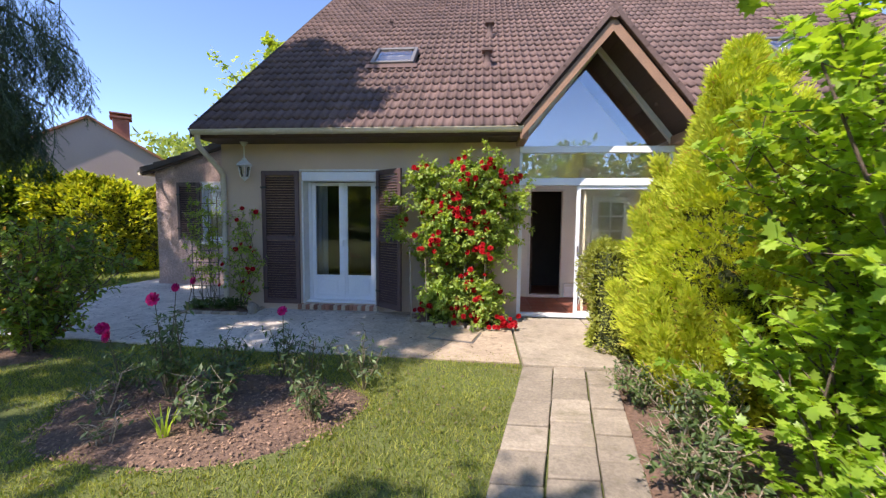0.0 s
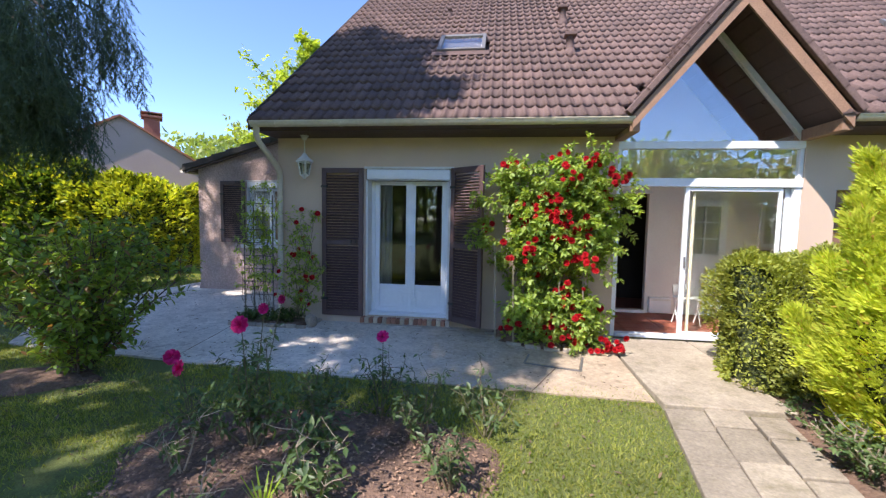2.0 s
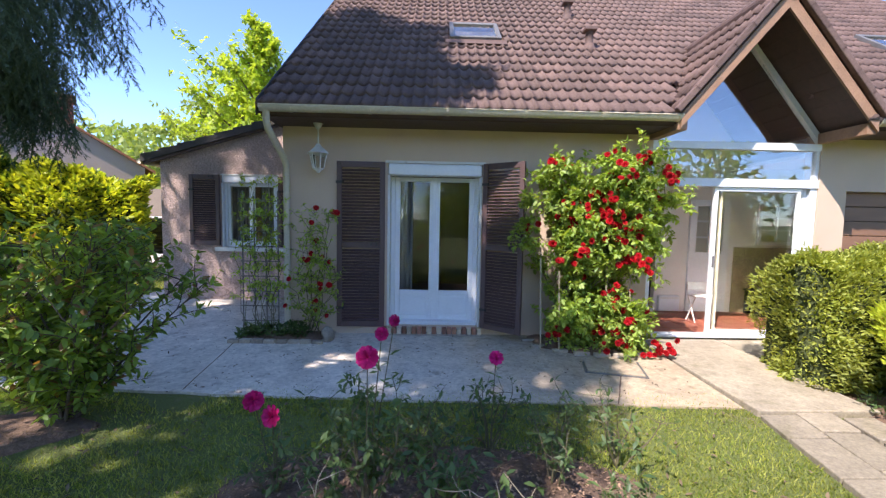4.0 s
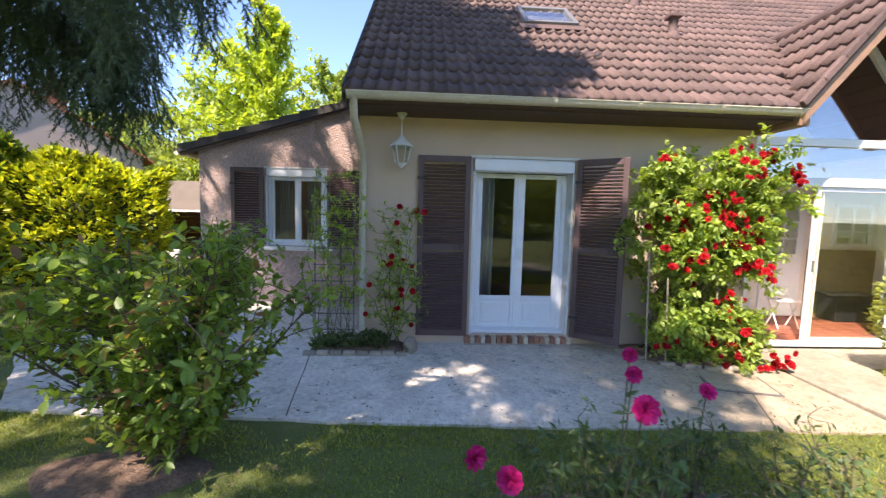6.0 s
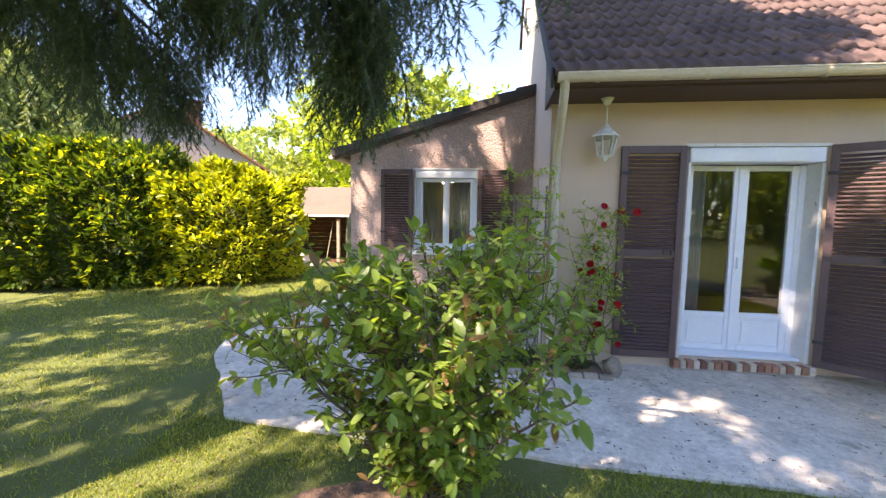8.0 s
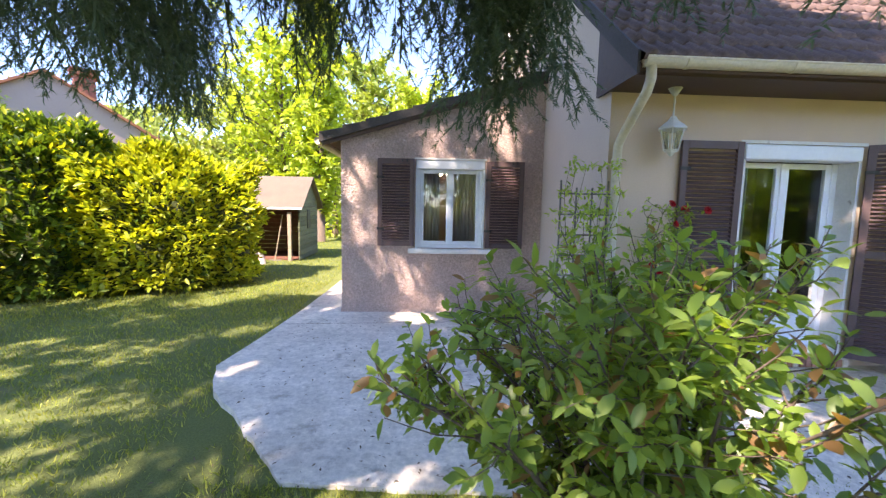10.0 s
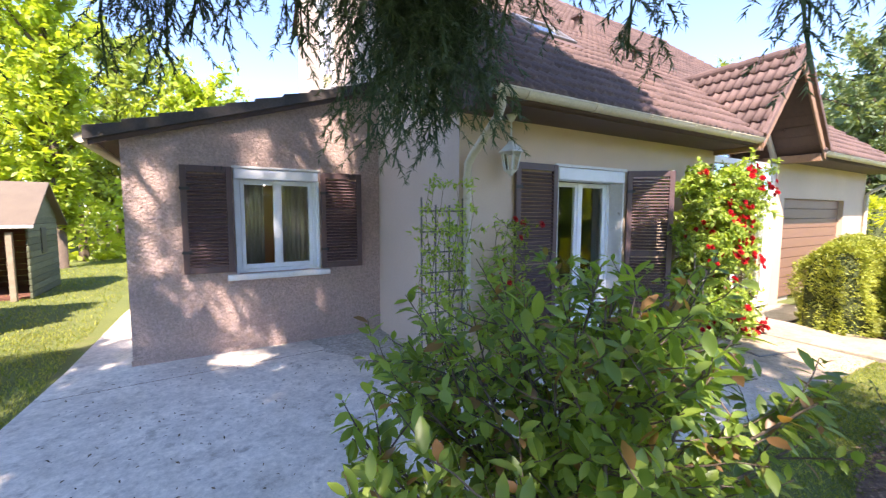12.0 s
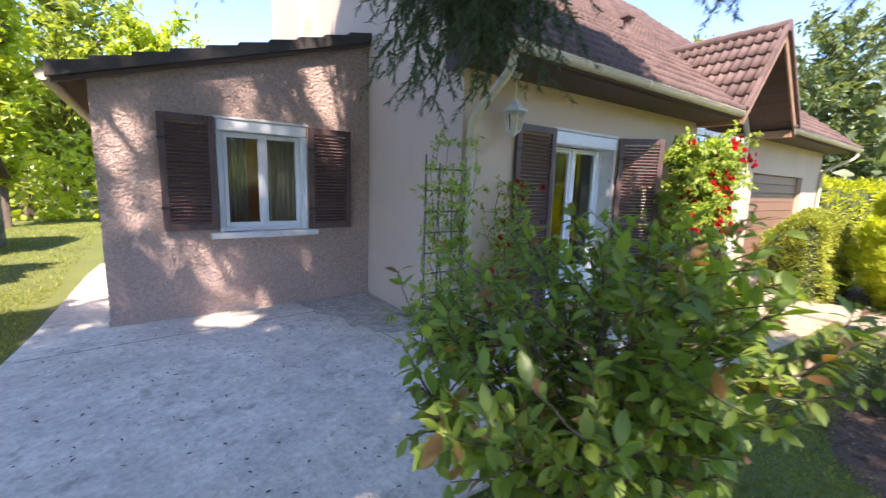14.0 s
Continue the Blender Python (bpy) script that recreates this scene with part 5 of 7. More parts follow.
def limb(start, end, sag, n_spray, near, r0, spread=0.5):
    a, b = Vector(start), Vector(end)
    pts = [a.lerp(b, t) + Vector((0, 0, sag * (math.sin(t * math.pi * 0.75) - t * 0.71))) for t in np.linspace(0, 1, 8)]
    part("limb", tube(bmesh.new(), [p - CED for p in pts], r0, 6, 0.012), M_BARK, cedar, smooth=True)
    side_ = (b - a).cross(Vector((0, 0, 1))).normalized()
    knots = [(cr.uniform(0.3, 1.0), cr.uniform(-1.1, 1.1)) for _ in range(5)]
    for _ in range(n_spray):
        t = 0.30 + 0.70 * cr.random() ** 0.8
        if not near:
            c_ = cr.choice(knots)
            t = min(1.0, max(0.2, c_[0] + cr.gauss(0, 0.07)))
        k = min(6, int(t * 7))
        p = pts[k].lerp(pts[k + 1], t * 7 - k)
        off = (cr.uniform(-1, 1) if near else c_[1] + cr.gauss(0, 0.3)) * spread * (1.15 - 0.5 * t)
        p = p + side_ * off + Vector((cr.uniform(-0.12, 0.12), cr.uniform(-0.12, 0.12), cr.uniform(-0.10, 0.12) - abs(off) * 0.25))
        (near_tips if near else far_tips).append(p)


# high limbs out of view, added to shade the open lawn
for k in range(11):
    z = 6.8 + 3.6 * k / 11
    a = radians(150 + 68 * ((k * 0.618) % 1))
    ln = cr.uniform(4.0, 5.6)
    limb((CED.x, CED.y, z), (CED.x + math.cos(a) * ln, CED.y + math.sin(a) * ln, z - 0.3), 0.5, 60, False, 0.06, 0.9)
far_tips[:] = [q for i, q in enumerate(far_tips) if i % 5 < 3]
# low limbs that the path goes under
for z0, end, sag, n in ((4.3, (-2.75, -1.75, 3.05), 0.5, 170), (4.6, (-2.05, -2.95, 3.20), 0.6, 150), (4.4, (-3.7, -1.5, 3.25), 0.5, 160), (4.2, (-5.1, -0.9, 3.1), 0.5, 170),
                        (5.2, (-2.7, -1.3, 3.9), 0.7, 150), (5.4, (-2.0, -3.9, 4.2), 0.7, 120), (4.0, (-7.4, -1.2, 2.9), 0.5, 150), (5.0, (-6.2, -0.9, 3.5), 0.5, 150),
                        (4.5, (-4.7, -1.9, 2.95), 0.4, 110), (5.6, (-3.2, -2.6, 4.2), 0.6, 130), (5.2, (-4.3, -1.3, 3.7), 0.6, 140), (4.8, (-2.6, -2.2, 3.4), 0.6, 120), (5.0, (-1.75, -3.1, 3.3), 0.6, 170), (5.5, (-1.6, -2.6, 3.9), 0.6, 120)):
    limb((CED.x, CED.y, z0), end, sag, n, True, 0.07)
for k in range(44):
    f = k / 44
    z = 6.6 + 9.4 * f
    a = k * 2.399 + cr.uniform(-0.2, 0.2)
    if math.sin(a) < -0.25 and math.cos(a) > -0.3 and f < 0.6 and k % 2:
        continue
    ln = (5.3 if f < 0.45 else 5.3 - 4.6 * ((f - 0.45) / 0.55) ** 1.1) * cr.uniform(0.75, 1.08)
    limb((CED.x, CED.y, z), (CED.x + math.cos(a) * ln, CED.y + math.sin(a) * ln, z - 0.2 - 0.08 * ln), 0.5, int(8 + 6.8 * ln), False, 0.06, 0.7)
# extra high limbs, placed to throw the crown's shade on the roof
for k in range(16):
    z = 7.6 + 4.2 * k / 16
    a = radians(14 + 54 * ((k * 0.618) % 1))
    ln = cr.uniform(4.9, 6.0)
    limb((CED.x, CED.y, z), (CED.x + math.cos(a) * ln, CED.y + math.sin(a) * ln, z - 0.3), 0.5, 70, False, 0.06, 0.9)
# high limbs out of view, added so that their shade dapples the terrace and the lawn
for z, ex, ey in ((10.0, -2.4, -7.1), (10.8, -2.9, -7.9), (9.4, -1.7, -6.5), (8.4, -2.1, -7.5), (8.6, -2.5, -8.5), (8.2, -3.5, -8.3), (8.9, -3.0, -7.6), (10.2, -2.1, -7.7)):
    limb((CED.x, CED.y, z + 0.3), (ex, ey, z), 0.5, 60, False, 0.06, 0.9)
# unseen limbs to the west, added to shade the lawn there
for z, ex, ey in ((8.5, -11.2, -3.2), (9.5, -10.8, -2.2), (9.0, -10.4, -4.4), (8.0, -9.6, -1.6)):
    limb((CED.x, CED.y, z + 0.3), (ex, ey, z), 0.5, 60, False, 0.06, 0.9)
# heavy hanging tassels at the ends of the lowest limbs
for z0, tx, ty, tz, n_t, wide in ((4.2, -2.94, -2.04, 3.22, 55, 0.12), (4.8, -1.85, -3.15, 3.40, 24, 0.16), (4.4, -5.0, -0.95, 3.25, 18, 0.16)):
    limb((CED.x, CED.y, z0), (tx, ty, tz), 0.4, 12, True, 0.05, 0.3)
    for _ in range(n_t):
        near_tips.append(Vector((tx + cr.gauss(0, wide), ty + cr.gauss(0, wide), tz + cr.uniform(-0.35, 0.12))))
# gaps in the crown that let flecks of sun through to the walls, the terrace and the lawn
GAPS = [(-2.16, 2.25, 3.05, 0.32), (-1.95, 2.25, 2.75, 0.22), (-4.28, 2.25, 1.45, 0.10), (-3.49, 2.25, 0.66, 0.04), (-1.65, 2.25, 2.48, 0.10),
        (-3.47, -1.2, 0, 0.08), (-3.2, -0.8, 0, 0.06), (-0.17, -0.94, 0, 0.06), (0.03, -1.59, 0, 0.06),
        (-0.54, -1.0, 0, 0.10), (-1.67, -3.06, -0.1, 0.15), (-6.64, -0.86, -0.1, 0.30), (-4.12, -2.41, -0.1, 0.25), (-7.44, 1.6, -0.1, 0.25),
        (-5.62, 1.76, -0.1, 0.2), (-5.46, -0.41, -0.1, 0.2), (-6.48, 0.88, -0.1, 0.3), (-3.34, 1.96, 0, 0.12), (1.30, 0.05, 1.5, 0.12),
        (-2.5, -2.7, 0.6, 0.15), (-2.1, -2.6, 1.2, 0.10)]


def clear_of_gaps(q, reach):
    spray = [Vector(q) - Vector((0, 0, d)) for d in ((0.1, 0.5, 0.9) if reach > 0.15 else (0.1, 0.4))]
    return all((c - Vector(g[:3])).cross(SUN_WAY).length > g[3] + reach for g in GAPS for c in spray)


near_tips = [q for q in near_tips if clear_of_gaps(q, 0.10)]
far_tips = [q for q in far_tips if clear_of_gaps(q, 0.22)]
p = np.array(near_tips)
th = pr.uniform(0, 2 * math.pi, len(p))
def upright_turns(th, tilt=0.25):
    c, s = np.cos(th), np.sin(th)
    m = np.zeros((len(th), 3, 3))
    m[:, 0, 0], m[:, 0, 1], m[:, 1, 0], m[:, 1, 1], m[:, 2, 2] = c, -s, s, c, 1
    m[:, 0, 2], m[:, 1, 2] = pr.uniform(-tilt, tilt, len(th)), pr.uniform(-tilt, tilt, len(th))
    return m
leaf_part("crown", [scatter(SPRAY_FINE, p, upright_turns(th), pr.uniform(0.45, 0.95, len(p)))], M_NEEDLE, cedar, "dark blue-green drooping needle sprays", CED)
p = np.array(far_tips)
leaf_part("crown", [scatter(SPRAY_COARSE, p, upright_turns(pr.uniform(0, 6.28, len(p)), 0.5), pr.uniform(0.6, 1.2, len(p)))], M_NEEDLE, cedar, "", CED)


# ---------------------------------------------------------------- photinia shrub
def shrub(name, base, label, category, n_stems, height, radius, leaf, leaf_size, per_tip, material, stem_mat, seed, shape=LEAF4, low=0.12, twig_n=5, flat=1.0, r0=0.014, up=0.5):
    r = random.Random(seed)
    ob = thing(name, base, label, category)
    tips = []
    for k in range(n_stems):
        bm = bmesh.new()
        a = 2 * math.pi * (k + r.random()) / n_stems
        lean = r.uniform(0.15, 1.0)
        tgt = Vector((math.cos(a) * radius * lean, math.sin(a) * radius * lean * flat, height * (1.02 - 0.45 * lean ** 2) * r.uniform(0.82, 1.0)))
        b = Vector((r.uniform(-0.08, 0.08), r.uniform(-0.08, 0.08), 0))
        mid = b.lerp(tgt, 0.5) + Vector((r.uniform(-0.1, 0.1), r.uniform(-0.1, 0.1), 0.08))
        pts = [b, b.lerp(mid, 0.5) + Vector((0, 0, 0.04)), mid, mid.lerp(tgt, 0.5), tgt]
        tube(bm, pts, r0, 5, 0.004, caps=False)
        tips.append((tgt, tgt - mid))
        for j in range(twig_n):
            t = low + (0.95 - low) * (j + r.random()) / twig_n
            i = min(3, int(t * 4))
            q = pts[i].lerp(pts[i + 1], t * 4 - i)
            out = Vector((q.x, q.y * flat, 0)).normalized() if q.xy.length > 0.05 else Vector((r.uniform(-1, 1), r.uniform(-1, 1), 0))
            d = (out * r.uniform(0.2, 1.0) + Vector((r.uniform(-0.7, 0.7), r.uniform(-0.7, 0.7), r.uniform(0.1, 0.9)))).normalized()
            tw = grow(q, d, r.uniform(0.18, 0.42) * radius, 0.25, 4, 0.08, r)
            tube(bm, tw, 0.005, 4, 0.002, caps=False)
            tips.append((tw[-1], tw[-1] - tw[-2]))
            tips.append((tw[2], tw[-1] - tw[1]))
        part("stem", bm, stem_mat, ob, smooth=True)
    leaf_part("foliage", [sprigs(tips, per_tip, 0.16, leaf_size, shape, up)], material, ob)
    return ob, tips


photinia, _ = shrub("photinia_shrub", (-2.36, -2.40, G), "loose photinia shrub with glossy green and bronze leaves", "shrub", 38, 1.74, 1.12, None, 0.078, 8, M_LEAF_PHOTINIA, M_BARK, 31, LEAF3, 0.03, 15)
lobed, _ = shrub("leafy_shrub", (5.6, -4.8, G), "tall sunlit shrub with lobed bright green leaves", "shrub", 44, 3.9, 1.3, None, 0.076, 16, M_LEAF_MAPLE, M_BARK, 32, LOBED, 0.04, 16, r0=0.022)

shrub("leafy_shrub", (4.95, -4.75, G), "low shrub with lobed bright green leaves beside the path", "shrub", 22, 1.35, 0.75, None, 0.075, 12, M_LEAF_MAPLE, M_BARK, 33, LOBED, 0.05, 8, r0=0.012)
shrub("twiggy_shrub", (4.75, -3.75, G), "low twiggy shrub at the border's edge", "shrub", 16, 0.65, 0.45, None, 0.05, 5, M_LEAF_BUSH, M_PALE_STEM, 34, LEAF2, 0.10, 6, r0=0.007)

for x_, y_, h_, sd_ in ((4.42, -4.35, 0.5, 35), (4.30, -5.05, 0.45, 36), (4.62, -3.15, 0.45, 37), (4.75, -5.3, 0.75, 38)):
    shrub("twiggy_shrub", (x_, y_, G), "low twiggy shrub at the border's edge", "shrub", 16, h_, 0.40, None, 0.045, 5, M_LEAF_BUSH, M_PALE_STEM, sd_, LEAF2, 0.05, 7, r0=0.006)
shrub("leafy_shrub", (5.0, -5.6, G), "low shrub with lobed bright green leaves beside the path", "shrub", 20, 1.2, 0.65, None, 0.075, 11, M_LEAF_MAPLE, M_BARK, 39, LOBED, 0.04, 8, r0=0.012)

# ---------------------------------------------------------------- golden thuja
def fan_shape():
    r = random.Random(2)
    v, f = [], []
    for k in range(6):
        a = -0.85 + 1.7 * k / 5
        ln = 0.55 + 0.45 * math.cos(a * 1.2)
        for m in range(2):
            t0, t1 = 0.10 + m * 0.42, 0.60 + m * 0.42
            w = 0.055 * (1.1 - 0.25 * m)
            bend = a + 0.25 * math.sin(m * 2 + k)
            c = Vector((math.sin(bend), math.cos(bend), 0))
            s = Vector((c.y, -c.x, 0)) * w
            z = r.uniform(-0.06, 0.06)
            i = len(v)
            for q in (c * t0 * ln, c * ((t0 + t1) / 2) * ln + s, c * t1 * ln, c * ((t0 + t1) / 2) * ln - s):
                v.append((q.x, q.y, z + r.uniform(-0.02, 0.02)))
            f += [(i, i + 1, i + 2), (i, i + 2, i + 3)]
    return np.array(v), np.array(f)


FAN = fan_shape()


def conifer(base, height, radius, n, label, seed):
    r = np.random.RandomState(seed)
    ob = thing("golden_thuja", base, label, "conifer")
    part("trunk", tube(bmesh.new(), [(0, 0, 0), (0.02, 0, height * 0.5), (0, 0, height * 0.9)], 0.07, 8, 0.01), M_BARK, ob, smooth=True)
    plumes = [(r.uniform(0, 6.28), r.uniform(0.05, 0.9), r.uniform(0.5, 1.0)) for _ in range(64)]
    locs, ways = [], []
    for i in range(n):
        if i % 3:
            a, h, s = plumes[i % len(plumes)]
            t = r.uniform(0, 1) ** 0.8
            rad = radius * (1 - h) ** 0.75 * 0.95
            zc = height * h * 0.85
            loc = np.array([math.cos(a) * rad * (0.75 + 0.35 * t), math.sin(a) * rad * (0.75 + 0.35 * t), zc + 0.80 * t * s]) + r.normal(size=3) * 0.075 * (1 - 0.75 * t)
            way = np.array([math.cos(a) * 0.6, math.sin(a) * 0.6, 1.1])
        else:
            h = r.uniform(0, 1) ** 1.2
            a = r.uniform(0, 6.28)
            rad = radius * max(0.02, (1 - h)) ** 0.8 * min(1, 0.55 + h * 2.2) * r.uniform(0.8, 1.0)
            loc = np.array([math.cos(a) * rad, math.sin(a) * rad, 0.05 + h * height * 0.97])
            way = np.array([math.cos(a), math.sin(a), 0.9])
        locs.append(loc)
        ways.append(way + r.normal(size=3) * 0.3)
    locs, ways = np.array(locs), np.array(ways)
    leaf_part("foliage", [scatter(FAN, locs, aims(ways), r.uniform(0.08, 0.17, n))], M_LEAF_THUJA, ob)
    # added solid core; its dark colour is the shade between the sprays
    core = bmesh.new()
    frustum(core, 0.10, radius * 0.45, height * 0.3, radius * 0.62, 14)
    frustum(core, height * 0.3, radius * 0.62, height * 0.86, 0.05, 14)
    part("shaded_core", core, M_HEDGE_CORE, ob, smooth=True)
    return ob


conifer((5.35, -2.95, G), 3.25, 1.05, 26000, "golden conifer with upswept feathery sprays", 41)
conifer((6.9, -2.7, G), 2.3, 0.75, 6000, "smaller golden conifer with feathery sprays", 42)
conifer((12.8, -1.6, G), 2.0, 0.8, 2000, "golden conifer beside the drive", 43)


# ---------------------------------------------------------------- hedges
def hedge(name, spine, width, height, label, material, n, size, shape, seed, round_end=0.9, extra=None, bumpy=0.22, gap=0.12):
    """A clipped hedge along a line: an added solid core, dark as the shade among leaves, and a skin of leaves with an
    uneven outline.
    """
    r = np.random.RandomState(seed)
    ob = thing(name, (spine[0][0], spine[0][1], G), label, "hedge")
    o = np.array([spine[0][0], spine[0][1], G])
    sp = np.array(spine, float)
    seg = np.linalg.norm(np.diff(sp, axis=0), axis=1)
    total = seg.sum()
    def skin(u, a):
        """A place and its outward way: u along the hedge, a round its section from 0 (front foot) to 1 (rear foot)."""
        s = np.clip(u, 0, 0.9999) * total
        k = np.minimum(np.searchsorted(np.cumsum(seg), s), len(seg) - 1)
        s0 = np.concatenate([[0], np.cumsum(seg)])[k]
        c = sp[k] + (sp[k + 1] - sp[k]) / seg[k][:, None] * (s - s0)[:, None]
        dirs = np.diff(sp, axis=0) / seg[:, None]
        mids = np.concatenate([[0], np.cumsum(seg)])[:-1] + seg / 2
        d = np.stack([np.interp(s, mids, dirs[:, 0]), np.interp(s, mids, dirs[:, 1])], 1)
        d /= np.linalg.norm(d, axis=1, keepdims=True)
        nrm = np.stack([d[:, 1], -d[:, 0]], 1)
        ang_ = a * math.pi
        cx, cz = np.cos(ang_), np.sin(ang_)
        e = 3.2
        rad = 1 / (np.abs(cx) ** e + np.abs(cz) ** e) ** (1 / e)
        end = np.clip(np.minimum(u, 1 - u) * total / round_end, 0, 1)
        shr = 0.45 + 0.55 * np.sqrt(1 - (1 - end) ** 2)
        hx = cx * rad * width / 2 * shr
        hz = cz * rad * height * (0.72 + 0.28 * shr)
        p = np.stack([c[:, 0] + nrm[:, 0] * hx, c[:, 1] + nrm[:, 1] * hx, G + gap + hz], 1)
        w = np.stack([nrm[:, 0] * cx, nrm[:, 1] * cx, cz * 1.1], 1)
        tip = (u < 0.5).astype(float) * -1 + (u >= 0.5)
        w[:, 0] += d[:, 0] * tip * (1 - end) * 1.2
        w[:, 1] += d[:, 1] * tip * (1 - end) * 1.2
        return p, w
    # filler core, coloured as the shade behind the leaves
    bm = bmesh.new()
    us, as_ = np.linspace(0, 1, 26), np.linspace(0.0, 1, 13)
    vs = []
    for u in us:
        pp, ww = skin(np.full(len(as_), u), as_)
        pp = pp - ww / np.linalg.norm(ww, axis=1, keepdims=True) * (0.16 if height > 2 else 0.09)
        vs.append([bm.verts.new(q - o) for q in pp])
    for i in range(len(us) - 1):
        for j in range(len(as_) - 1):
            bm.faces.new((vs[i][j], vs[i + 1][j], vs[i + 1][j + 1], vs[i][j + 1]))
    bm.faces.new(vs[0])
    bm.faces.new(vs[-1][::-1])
    part("shaded_core", bm, M_HEDGE_CORE, ob, smooth=True)
    # stems at the foot
    for k in range(int(total / 0.5)):
        q, _ = skin(np.array([(k + 0.5) * 0.5 / total]), np.array([0.5]))
        x, y = q[0][0] - o[0] + r.uniform(-0.2, 0.2), q[0][1] - o[1] + r.uniform(-0.2, 0.2)
        part("stem", tube(bmesh.new(), [(x, y, -0.02), (x + r.uniform(-0.1, 0.1), y, 0.5)], 0.03, 6, 0.02), M_BARK, ob)
    def coat(n, size, u0, u1, shp):
        u = u0 + (u1 - u0) * r.uniform(0, 1, n)
        ends = r.uniform(0, 1, n) < 0.10
        u = np.where(ends, np.where((r.uniform(0, 1, n) < 0.5) & (u1 > 0.99), 1.0, 0.0), u)
        a = r.uniform(0.0, 1, n)
        p, w = skin(u, a)
        w /= np.linalg.norm(w, axis=1, keepdims=True)
        heart_, _ = skin(u, np.full(n, 0.5))
        heart_[:, 2] = G + gap
        pull = np.where(ends, np.sqrt(r.uniform(0.02, 1, n)), 1.0)[:, None]
        p = heart_ + (p - heart_) * pull
        lump = np.array([noise.noise(Vector(q) * 1.5) for q in p]) * bumpy + np.array([noise.noise(Vector(q) * 5) for q in p]) * bumpy * 0.6 + r.normal(size=n) * 0.05
        p = p + w * lump[:, None] * (1 if height > 2 else 0.6)
        ways = w + r.normal(size=p.shape) * 0.55 + np.array([0, 0, 0.1])
        return scatter(shp, p - o, aims(ways, r.normal(size=n) * 0.6), size * r.uniform(0.6, 1.3, n))
    leaf_part("foliage", [coat(n, size, 0, 1, shape)], material, ob)
    if extra:
        mat2, n2, u0, u1 = extra
        leaf_part("foliage", [coat(n2, size, u0, u1, shape)], mat2, ob, "yellow-green new leaves")
    return ob


hedge("laurel_hedge", [(-9.6, 4.35), (-11.0, 3.8), (-15.0, 2.0), (-19.0, 0.2)], 2.3, 2.85, "tall dark green laurel hedge with a clipped face", M_LEAF_HEDGE, 42000, 0.165, LEAF6, 51, 0.8, (M_LEAF_YELLOW, 5000, 0.0, 0.5), 0.45)
hedge("golden_laurel", [(-7.35, 5.75), (-8.4, 5.0), (-10.3, 4.1)], 2.45, 2.55, "rounded golden laurel bush, yellow-green in the sun", M_LEAF_YELLOW, 21000, 0.15, LEAF6, 54, 1.9, (M_LEAF_HEDGE, 3000, 0.0, 1.0), 0.4)
hedge("box_hedge", [(4.55, -1.35), (7.2, -1.25)], 0.85, 1.32, "clipped small-leaved hedge beside the path", M_LEAF_BOX, 42000, 0.050, LEAF6, 52, 0.12, None, 0.34, 0.05)
hedge("boundary_hedge", [(13.5, 1.8), (19.0, -0.6), (27.0, -4.0)], 1.8, 2.1, "bright green boundary hedge past the drive", M_LEAF_YELLOW, 9000, 0.17, LEAF6, 53, 1.2)


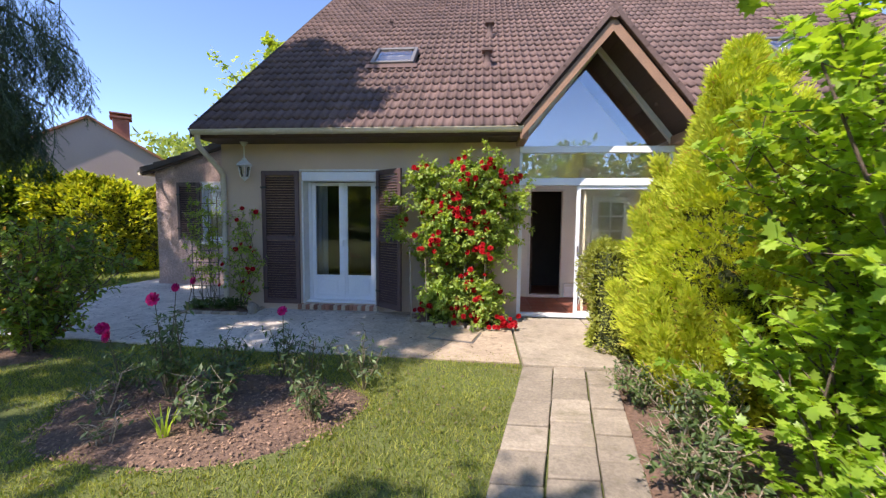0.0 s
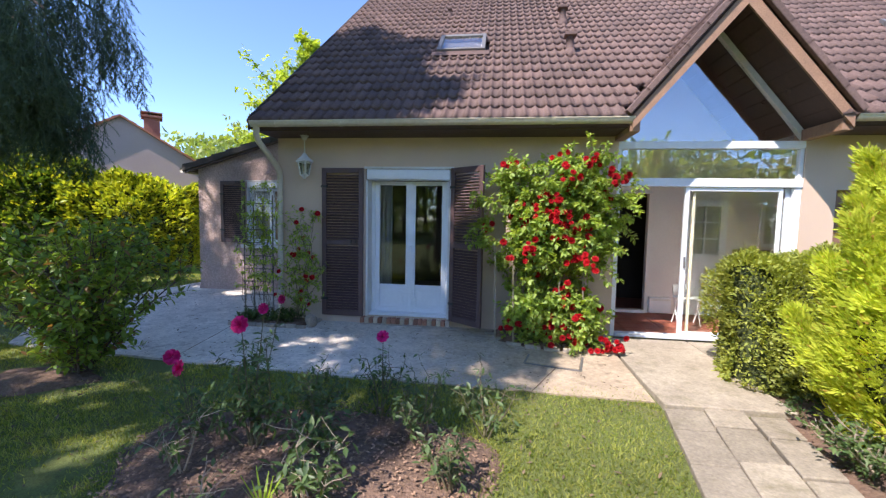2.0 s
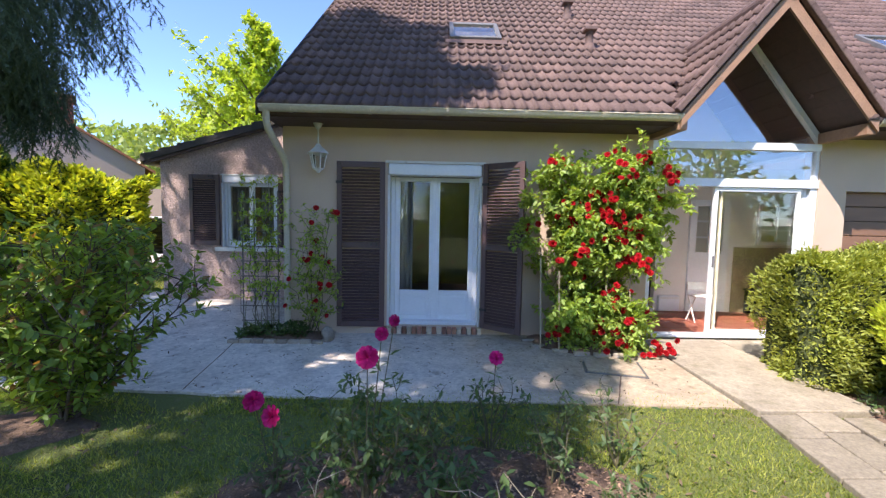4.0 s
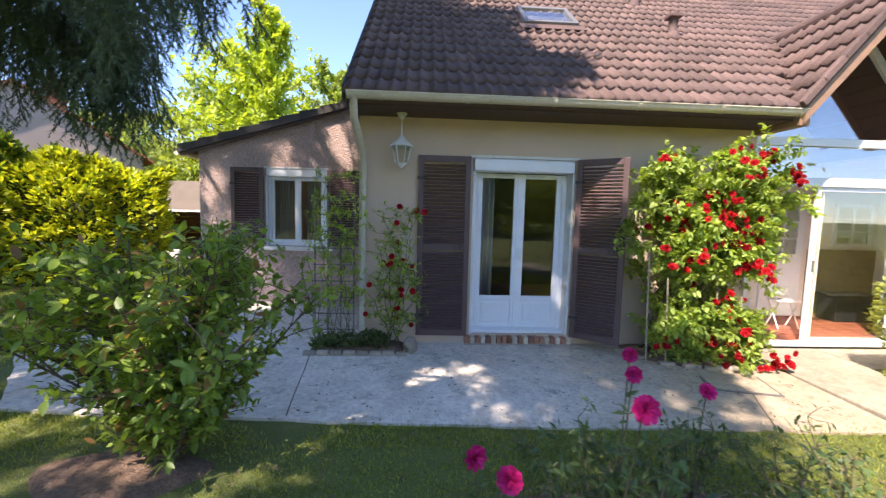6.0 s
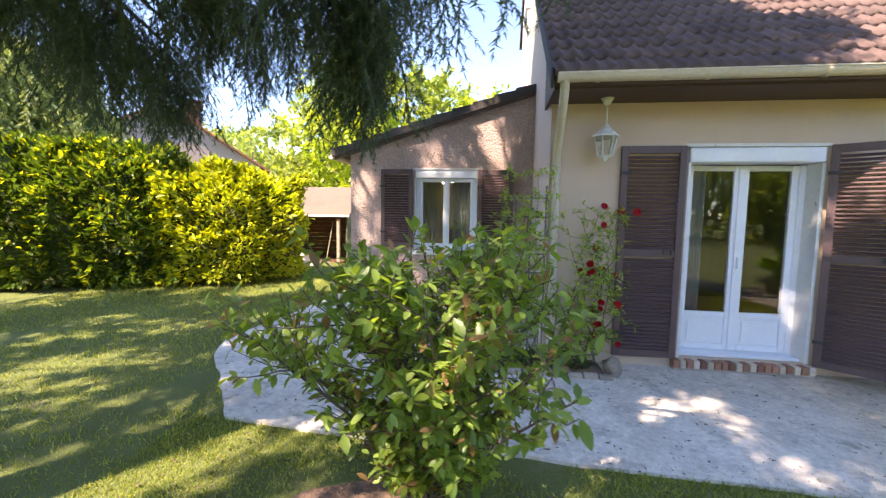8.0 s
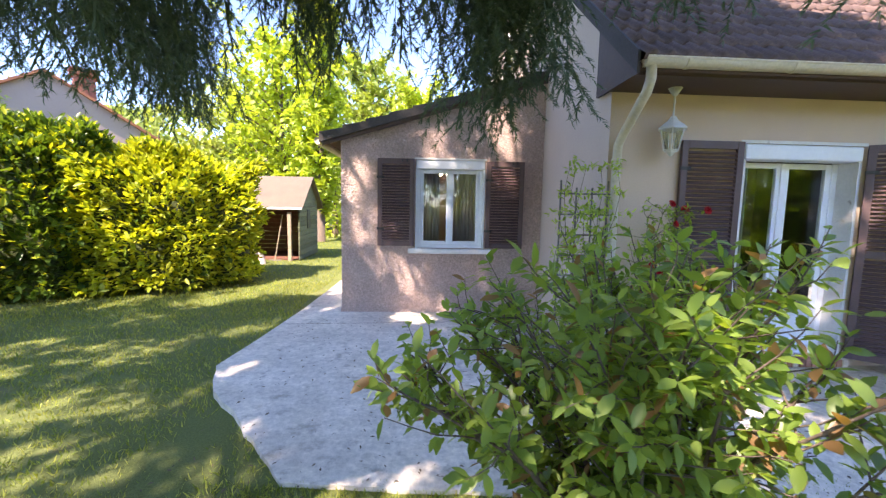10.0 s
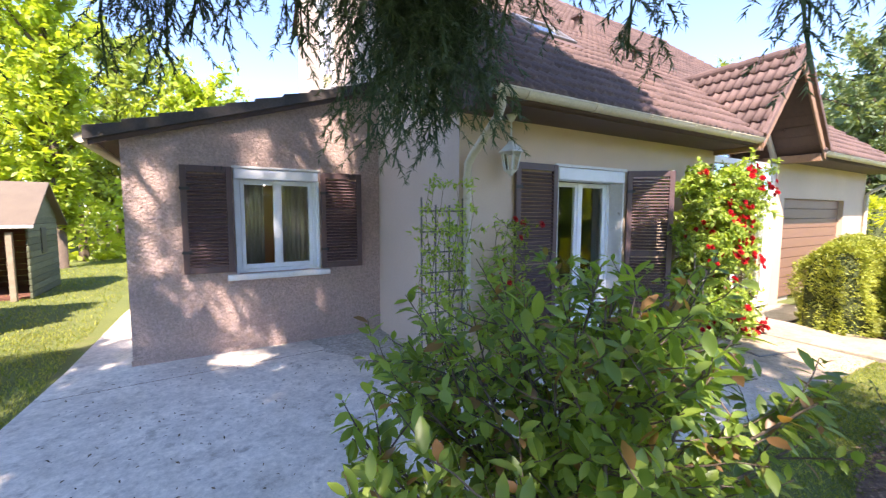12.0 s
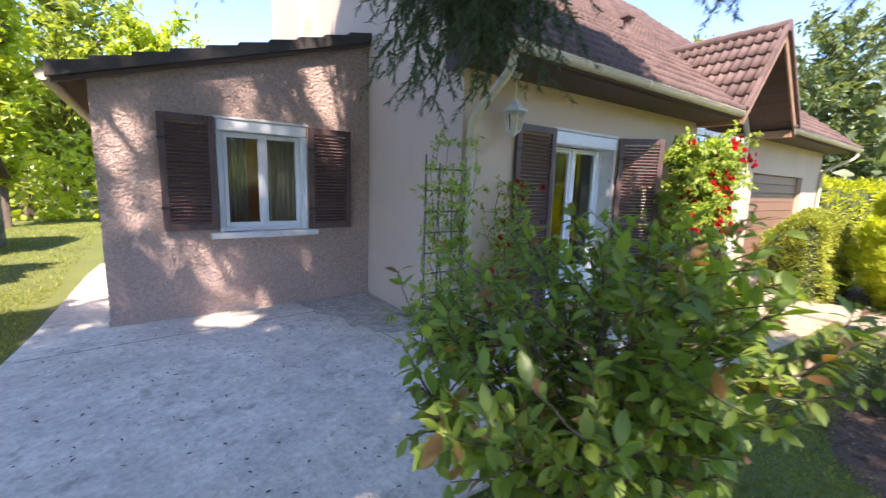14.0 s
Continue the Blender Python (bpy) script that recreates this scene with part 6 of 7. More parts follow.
# ---------------------------------------------------------------- roses on the house wall
def rose_climber():
    r = random.Random(61)
    ob = thing("climbing_rose", (2.75, -0.35, -0.02), "large climbing rose with many red flowers on the front wall", "rose")
    tips = []
    def reach(z):
        """How far the growth spreads to either side at this height."""
        if z < 0.65:
            return -0.50, 0.82
        if z < 1.0:
            return -0.66, 0.62
        if z < 1.25:
            return -0.95, 0.95
        if z < 2.05:
            return -1.02, 1.14
        return -0.78 + (z - 2.05) * 0.6, 0.98 - (z - 2.05) * 0.7
    for k in range(40):
        bm = bmesh.new()
        low = k % 4 == 0
        x = r.uniform(-0.45, 0.75) if low else r.uniform(-0.70, 0.60)
        h = r.uniform(0.45, 0.62) if low else r.uniform(1.7, 2.45)
        pts = [Vector((x, r.uniform(-0.1, 0.15), 0))]
        drift = r.uniform(-0.16, 0.16)
        for j in range(8):
            z = h * (j + 1) / 8
            x += r.uniform(-0.12, 0.12) + (drift if z > 0.8 else 0)
            a, b = reach(z)
            x = max(a + 0.08, min(b - 0.08, x))
            pts.append(Vector((x, r.uniform(-0.26, 0.20) - (0.14 if z > 1.1 or low else 0), z)))
        tube(bm, pts, 0.009, 5, 0.004, caps=False)
        for j in range(1, 9):
            z = pts[j].z
            bare = not low and z < 1.05
            for _ in range(1 if bare else 6):
                d = Vector((r.uniform(-1, 1), r.uniform(-1.3, 0.4), r.uniform(-0.5, 0.7)))
                tw = grow(pts[j], d, r.uniform(0.12, 0.38), 0.3, 3, -0.04, r)
                tw = [Vector((q.x, min(q.y, 0.30), max(0.05, q.z))) for q in tw]
                tube(bm, tw, 0.004, 4, 0.002, caps=False)
                tips.append((tw[-1], tw[-1] - tw[-2] + Vector((0, 0, 0.001))))
                tips.append((tw[1], tw[-1] - tw[0] + Vector((0, 0, 0.001))))
        part("cane", bm, M_CANE, ob, smooth=True)
    leaf_part("foliage", [sprigs(tips, 20, 0.18, 0.070, LEAF6W, 0.3, 0.6, 0.15)], M_LEAF_ROSE, ob)
    for x in (-0.72, -0.48, 0.10, 0.42):
        part("stake", tube(bmesh.new(), [(x, -0.33, 0), (x + r.uniform(-0.04, 0.04), -0.30, r.uniform(1.0, 1.35))], 0.010, 6), M_PALE_STEM, ob)
    front = [t[0] for t in tips if t[0].y < -0.15]
    for cl in range(92):
        q = r.choice(front)
        if cl < 4:
            q = Vector((r.uniform(0.25, 0.85), -0.46, r.uniform(0.03, 0.16)))
        elif q.z < 1.0 and r.random() < 0.45 or q.z > 2.25 and r.random() < 0.5:
            continue
        for _ in range(r.randint(3, 7)):
            spot = q + Vector((r.gauss(0, 0.075), r.uniform(-0.14, -0.02), r.gauss(0, 0.065)))
            spot.y = min(spot.y, -0.24)
            flower(red_rose, ob, (spot.x, spot.y, max(0.03, spot.z)), (r.uniform(-0.9, 0.8), -1, r.uniform(-0.3, 1.0)), r.uniform(0.055, 0.10))
    return ob


rose_climber()


def small_climber():
    r = random.Random(62)
    ob = thing("climbing_rose", (-1.05, -0.16, -0.05), "thin climbing rose with dark red flowers by the downpipe", "rose")
    tips = []
    for k in range(7):
        bm = bmesh.new()
        pts = [Vector((r.uniform(-0.1, 0.2), r.uniform(-0.06, 0.06), 0))]
        h = r.uniform(0.9, 1.75)
        x = pts[0].x
        for j in range(8):
            x = max(-0.30, min(0.36, x + r.uniform(-0.10, 0.10)))
            pts.append(Vector((x, r.uniform(-0.12, 0.08), h * (j + 1) / 8)))
        tube(bm, pts, 0.007, 5, 0.003, caps=False)
        for j in range(2, 9):
            for _ in range(4):
                tw = grow(pts[j], (r.uniform(-1, 1), r.uniform(-1, 0.3), r.uniform(-0.2, 0.8)), r.uniform(0.08, 0.26), 0.3, 3, 0, r)
                tube(bm, tw, 0.003, 4, 0.002, caps=False)
                tips.append((tw[-1], tw[-1] - tw[-2]))
        part("cane", bm, M_CANE, ob, smooth=True)
    leaf_part("foliage", [sprigs(tips, 7, 0.12, 0.06, LEAF6, 0.3, 0.5)], M_LEAF_ROSE, ob)
    for k in range(22):
        q = r.choice(tips)[0]
        flower(red_rose, ob, q + Vector((0, -0.04, 0)), (r.uniform(-0.6, 0.5), -1, r.uniform(0, 0.9)), r.uniform(0.06, 0.09))
    return ob


small_climber()

# trellis with a thin climber
trel = thing("trellis", (-1.95, -0.12, -0.05), "dark wooden garden trellis with thin climbing shoots", "trellis")
for k in range(4):
    part("upright", tube(bmesh.new(), [(k * 0.16, 0, 0), (k * 0.16, 0, 2.0 if k in (0, 3) else 1.93)], 0.009, 6), M_IRON, trel)
for k in range(9):
    part("crossbar", boxed(-0.02, -0.017, 0.22 + k * 0.205, 0.50, -0.010, 0.235 + k * 0.205), M_IRON, trel)
r_ = random.Random(63)
vine = thing("climbing_plant", (-1.75, -0.16, -0.05), "thin green climber twining up the trellis", "climber")
tips = []
for k in range(11):
    bm = bmesh.new()
    x = r_.uniform(-0.2, 0.25)
    pts = [Vector((x, 0, 0))]
    for j in range(9):
        x = max(-0.28, min(0.38, x + r_.uniform(-0.09, 0.09)))
        pts.append(Vector((x, r_.uniform(-0.06, 0.06), 2.12 * (j + 1) / 9 * (0.8 + 0.2 * (k % 2)))))
    tube(bm, pts, 0.005, 5, 0.002, caps=False)
    for j in range(3, 10):
        tw = grow(pts[j], (r_.uniform(-1, 1), r_.uniform(-0.8, 0.4), r_.uniform(-0.2, 0.8)), r_.uniform(0.06, 0.2), 0.3, 3, 0, r_)
        tips += [(tw[-1], tw[-1] - tw[-2]), (tw[1], tw[-1] - tw[0])]
    part("stem", bm, M_CANE, vine, smooth=True)
leaf_part("foliage", [sprigs(tips, 11, 0.12, 0.058, LEAF6, 0.3, 0.6)], M_LEAF_ROSE, vine)

# planting beds against the house
def bed(name, outline, label, top, chips):
    ob = thing(name, (0, 0, 0), label, "flower bed", kind="structure")
    bm = bmesh.new()
    cx, cy = sum(p[0] for p in outline) / len(outline), sum(p[1] for p in outline) / len(outline)
    rim = [bm.verts.new((x, y, top - 0.05)) for x, y in outline]
    inner = [bm.verts.new((cx + (x - cx) * 0.8, cy + (y - cy) * 0.8, top + 0.02)) for x, y in outline]
    c = bm.verts.new((cx, cy, top + 0.035))
    for i in range(len(outline)):
        j = (i + 1) % len(outline)
        bm.faces.new((rim[i], rim[j], inner[j], inner[i]))
        bm.faces.new((inner[i], inner[j], c))
    part("soil", bm, M_SOIL, ob, smooth=True)
    return ob


b1 = bed("flower_bed", [(-1.98, -0.43), (-0.80, -0.45), (-0.78, -0.02), (-1.98, -0.02)], "small soil bed with a stone edge at the house corner", 0.0, 0)
for k in range(8):
    part("edging_stone", boxed(-2.0 + k * 0.155, -0.50, -0.09, -1.86 + k * 0.155, -0.43, 0.015 + r_.uniform(-0.01, 0.01), 0.010), M_STONE, b1)
for k in range(3):
    part("edging_stone", boxed(-0.78, -0.42 + k * 0.14, -0.09, -0.71, -0.29 + k * 0.14, 0.02 + r_.uniform(-0.01, 0.01), 0.010), M_STONE, b1)
big = thing("boulder", (-0.74, -0.33, -0.02), "rough pale stone at the bed's corner", "stone")
bm = bmesh.new()
bmesh.ops.create_icosphere(bm, subdivisions=3, radius=0.09)
for v in bm.verts:
    v.co *= 1 + 0.25 * noise.noise(v.co * 14)
    v.co.z = v.co.z * 1.2 + 0.07
part("stone_body", bm, M_STONE, big, smooth=True)
b2 = bed("flower_bed", [(1.92, -0.12), (2.05, -0.55), (2.5, -0.80), (3.0, -0.84), (3.5, -0.78), (3.54, -0.02), (1.95, -0.02)], "low soil bed with a stone edge under the climbing rose", 0.0, 0)
pts_ = [(1.98, -0.25), (2.06, -0.50), (2.28, -0.68), (2.52, -0.79), (2.76, -0.83), (3.0, -0.85), (3.25, -0.83), (3.48, -0.79)]
for x, y in pts_:
    part("edging_stone", boxed(x - 0.10, y - 0.035, -0.1, x + 0.10, y + 0.03, 0.0 + r_.uniform(-0.012, 0.008), 0.010, m=None), M_STONE, b2)
# low weeds in the corner bed
wd = thing("weeds", (-1.5, -0.25, 0.0), "low green weeds in the corner bed", "weeds", kind="stuff")
tips = [(Vector((r_.uniform(-0.42, 0.5), r_.uniform(-0.15, 0.18), r_.uniform(0.01, 0.14))), Vector((r_.uniform(-0.5, 0.5), r_.uniform(-0.5, 0.5), 1))) for _ in range(170)]
leaf_part("foliage", [sprigs(tips, 5, 0.05, 0.075, LEAF2, 0.7, 0.4)], M_LEAF_BUSH, wd)

# ---------------------------------------------------------------- rose bed in the lawn
OUT = [(0.72 + math.cos(a) * 1.45 * (1 + 0.12 * math.sin(3 * a)), -3.62 + math.sin(a) * 1.02 * (1 + 0.1 * math.cos(2 * a))) for a in np.linspace(0, 2 * math.pi, 28, endpoint=False)]
rose_bed = bed("flower_bed", OUT, "round mulched rose bed in the lawn", G + 0.03, 0)


def in_bed(x, y, f=1.0):
    return ((x - 0.72) / (1.45 * f)) ** 2 + ((y + 3.62) / (1.02 * f)) ** 2 < 1


def rose_plant(loc, h, n, seed, flowers, leaves=6, leaf=0.055, bare=0.35, label="low rose bush with thin stems in the mulch bed"):
    r = random.Random(seed)
    ob = thing("rose_bush", loc, label, "rose bush", "roses in the lawn bed")
    tips = []
    for k in range(n):
        bm = bmesh.new()
        a = 6.28 * (k + r.random()) / n
        d = Vector((math.cos(a) * r.uniform(0.15, 0.7), math.sin(a) * r.uniform(0.15, 0.7), 1))
        pts = grow((r.uniform(-0.03, 0.03), r.uniform(-0.03, 0.03), -0.02), d, h * r.uniform(0.6, 1.05), 0.16, 6, 0.03, r)
        tube(bm, pts, 0.008, 6, 0.003, caps=False)
        for j in range(2, 7):
            if j / 6 < bare:
                continue
            for _ in range(2):
                tw = grow(pts[j], (r.uniform(-1, 1), r.uniform(-1, 1), r.uniform(0, 0.8)), r.uniform(0.06, 0.2), 0.3, 3, 0, r)
                tube(bm, tw, 0.003, 4, 0.0015, caps=False)
                tips += [(tw[-1], tw[-1] - tw[-2]), (tw[1], tw[-1] - tw[0])][:1 + (j % 2)]
        part("stem", bm, M_CANE if bare < 0.5 else M_PALE_STEM, ob, smooth=True)
    leaf_part("foliage", [sprigs(tips, max(2, leaves - 3), 0.08, leaf, LEAF2, 0.3, 0.5, 0.2)], M_LEAF_BUSH, ob)
    for (x, y, z, s) in flowers:
        top_ = Vector((x - loc[0], y - loc[1], z - loc[2]))
        bend = Vector((top_.x * 0.5, top_.y * 0.5, top_.z * 0.55))
        part("flower_stem", tube(bmesh.new(), [(0, 0, 0), bend, top_], 0.005, 6, 0.003), M_CANE, ob, smooth=True)
        flower(pink_rose, ob, top_ + Vector((0, 0, -0.02)), (r.uniform(-0.5, 0.5), -0.9, r.uniform(0.2, 0.8)), s * 1.2)
        leaf_part("foliage", [sprigs([(top_ * 0.8, Vector((0, 0, 1))), (top_ * 0.65, Vector((0, 0, 1)))], 4, 0.05, leaf, LEAF2)], M_LEAF_BUSH, ob)
    return ob


rose_plant((0.28, -3.50, G), 0.80, 8, 71, [(0.31, -3.65, 0.91, 0.105), (0.42, -3.30, 1.02, 0.065), (0.36, -3.45, 0.98, 0.07)], 11, 0.06)
rose_plant((-0.30, -3.35, G), 0.45, 5, 72, [(-0.37, -3.46, 0.585, 0.10), (-0.22, -3.56, 0.545, 0.105)], 5, bare=0.45)
rose_plant((1.08, -2.90, G), 0.62, 6, 73, [(1.10, -2.95, 0.67, 0.09)], 6)
rose_plant((0.03, -3.85, G), 0.42, 4, 74, [], 6, 0.06, 0.55, "old rose stump with pale bare stems")
rose_plant((0.95, -3.95, G), 0.50, 5, 75, [], 7, 0.07, 0.5, "old rose stump with pale bare stems")
rose_plant((0.55, -3.05, G), 0.55, 7, 76, [], 7)
rose_plant((1.45, -3.25, G), 0.62, 7, 77, [], 6)
rose_plant((1.75, -3.75, G), 0.50, 6, 78, [], 6)
rose_plant((0.75, -3.45, G), 0.50, 6, 79, [], 7, 0.065)
rose_plant((0.38, -4.25, G), 0.30, 4, 80, [], 4, 0.05, 0.6, "old rose stump with pale bare stems")
rose_plant((1.95, -3.05, G), 0.62, 6, 81, [], 5)
# iris clump
iris = thing("iris_clump", (0.73, -4.11, G), "clump of pale green sword leaves in the mulch", "plant")
for k in range(9):
    a = k * 2.4
    bm = bmesh.new()
    pts = [Vector((0.02 * math.cos(a), 0.02 * math.sin(a), 0)), Vector((0.05 * math.cos(a), 0.05 * math.sin(a), 0.14)), Vector((0.12 * math.cos(a), 0.12 * math.sin(a), 0.22 + 0.05 * (k % 3)))]
    sd = Vector((-math.sin(a), math.cos(a), 0)) * 0.014
    q = [(bm.verts.new(p - sd * (1 - i * 0.42)), bm.verts.new(p + sd * (1 - i * 0.42))) for i, p in enumerate(pts)]
    for (p0, p1), (p2, p3) in zip(q, q[1:]):
        bm.faces.new((p0, p1, p3, p2))
    part("sword_leaf", bm, M_LEAF_MAPLE, iris)

# mulch chips and twigs
cv = np.array([(-0.5, -0.2, 0), (0.5, -0.25, 0.05), (0.45, 0.25, 0), (-0.4, 0.2, 0.08), (0, 0, 0.14)])
cf = np.array([(0, 1, 4), (1, 2, 4), (2, 3, 4), (3, 0, 4)])
n = 6000
xy = np.stack([pr.uniform(-0.9, 2.35, n), pr.uniform(-4.75, -2.5, n)], 1)
keep = np.array([in_bed(x, y, 0.92) for x, y in xy])
xy = xy[keep]
zz = np.array([G + 0.05 + 0.03 * max(0, 1 - ((x - 0.72) / 1.45) ** 2 - ((y + 3.62) / 1.02) ** 2) for x, y in xy])
loc = np.stack([xy[:, 0], xy[:, 1], zz], 1)
d = np.stack([pr.normal(size=len(xy)), pr.normal(size=len(xy)), pr.normal(size=len(xy)) * 0.25], 1)
ch = thing("mulch_chips", (0, 0, 0), "loose bark chips over the rose bed", "mulch", kind="stuff")
leaf_part("chips", [scatter((cv, cf), loc, aims(d, pr.uniform(-0.5, 0.5, len(d))), pr.uniform(0.010, 0.034, len(d)))], M_CHIP, ch, kind="stuff")
# fallen leaves on the patio and lawn
n = 1800
xy = np.stack([pr.uniform(-5.0, 3.4, n), pr.uniform(-2.0, 1.9, n)], 1)
xy = xy[[not (y > -0.1 and x > -1.6) for x, y in xy]]
loc = np.stack([xy[:, 0], xy[:, 1], np.array([patio_z(y) + 0.006 for y in xy[:, 1]])], 1)
d = np.stack([pr.normal(size=len(xy)), pr.normal(size=len(xy)), pr.normal(size=len(xy)) * 0.15], 1)
fl = thing("fallen_leaves", (0, 0, 0), "scattered dry leaves on the concrete patio", "leaves", kind="stuff")
leaf_part("leaves", [scatter(LEAF2, loc, aims(d, pr.uniform(-0.4, 0.4, len(d))), pr.uniform(0.010, 0.042, len(d)))], M_DEADLEAF, fl, kind="stuff")

n = 900
xy = np.stack([pr.uniform(-4.2, 3.3, n), pr.uniform(-4.9, -2.15, n)], 1)
loc = np.stack([xy[:, 0], xy[:, 1], np.full(n, G + 0.03)], 1)
d = np.stack([pr.normal(size=n), pr.normal(size=n), pr.normal(size=n) * 0.3], 1)
leaf_part("leaves", [scatter(LEAF2, loc, aims(d, pr.uniform(-0.5, 0.5, n)), pr.uniform(0.02, 0.055, n))], M_DEADLEAF, fl, kind="stuff")

# mulch strip with low plants beside the path
strip = bed("flower_bed", [(4.75, -1.75), (7.5, -1.8), (7.4, -5.8), (4.4, -6.2), (4.05, -4.6), (4.35, -3.2), (4.6, -2.3)], "mulched shrub border along the garden path", G + 0.05, 0)

bed("flower_bed", [(-2.6 + math.cos(a) * 0.6 * (1 + 0.2 * math.sin(3 * a)), -2.62 + math.sin(a) * 0.40 * (1 + 0.15 * math.cos(4 * a))) for a in np.linspace(0, 6.283, 22, endpoint=False)], "bare trodden soil round the photinia", G + 0.012, 0)
ws = thing("weeds", (4.55, -3.2, G + 0.05), "low weeds and creeping plants in the shrub border", "weeds", kind="stuff")
tips = [(Vector((r_.uniform(-0.1, 0.5) + 0.16 * y_, y_, r_.uniform(0.0, 0.10))), Vector((r_.uniform(-0.5, 0.5), r_.uniform(-0.5, 0.5), 1))) for y_ in [r_.uniform(-2.2, 1.2) for _ in range(260)]]
leaf_part("foliage", [sprigs(tips, 5, 0.05, 0.05, LEAF2, 0.7, 0.5)], M_LEAF_BUSH, ws, kind="stuff")

# ---------------------------------------------------------------- lawn
def lawn(n, x0, x1, y0, y1, size, seed):
    r = np.random.RandomState(seed)
    xy = np.stack([r.uniform(x0, x1, n), r.uniform(y0, y1, n)], 1)
    ok = []
    for x, y in xy:
        left = -5.35 if y > 0.2 else (-5.44 + 0.72 * max(0, -y) if y > -1.72 else 99)
        on_patio = y > -2.06 and (x > left and x < 3.6 and y > (-1.72 - 0.05 * (x + 4.2)) )
        px = 3.58 + 0.2 * (y + 2.26)
        on_path = y < -2.2 and px - 0.01 < x < px + 1.0 and x < 5
        border = x > px + 0.95 and x < 7.5 and y < -0.1 and y > -6
        slab_ = 3.55 < x < 4.75 and -2.3 < y
        inb = in_bed(x, y, 0.86 + 0.3 * noise.noise(Vector((x * 2.2, y * 2.2, 9))) + r.uniform(-0.12, 0.08))
        bare = noise.noise(Vector((x * 0.9, y * 0.9, 5))) > 0.33 + r.uniform(0, 0.25)
        soil_ = ((x + 2.6) / 0.95) ** 2 + ((y + 2.62) / 0.62) ** 2 < r.uniform(0.25, 1.1)
        house = (x > -1.5 and y > -0.1) or (x > -5.0 and y > 2 and x < 0)
        ok.append(not (on_patio or on_path or border or slab_ or inb or bare or soil_ or house))
    xy = xy[np.array(ok)]
    n = len(xy)
    z = np.array([G + (0.035 * noise.noise(Vector((x * 0.35, y * 0.35, 3))) if y < -2.3 else 0) for x, y in xy]) - 0.006
    blade = (np.array([(-0.09, 0, 0), (0.09, 0, 0), (0.05, 0.6, 0.05), (0, 1, 0.22)]), np.array([(0, 1, 2), (0, 2, 3)]))
    d = np.stack([r.normal(size=n) * 0.55, r.normal(size=n) * 0.55, np.ones(n)], 1)
    return scatter(blade, np.stack([xy[:, 0], xy[:, 1], z], 1), aims(d), size * r.uniform(0.5, 1.2, n))


gr = thing("lawn_grass", (0, 0, 0), "short mown lawn grass", "grass", kind="stuff")
leaf_part("blades", [lawn(150000, -4.5, 3.8, -6.2, -1.7, 0.045, 1), lawn(50000, -10.5, -4.0, -5, 5, 0.055, 2), lawn(22000, -11, -4.6, 2, 16, 0.075, 3)], M_BLADE, gr, kind="stuff")


# ---------------------------------------------------------------- trees
def tree(name, loc, height, crown_r, label, leaf_mat, n_leaf, leaf_size, seed, crown_from=0.25, slim=False):
    r = random.Random(seed)
    ob = thing(name, loc, label, "tree")
    tr0 = max(0.10, height * 0.018)
    part("trunk", tube(bmesh.new(), [(0, 0, -0.1), (0.05, 0.03, height * 0.3), (0, 0.05, height * 0.6), (0.03, 0, height * 0.93)], tr0, 10, 0.02), M_BARK, ob, smooth=True)
    tips = []
    n_l = 34
    for k in range(n_l):
        t = crown_from + (0.97 - crown_from) * (k + r.random() * 0.6) / n_l
        a = k * 2.399
        shape = math.sin(math.pi * min(1, ((t - crown_from) / (1 - crown_from)) * 0.85 + 0.12)) ** (0.6 if not slim else 0.8)
        ln = crown_r * shape * r.uniform(0.65, 1.1)
        d = (math.cos(a), math.sin(a), 0.9 if slim else 0.45)
        pts = grow((0, 0, height * t), d, ln * 1.1, 0.15, 5, 0.04, r)
        part("limb", tube(bmesh.new(), pts, tr0 * 0.35, 5, 0.012), M_BARK, ob, smooth=True)
        for j in range(1, 6):
            for _ in range(4):
                q = grow(pts[j], (r.uniform(-1, 1), r.uniform(-1, 1), r.uniform(-0.5, 1)), ln * 0.28 + 0.25, 0.4, 3, 0, r)
                tips += [(q[-1], q[-1] - q[-2]), (q[1], q[-1] - q[0])]
    per = max(1, int(n_leaf / len(tips)))
    leaf_part("crown", [sprigs(tips, per, 0.4 + 0.05 * crown_r, leaf_size, LEAF1, 0.3, 0.9)], leaf_mat, ob)
    return ob


tree("poplar_tree", (-7.9, 15.0, G), 11.2, 1.75, "slender young tree with bright yellow-green leaves", M_LEAF_POPLAR, 9500, 0.26, 91, 0.12, True)
tree("garden_tree", (-11.5, 21.0, G), 11.0, 4.2, "broad leafy tree behind the shed", M_LEAF_POPLAR, 9000, 0.32, 92, 0.10)
tree("garden_tree", (-3.2, 24.0, G), 9.0, 3.6, "leafy tree behind the annex", M_LEAF_POPLAR, 7000, 0.32, 93, 0.10)
tree("garden_tree", (-7.5, 27.0, G), 12.0, 4.5, "tall leafy tree at the end of the garden", M_LEAF_WOOD, 7000, 0.40, 94, 0.08)
tree("garden_tree", (-16.0, 27.0, G), 9.5, 4.5, "broad leafy tree at the end of the garden", M_LEAF_WOOD, 6500, 0.40, 95, 0.06)
tree("garden_tree", (17.5, 7.0, G), 8.0, 3.2, "leafy tree past the garage", M_LEAF_WOOD, 11000, 0.20, 96, 0.15)
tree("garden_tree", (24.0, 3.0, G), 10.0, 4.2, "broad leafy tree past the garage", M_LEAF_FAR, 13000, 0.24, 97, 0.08)

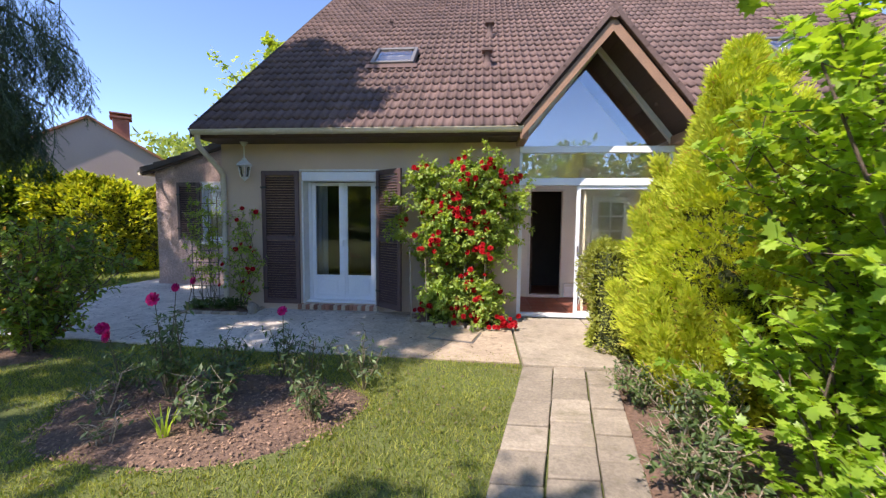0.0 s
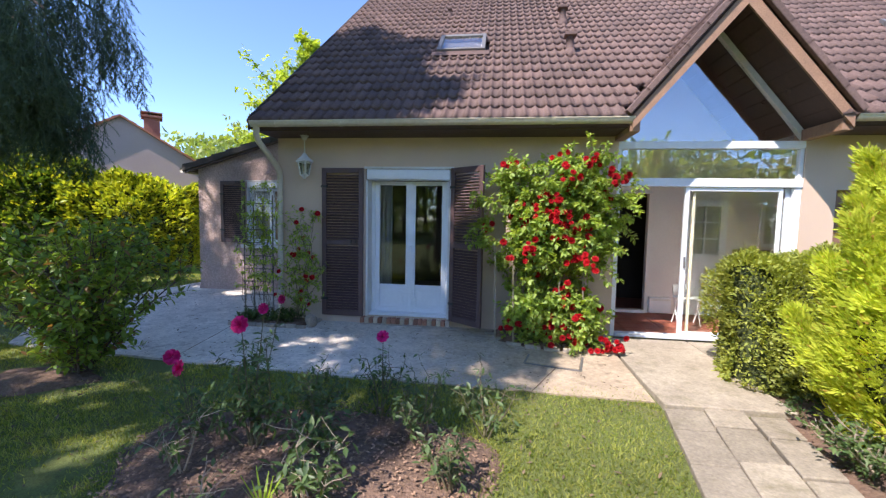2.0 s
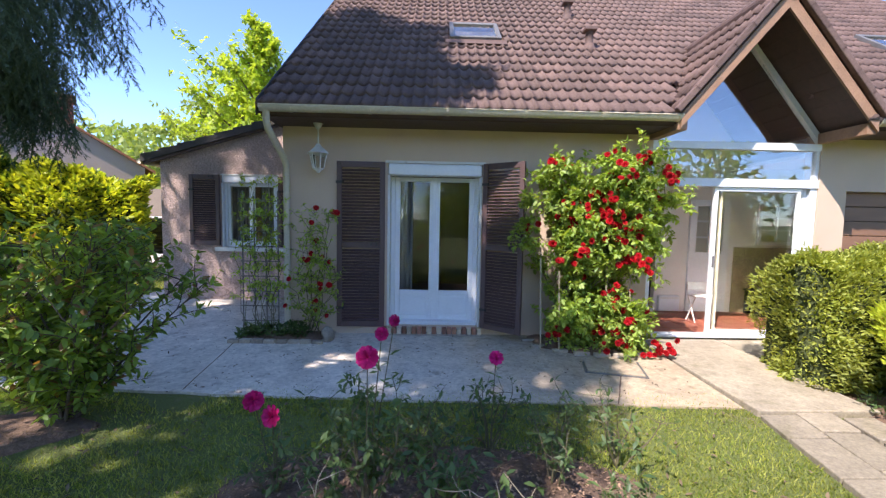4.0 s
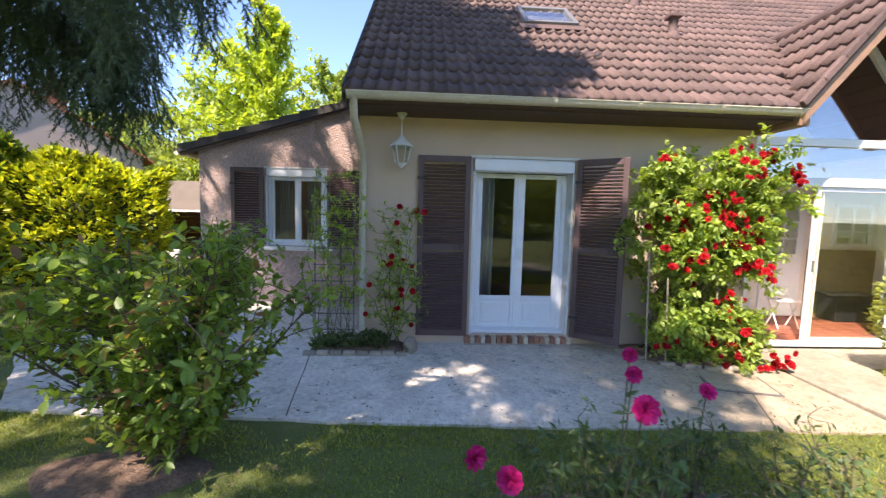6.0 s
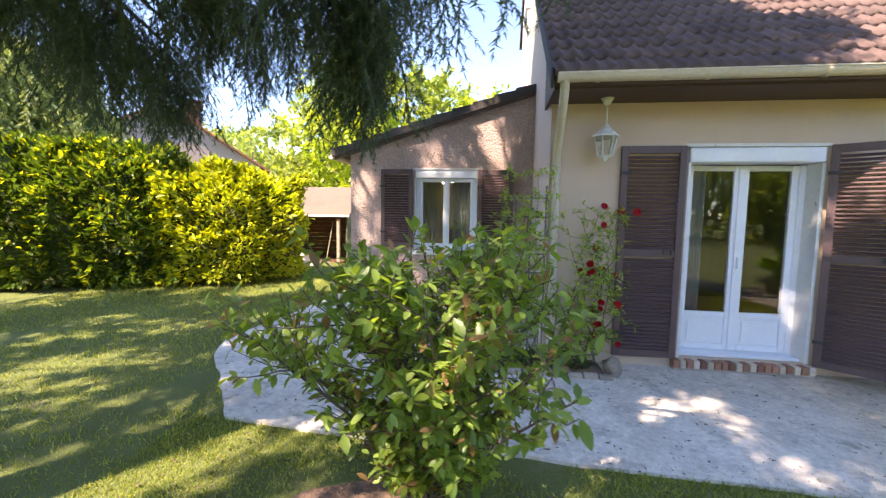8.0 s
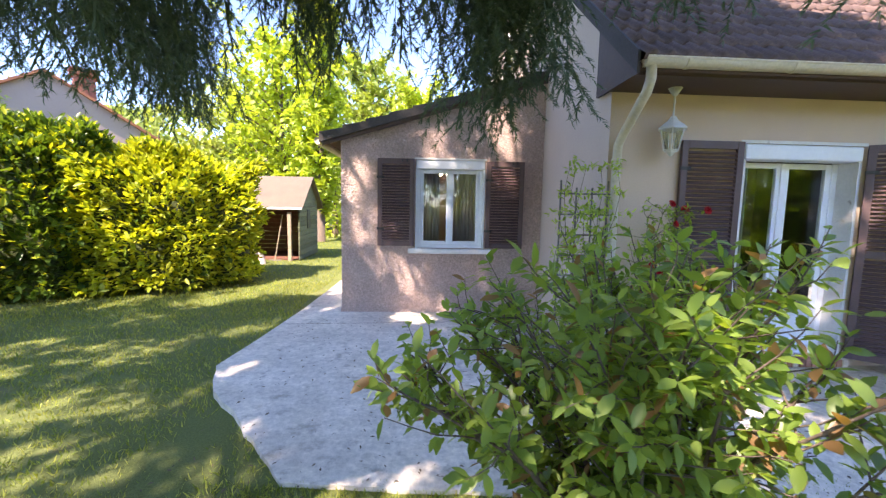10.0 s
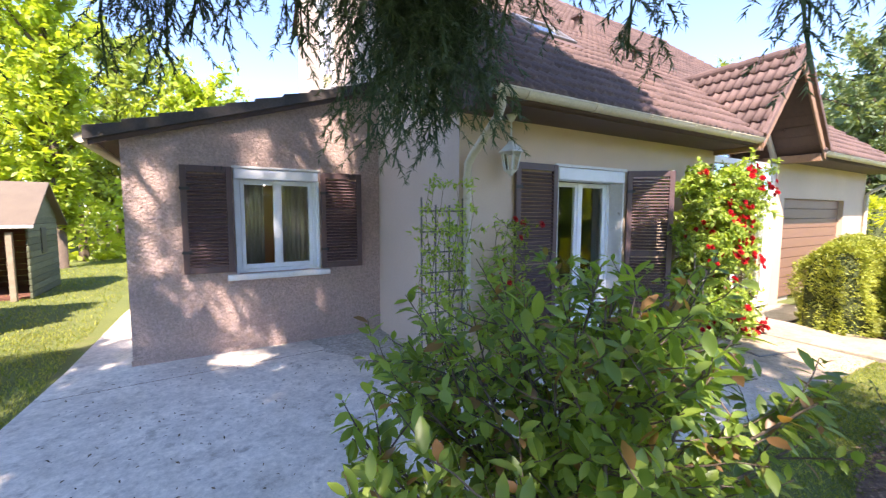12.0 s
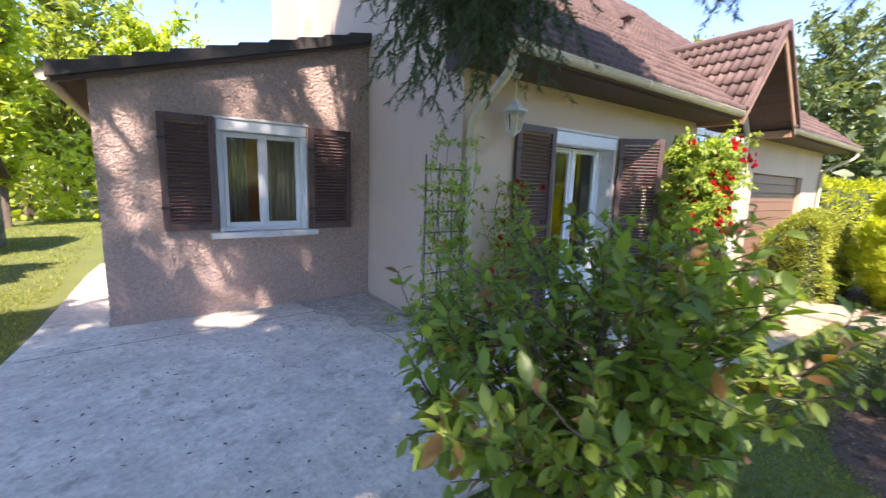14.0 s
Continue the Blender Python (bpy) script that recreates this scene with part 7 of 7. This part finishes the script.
# never in view; added to block the sun from the west lawn
tree("garden_tree", (-13.2, -4.2, G), 11.0, 2.6, "unseen leafy tree added to shade the west lawn", M_LEAF_WOOD, 5500, 0.22, 102, 0.38)

# added behind the walk, out of view, for shade on the near lawn
tree("garden_tree", (-0.3, -9.8, G), 8.2, 1.4, "slim unseen tree added behind to shade the near lawn", M_LEAF_WOOD, 3600, 0.20, 99, 0.45)

# another unseen shade caster, for the lawn left of the rose bed
tree("garden_tree", (-6.1, -9.3, G), 9.8, 2.0, "unseen leafy tree added behind to shade the lawn", M_LEAF_WOOD, 5200, 0.20, 100, 0.42)

# weeping tree past the hedge
def weeping(loc, height, radius, n, seed, label):
    r = random.Random(seed)
    ob = thing("weeping_tree", loc, label, "tree")
    part("trunk", tube(bmesh.new(), [(0, 0, -0.1), (0.1, 0, height * 0.4), (0.05, 0.1, height * 0.92)], 0.26, 10, 0.03), M_BARK, ob, smooth=True)
    tips = []
    for k in range(26):
        t = 0.35 + 0.62 * k / 26
        a = k * 2.399
        ln = radius * (1.15 - t * 0.75) * r.uniform(0.75, 1.1)
        pts = [Vector((math.cos(a) * ln * u, math.sin(a) * ln * u, height * t + 0.6 * math.sin(u * 2.6) - 0.7 * u * u)) for u in np.linspace(0, 1, 6)]
        part("limb", tube(bmesh.new(), pts, 0.06, 5, 0.012), M_BARK, ob, smooth=True)
        for _ in range(int(n / 26)):
            u = 0.25 + 0.75 * r.random()
            j = min(4, int(u * 5))
            q = pts[j].lerp(pts[j + 1], u * 5 - j)
            tips.append(q + Vector((r.uniform(-0.5, 0.5), r.uniform(-0.5, 0.5), r.uniform(-0.2, 0.2))))
    p_ = np.array(tips)
    leaf_part("crown", [scatter(SPRAY_WEEP, p_, upright_turns(pr.uniform(0, 6.28, len(p_)), 0.3), pr.uniform(1.0, 2.0, len(p_)))], M_LEAF_WEEP, ob)
    return ob


weeping((-17.2, 7.3, G), 7.2, 3.2, 1700, 98, "weeping tree with grey-green hanging foliage behind the hedge")


def wood(name, places, leaf_mat, seed, label, leaf=0.55, n=420):
    """Far woodland: trunks and loose crowns of leaves, in one object."""
    r = np.random.RandomState(seed)
    ob = thing(name, (places[0][0], places[0][1], G), label, "woodland", kind="stuff")
    o = np.array([places[0][0], places[0][1], G])
    sets, bm = [], bmesh.new()
    for x, y, h, rad in places:
        tube(bm, [(x - o[0], y - o[1], -0.1), (x - o[0], y - o[1], h * 0.8)], 0.2, 6, 0.05)
        m = int(n * rad / 4)
        clumps = r.normal(size=(16, 3)) * np.array([0.48, 0.48, 0.30]) * np.array([rad, rad, h]) * 0.8 + np.array([0, 0, h * 0.55])
        c = clumps[r.randint(0, 16, m)] + r.normal(size=(m, 3)) * rad * 0.24
        c[:, 2] = np.clip(c[:, 2], 0.15, h)
        sets.append(scatter(LEAF1, c + np.array([x - o[0], y - o[1], 0]), aims(r.normal(size=(m, 3))), leaf * r.uniform(0.6, 1.3, m)))
    part("trunks", bm, M_BARK, ob)
    leaf_part("foliage", sets, leaf_mat, ob, kind="stuff")
    return ob


wr = random.Random(101)
wood("woodland", [(wr.uniform(-38, 2), wr.uniform(30, 44), wr.uniform(7, 11), wr.uniform(3.5, 5.5)) for _ in range(26)], M_LEAF_WOOD, 1, "leafy woodland behind the gardens", 0.6, 900)
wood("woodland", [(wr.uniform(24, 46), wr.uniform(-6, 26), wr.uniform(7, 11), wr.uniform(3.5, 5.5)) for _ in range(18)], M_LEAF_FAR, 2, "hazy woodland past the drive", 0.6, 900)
wood("woodland", [(wr.uniform(-34, -22), wr.uniform(-14, 12), wr.uniform(5, 8), wr.uniform(3, 4.5)) for _ in range(12)], M_LEAF_WOOD, 3, "leafy trees of the next garden", 0.6, 900)
wood("woodland", [(wr.uniform(-18, 28), wr.uniform(-38, -27), wr.uniform(6, 8), wr.uniform(3.2, 4.8)) for _ in range(26)], M_LEAF_WOOD, 4, "leafy trees across the lane", 0.6, 800)
wood("woodland", [(wr.uniform(-24, 4), wr.uniform(16, 20), wr.uniform(2.0, 3.2), wr.uniform(1.6, 2.4)) for _ in range(14)], M_LEAF_POPLAR, 5, "bright shrubs at the garden's end", 0.30, 1300)

# ---------------------------------------------------------------- shed
shed = thing("garden_shed", (-9.9, 8.6, G), "green log shed with an open red-brown front and pale felt roof", "shed")
W_, D_, HE, HR = 2.9, 2.1, 1.78, 2.62
for k in range(12):
    z0 = 0.02 + k * 0.147
    part("log", boxed(W_ - 0.05, 0.0, z0, W_, D_, z0 + 0.142, 0.015), M_SHEDWOOD, shed)
    part("log", boxed(0.0, 0.0, z0, 0.05, D_, z0 + 0.142, 0.015), M_SHEDWOOD, shed)
    part("back_plank", boxed(0.051, D_ - 0.05, z0, W_ - 0.051, D_ - 0.01, z0 + 0.142, 0.008), M_SHEDRED, shed)
    for x_ in (W_ - 0.09, 0.0):
        part("log_end", boxed(x_ + (0.05 if x_ else -0.06), -0.10, z0, x_ + (0.10 if x_ else -0.01), -0.001, z0 + 0.125, 0.012), M_SHEDWOOD, shed)
part("gable_board", prism(bmesh.new(), [(0, HE), (D_, HE), (D_ / 2, HR - 0.05)], "x", W_ - 0.05, W_), M_SHEDWOOD, shed)
part("gable_board", prism(bmesh.new(), [(0, HE), (D_, HE), (D_ / 2, HR - 0.05)], "x", 0.0, 0.05), M_SHEDWOOD, shed)
part("roof_slope", prism(bmesh.new(), [(-0.28, HE - 0.16), (D_ / 2, HR), (D_ / 2, HR - 0.05), (-0.28, HE - 0.21)], "x", -0.15, W_ + 0.15), M_FELT, shed)
part("roof_slope", prism(bmesh.new(), [(D_ + 0.28, HE - 0.16), (D_ / 2, HR), (D_ / 2, HR - 0.05), (D_ + 0.28, HE - 0.21)], "x", -0.15, W_ + 0.15), M_FELT, shed)
part("eaves_strip", boxed(-0.15, -0.31, HE - 0.215, W_ + 0.15, -0.285, HE - 0.15, 0.004), M_WHITE_OLD, shed)
part("post", boxed(W_ - 0.32, -0.22, 0.0, W_ - 0.22, -0.12, HE - 0.3, 0.006), M_PALE_STEM, shed)
part("floor_board", boxed(0.051, 0.0, 0.0, W_ - 0.051, D_ - 0.06, 0.05), M_SHEDRED, shed)
# no hole here: a black panel stands for the dark of an opening
part("dark_opening_panel", boxed(W_ + 0.001, 0.75, 0.95, W_ + 0.02, 1.1, 1.55, 0.004), M_BLACK, shed)
bag = thing("rubbish_bag", (-8.25, 7.75, G), "heap of pale plastic bags before the shed", "bag")
bm = bmesh.new()
bmesh.ops.create_icosphere(bm, subdivisions=3, radius=0.33)
for v in bm.verts:
    v.co *= 1 + 0.35 * noise.noise(v.co * 5)
    v.co.z = max(0, v.co.z * 0.75 + 0.17)
part("bag_body", bm, M_BAG, bag, smooth=True)
part("bag_body", tube(bmesh.new(), [(0.3, 0.1, 0.0), (0.32, 0.12, 0.2), (0.30, 0.12, 0.36)], 0.16, 10, 0.04), M_BAG, bag, smooth=True)
rake = thing("garden_rake", (-7.75, 8.5, G), "wooden-handled rake leaning in the shed's opening", "rake")
part("handle", tube(bmesh.new(), [(0, 0, 0), (0.22, 0.10, 1.4)], 0.016, 6), M_PALE_STEM, rake)
part("rake_head", boxed(-0.18, -0.02, 0.0, 0.18, 0.02, 0.035, 0.005), M_IRON, rake)

# ---------------------------------------------------------------- next house
nh = thing("neighbour_house", (-21.2, 17.0, G), "distant pink-rendered house with an orange tiled roof", "house", rz=42)
hw, hz_, hd = 5.2, 4.6, 9.0
part("wall", prism(bmesh.new(), [(-hw, 0), (hw, 0), (hw, hz_), (0, 7.75), (-hw, hz_)], "y", 0.0, 0.3), M_NEIGHBOUR, nh)
part("wall", boxed(hw - 0.3, 0.302, 0, hw, hd, hz_), M_NEIGHBOUR, nh)
part("wall", boxed(-hw, 0.302, 0, -hw + 0.3, hd, hz_), M_NEIGHBOUR, nh)
part("wall", boxed(-hw + 0.3, hd - 0.3, 0, hw - 0.3, hd, hz_), M_NEIGHBOUR, nh)
for s in (-1, 1):
    for k in range(14):
        a, b = k / 14, (k + 1) / 14
        part("roof_course", prism(bmesh.new(), [(s * (hw + 0.5) * (1 - a), hz_ - 0.30 + 3.5 * a + 0.06), (s * (hw + 0.5) * (1 - b), hz_ - 0.30 + 3.5 * b + 0.02), (s * (hw + 0.5) * (1 - b), hz_ - 0.30 + 3.5 * b - 0.1), (s * (hw + 0.5) * (1 - a), hz_ - 0.30 + 3.5 * a - 0.1)], "y", -0.25, hd + 0.3), M_ORANGE, nh)
ch_ = part("chimney", boxed(1.15, 1.5, 5.8, 2.05, 2.4, 8.15, 0.02), M_CHIMNEY, nh, "red brick chimney")
part("chimney_cap", boxed(1.0, 1.35, 8.16, 2.2, 2.55, 8.3, 0.02), M_CHIMNEY, ch_)
for x in (1.2, 1.75):
    part("chimney_pot", boxed(x, 1.7, 8.301, x + 0.25, 2.2, 8.45, 0.01), M_CHIMNEY, ch_)
part("chimney_slab", boxed(1.0, 1.4, 8.451, 2.2, 2.5, 8.54, 0.01), M_CHIMNEY, ch_)
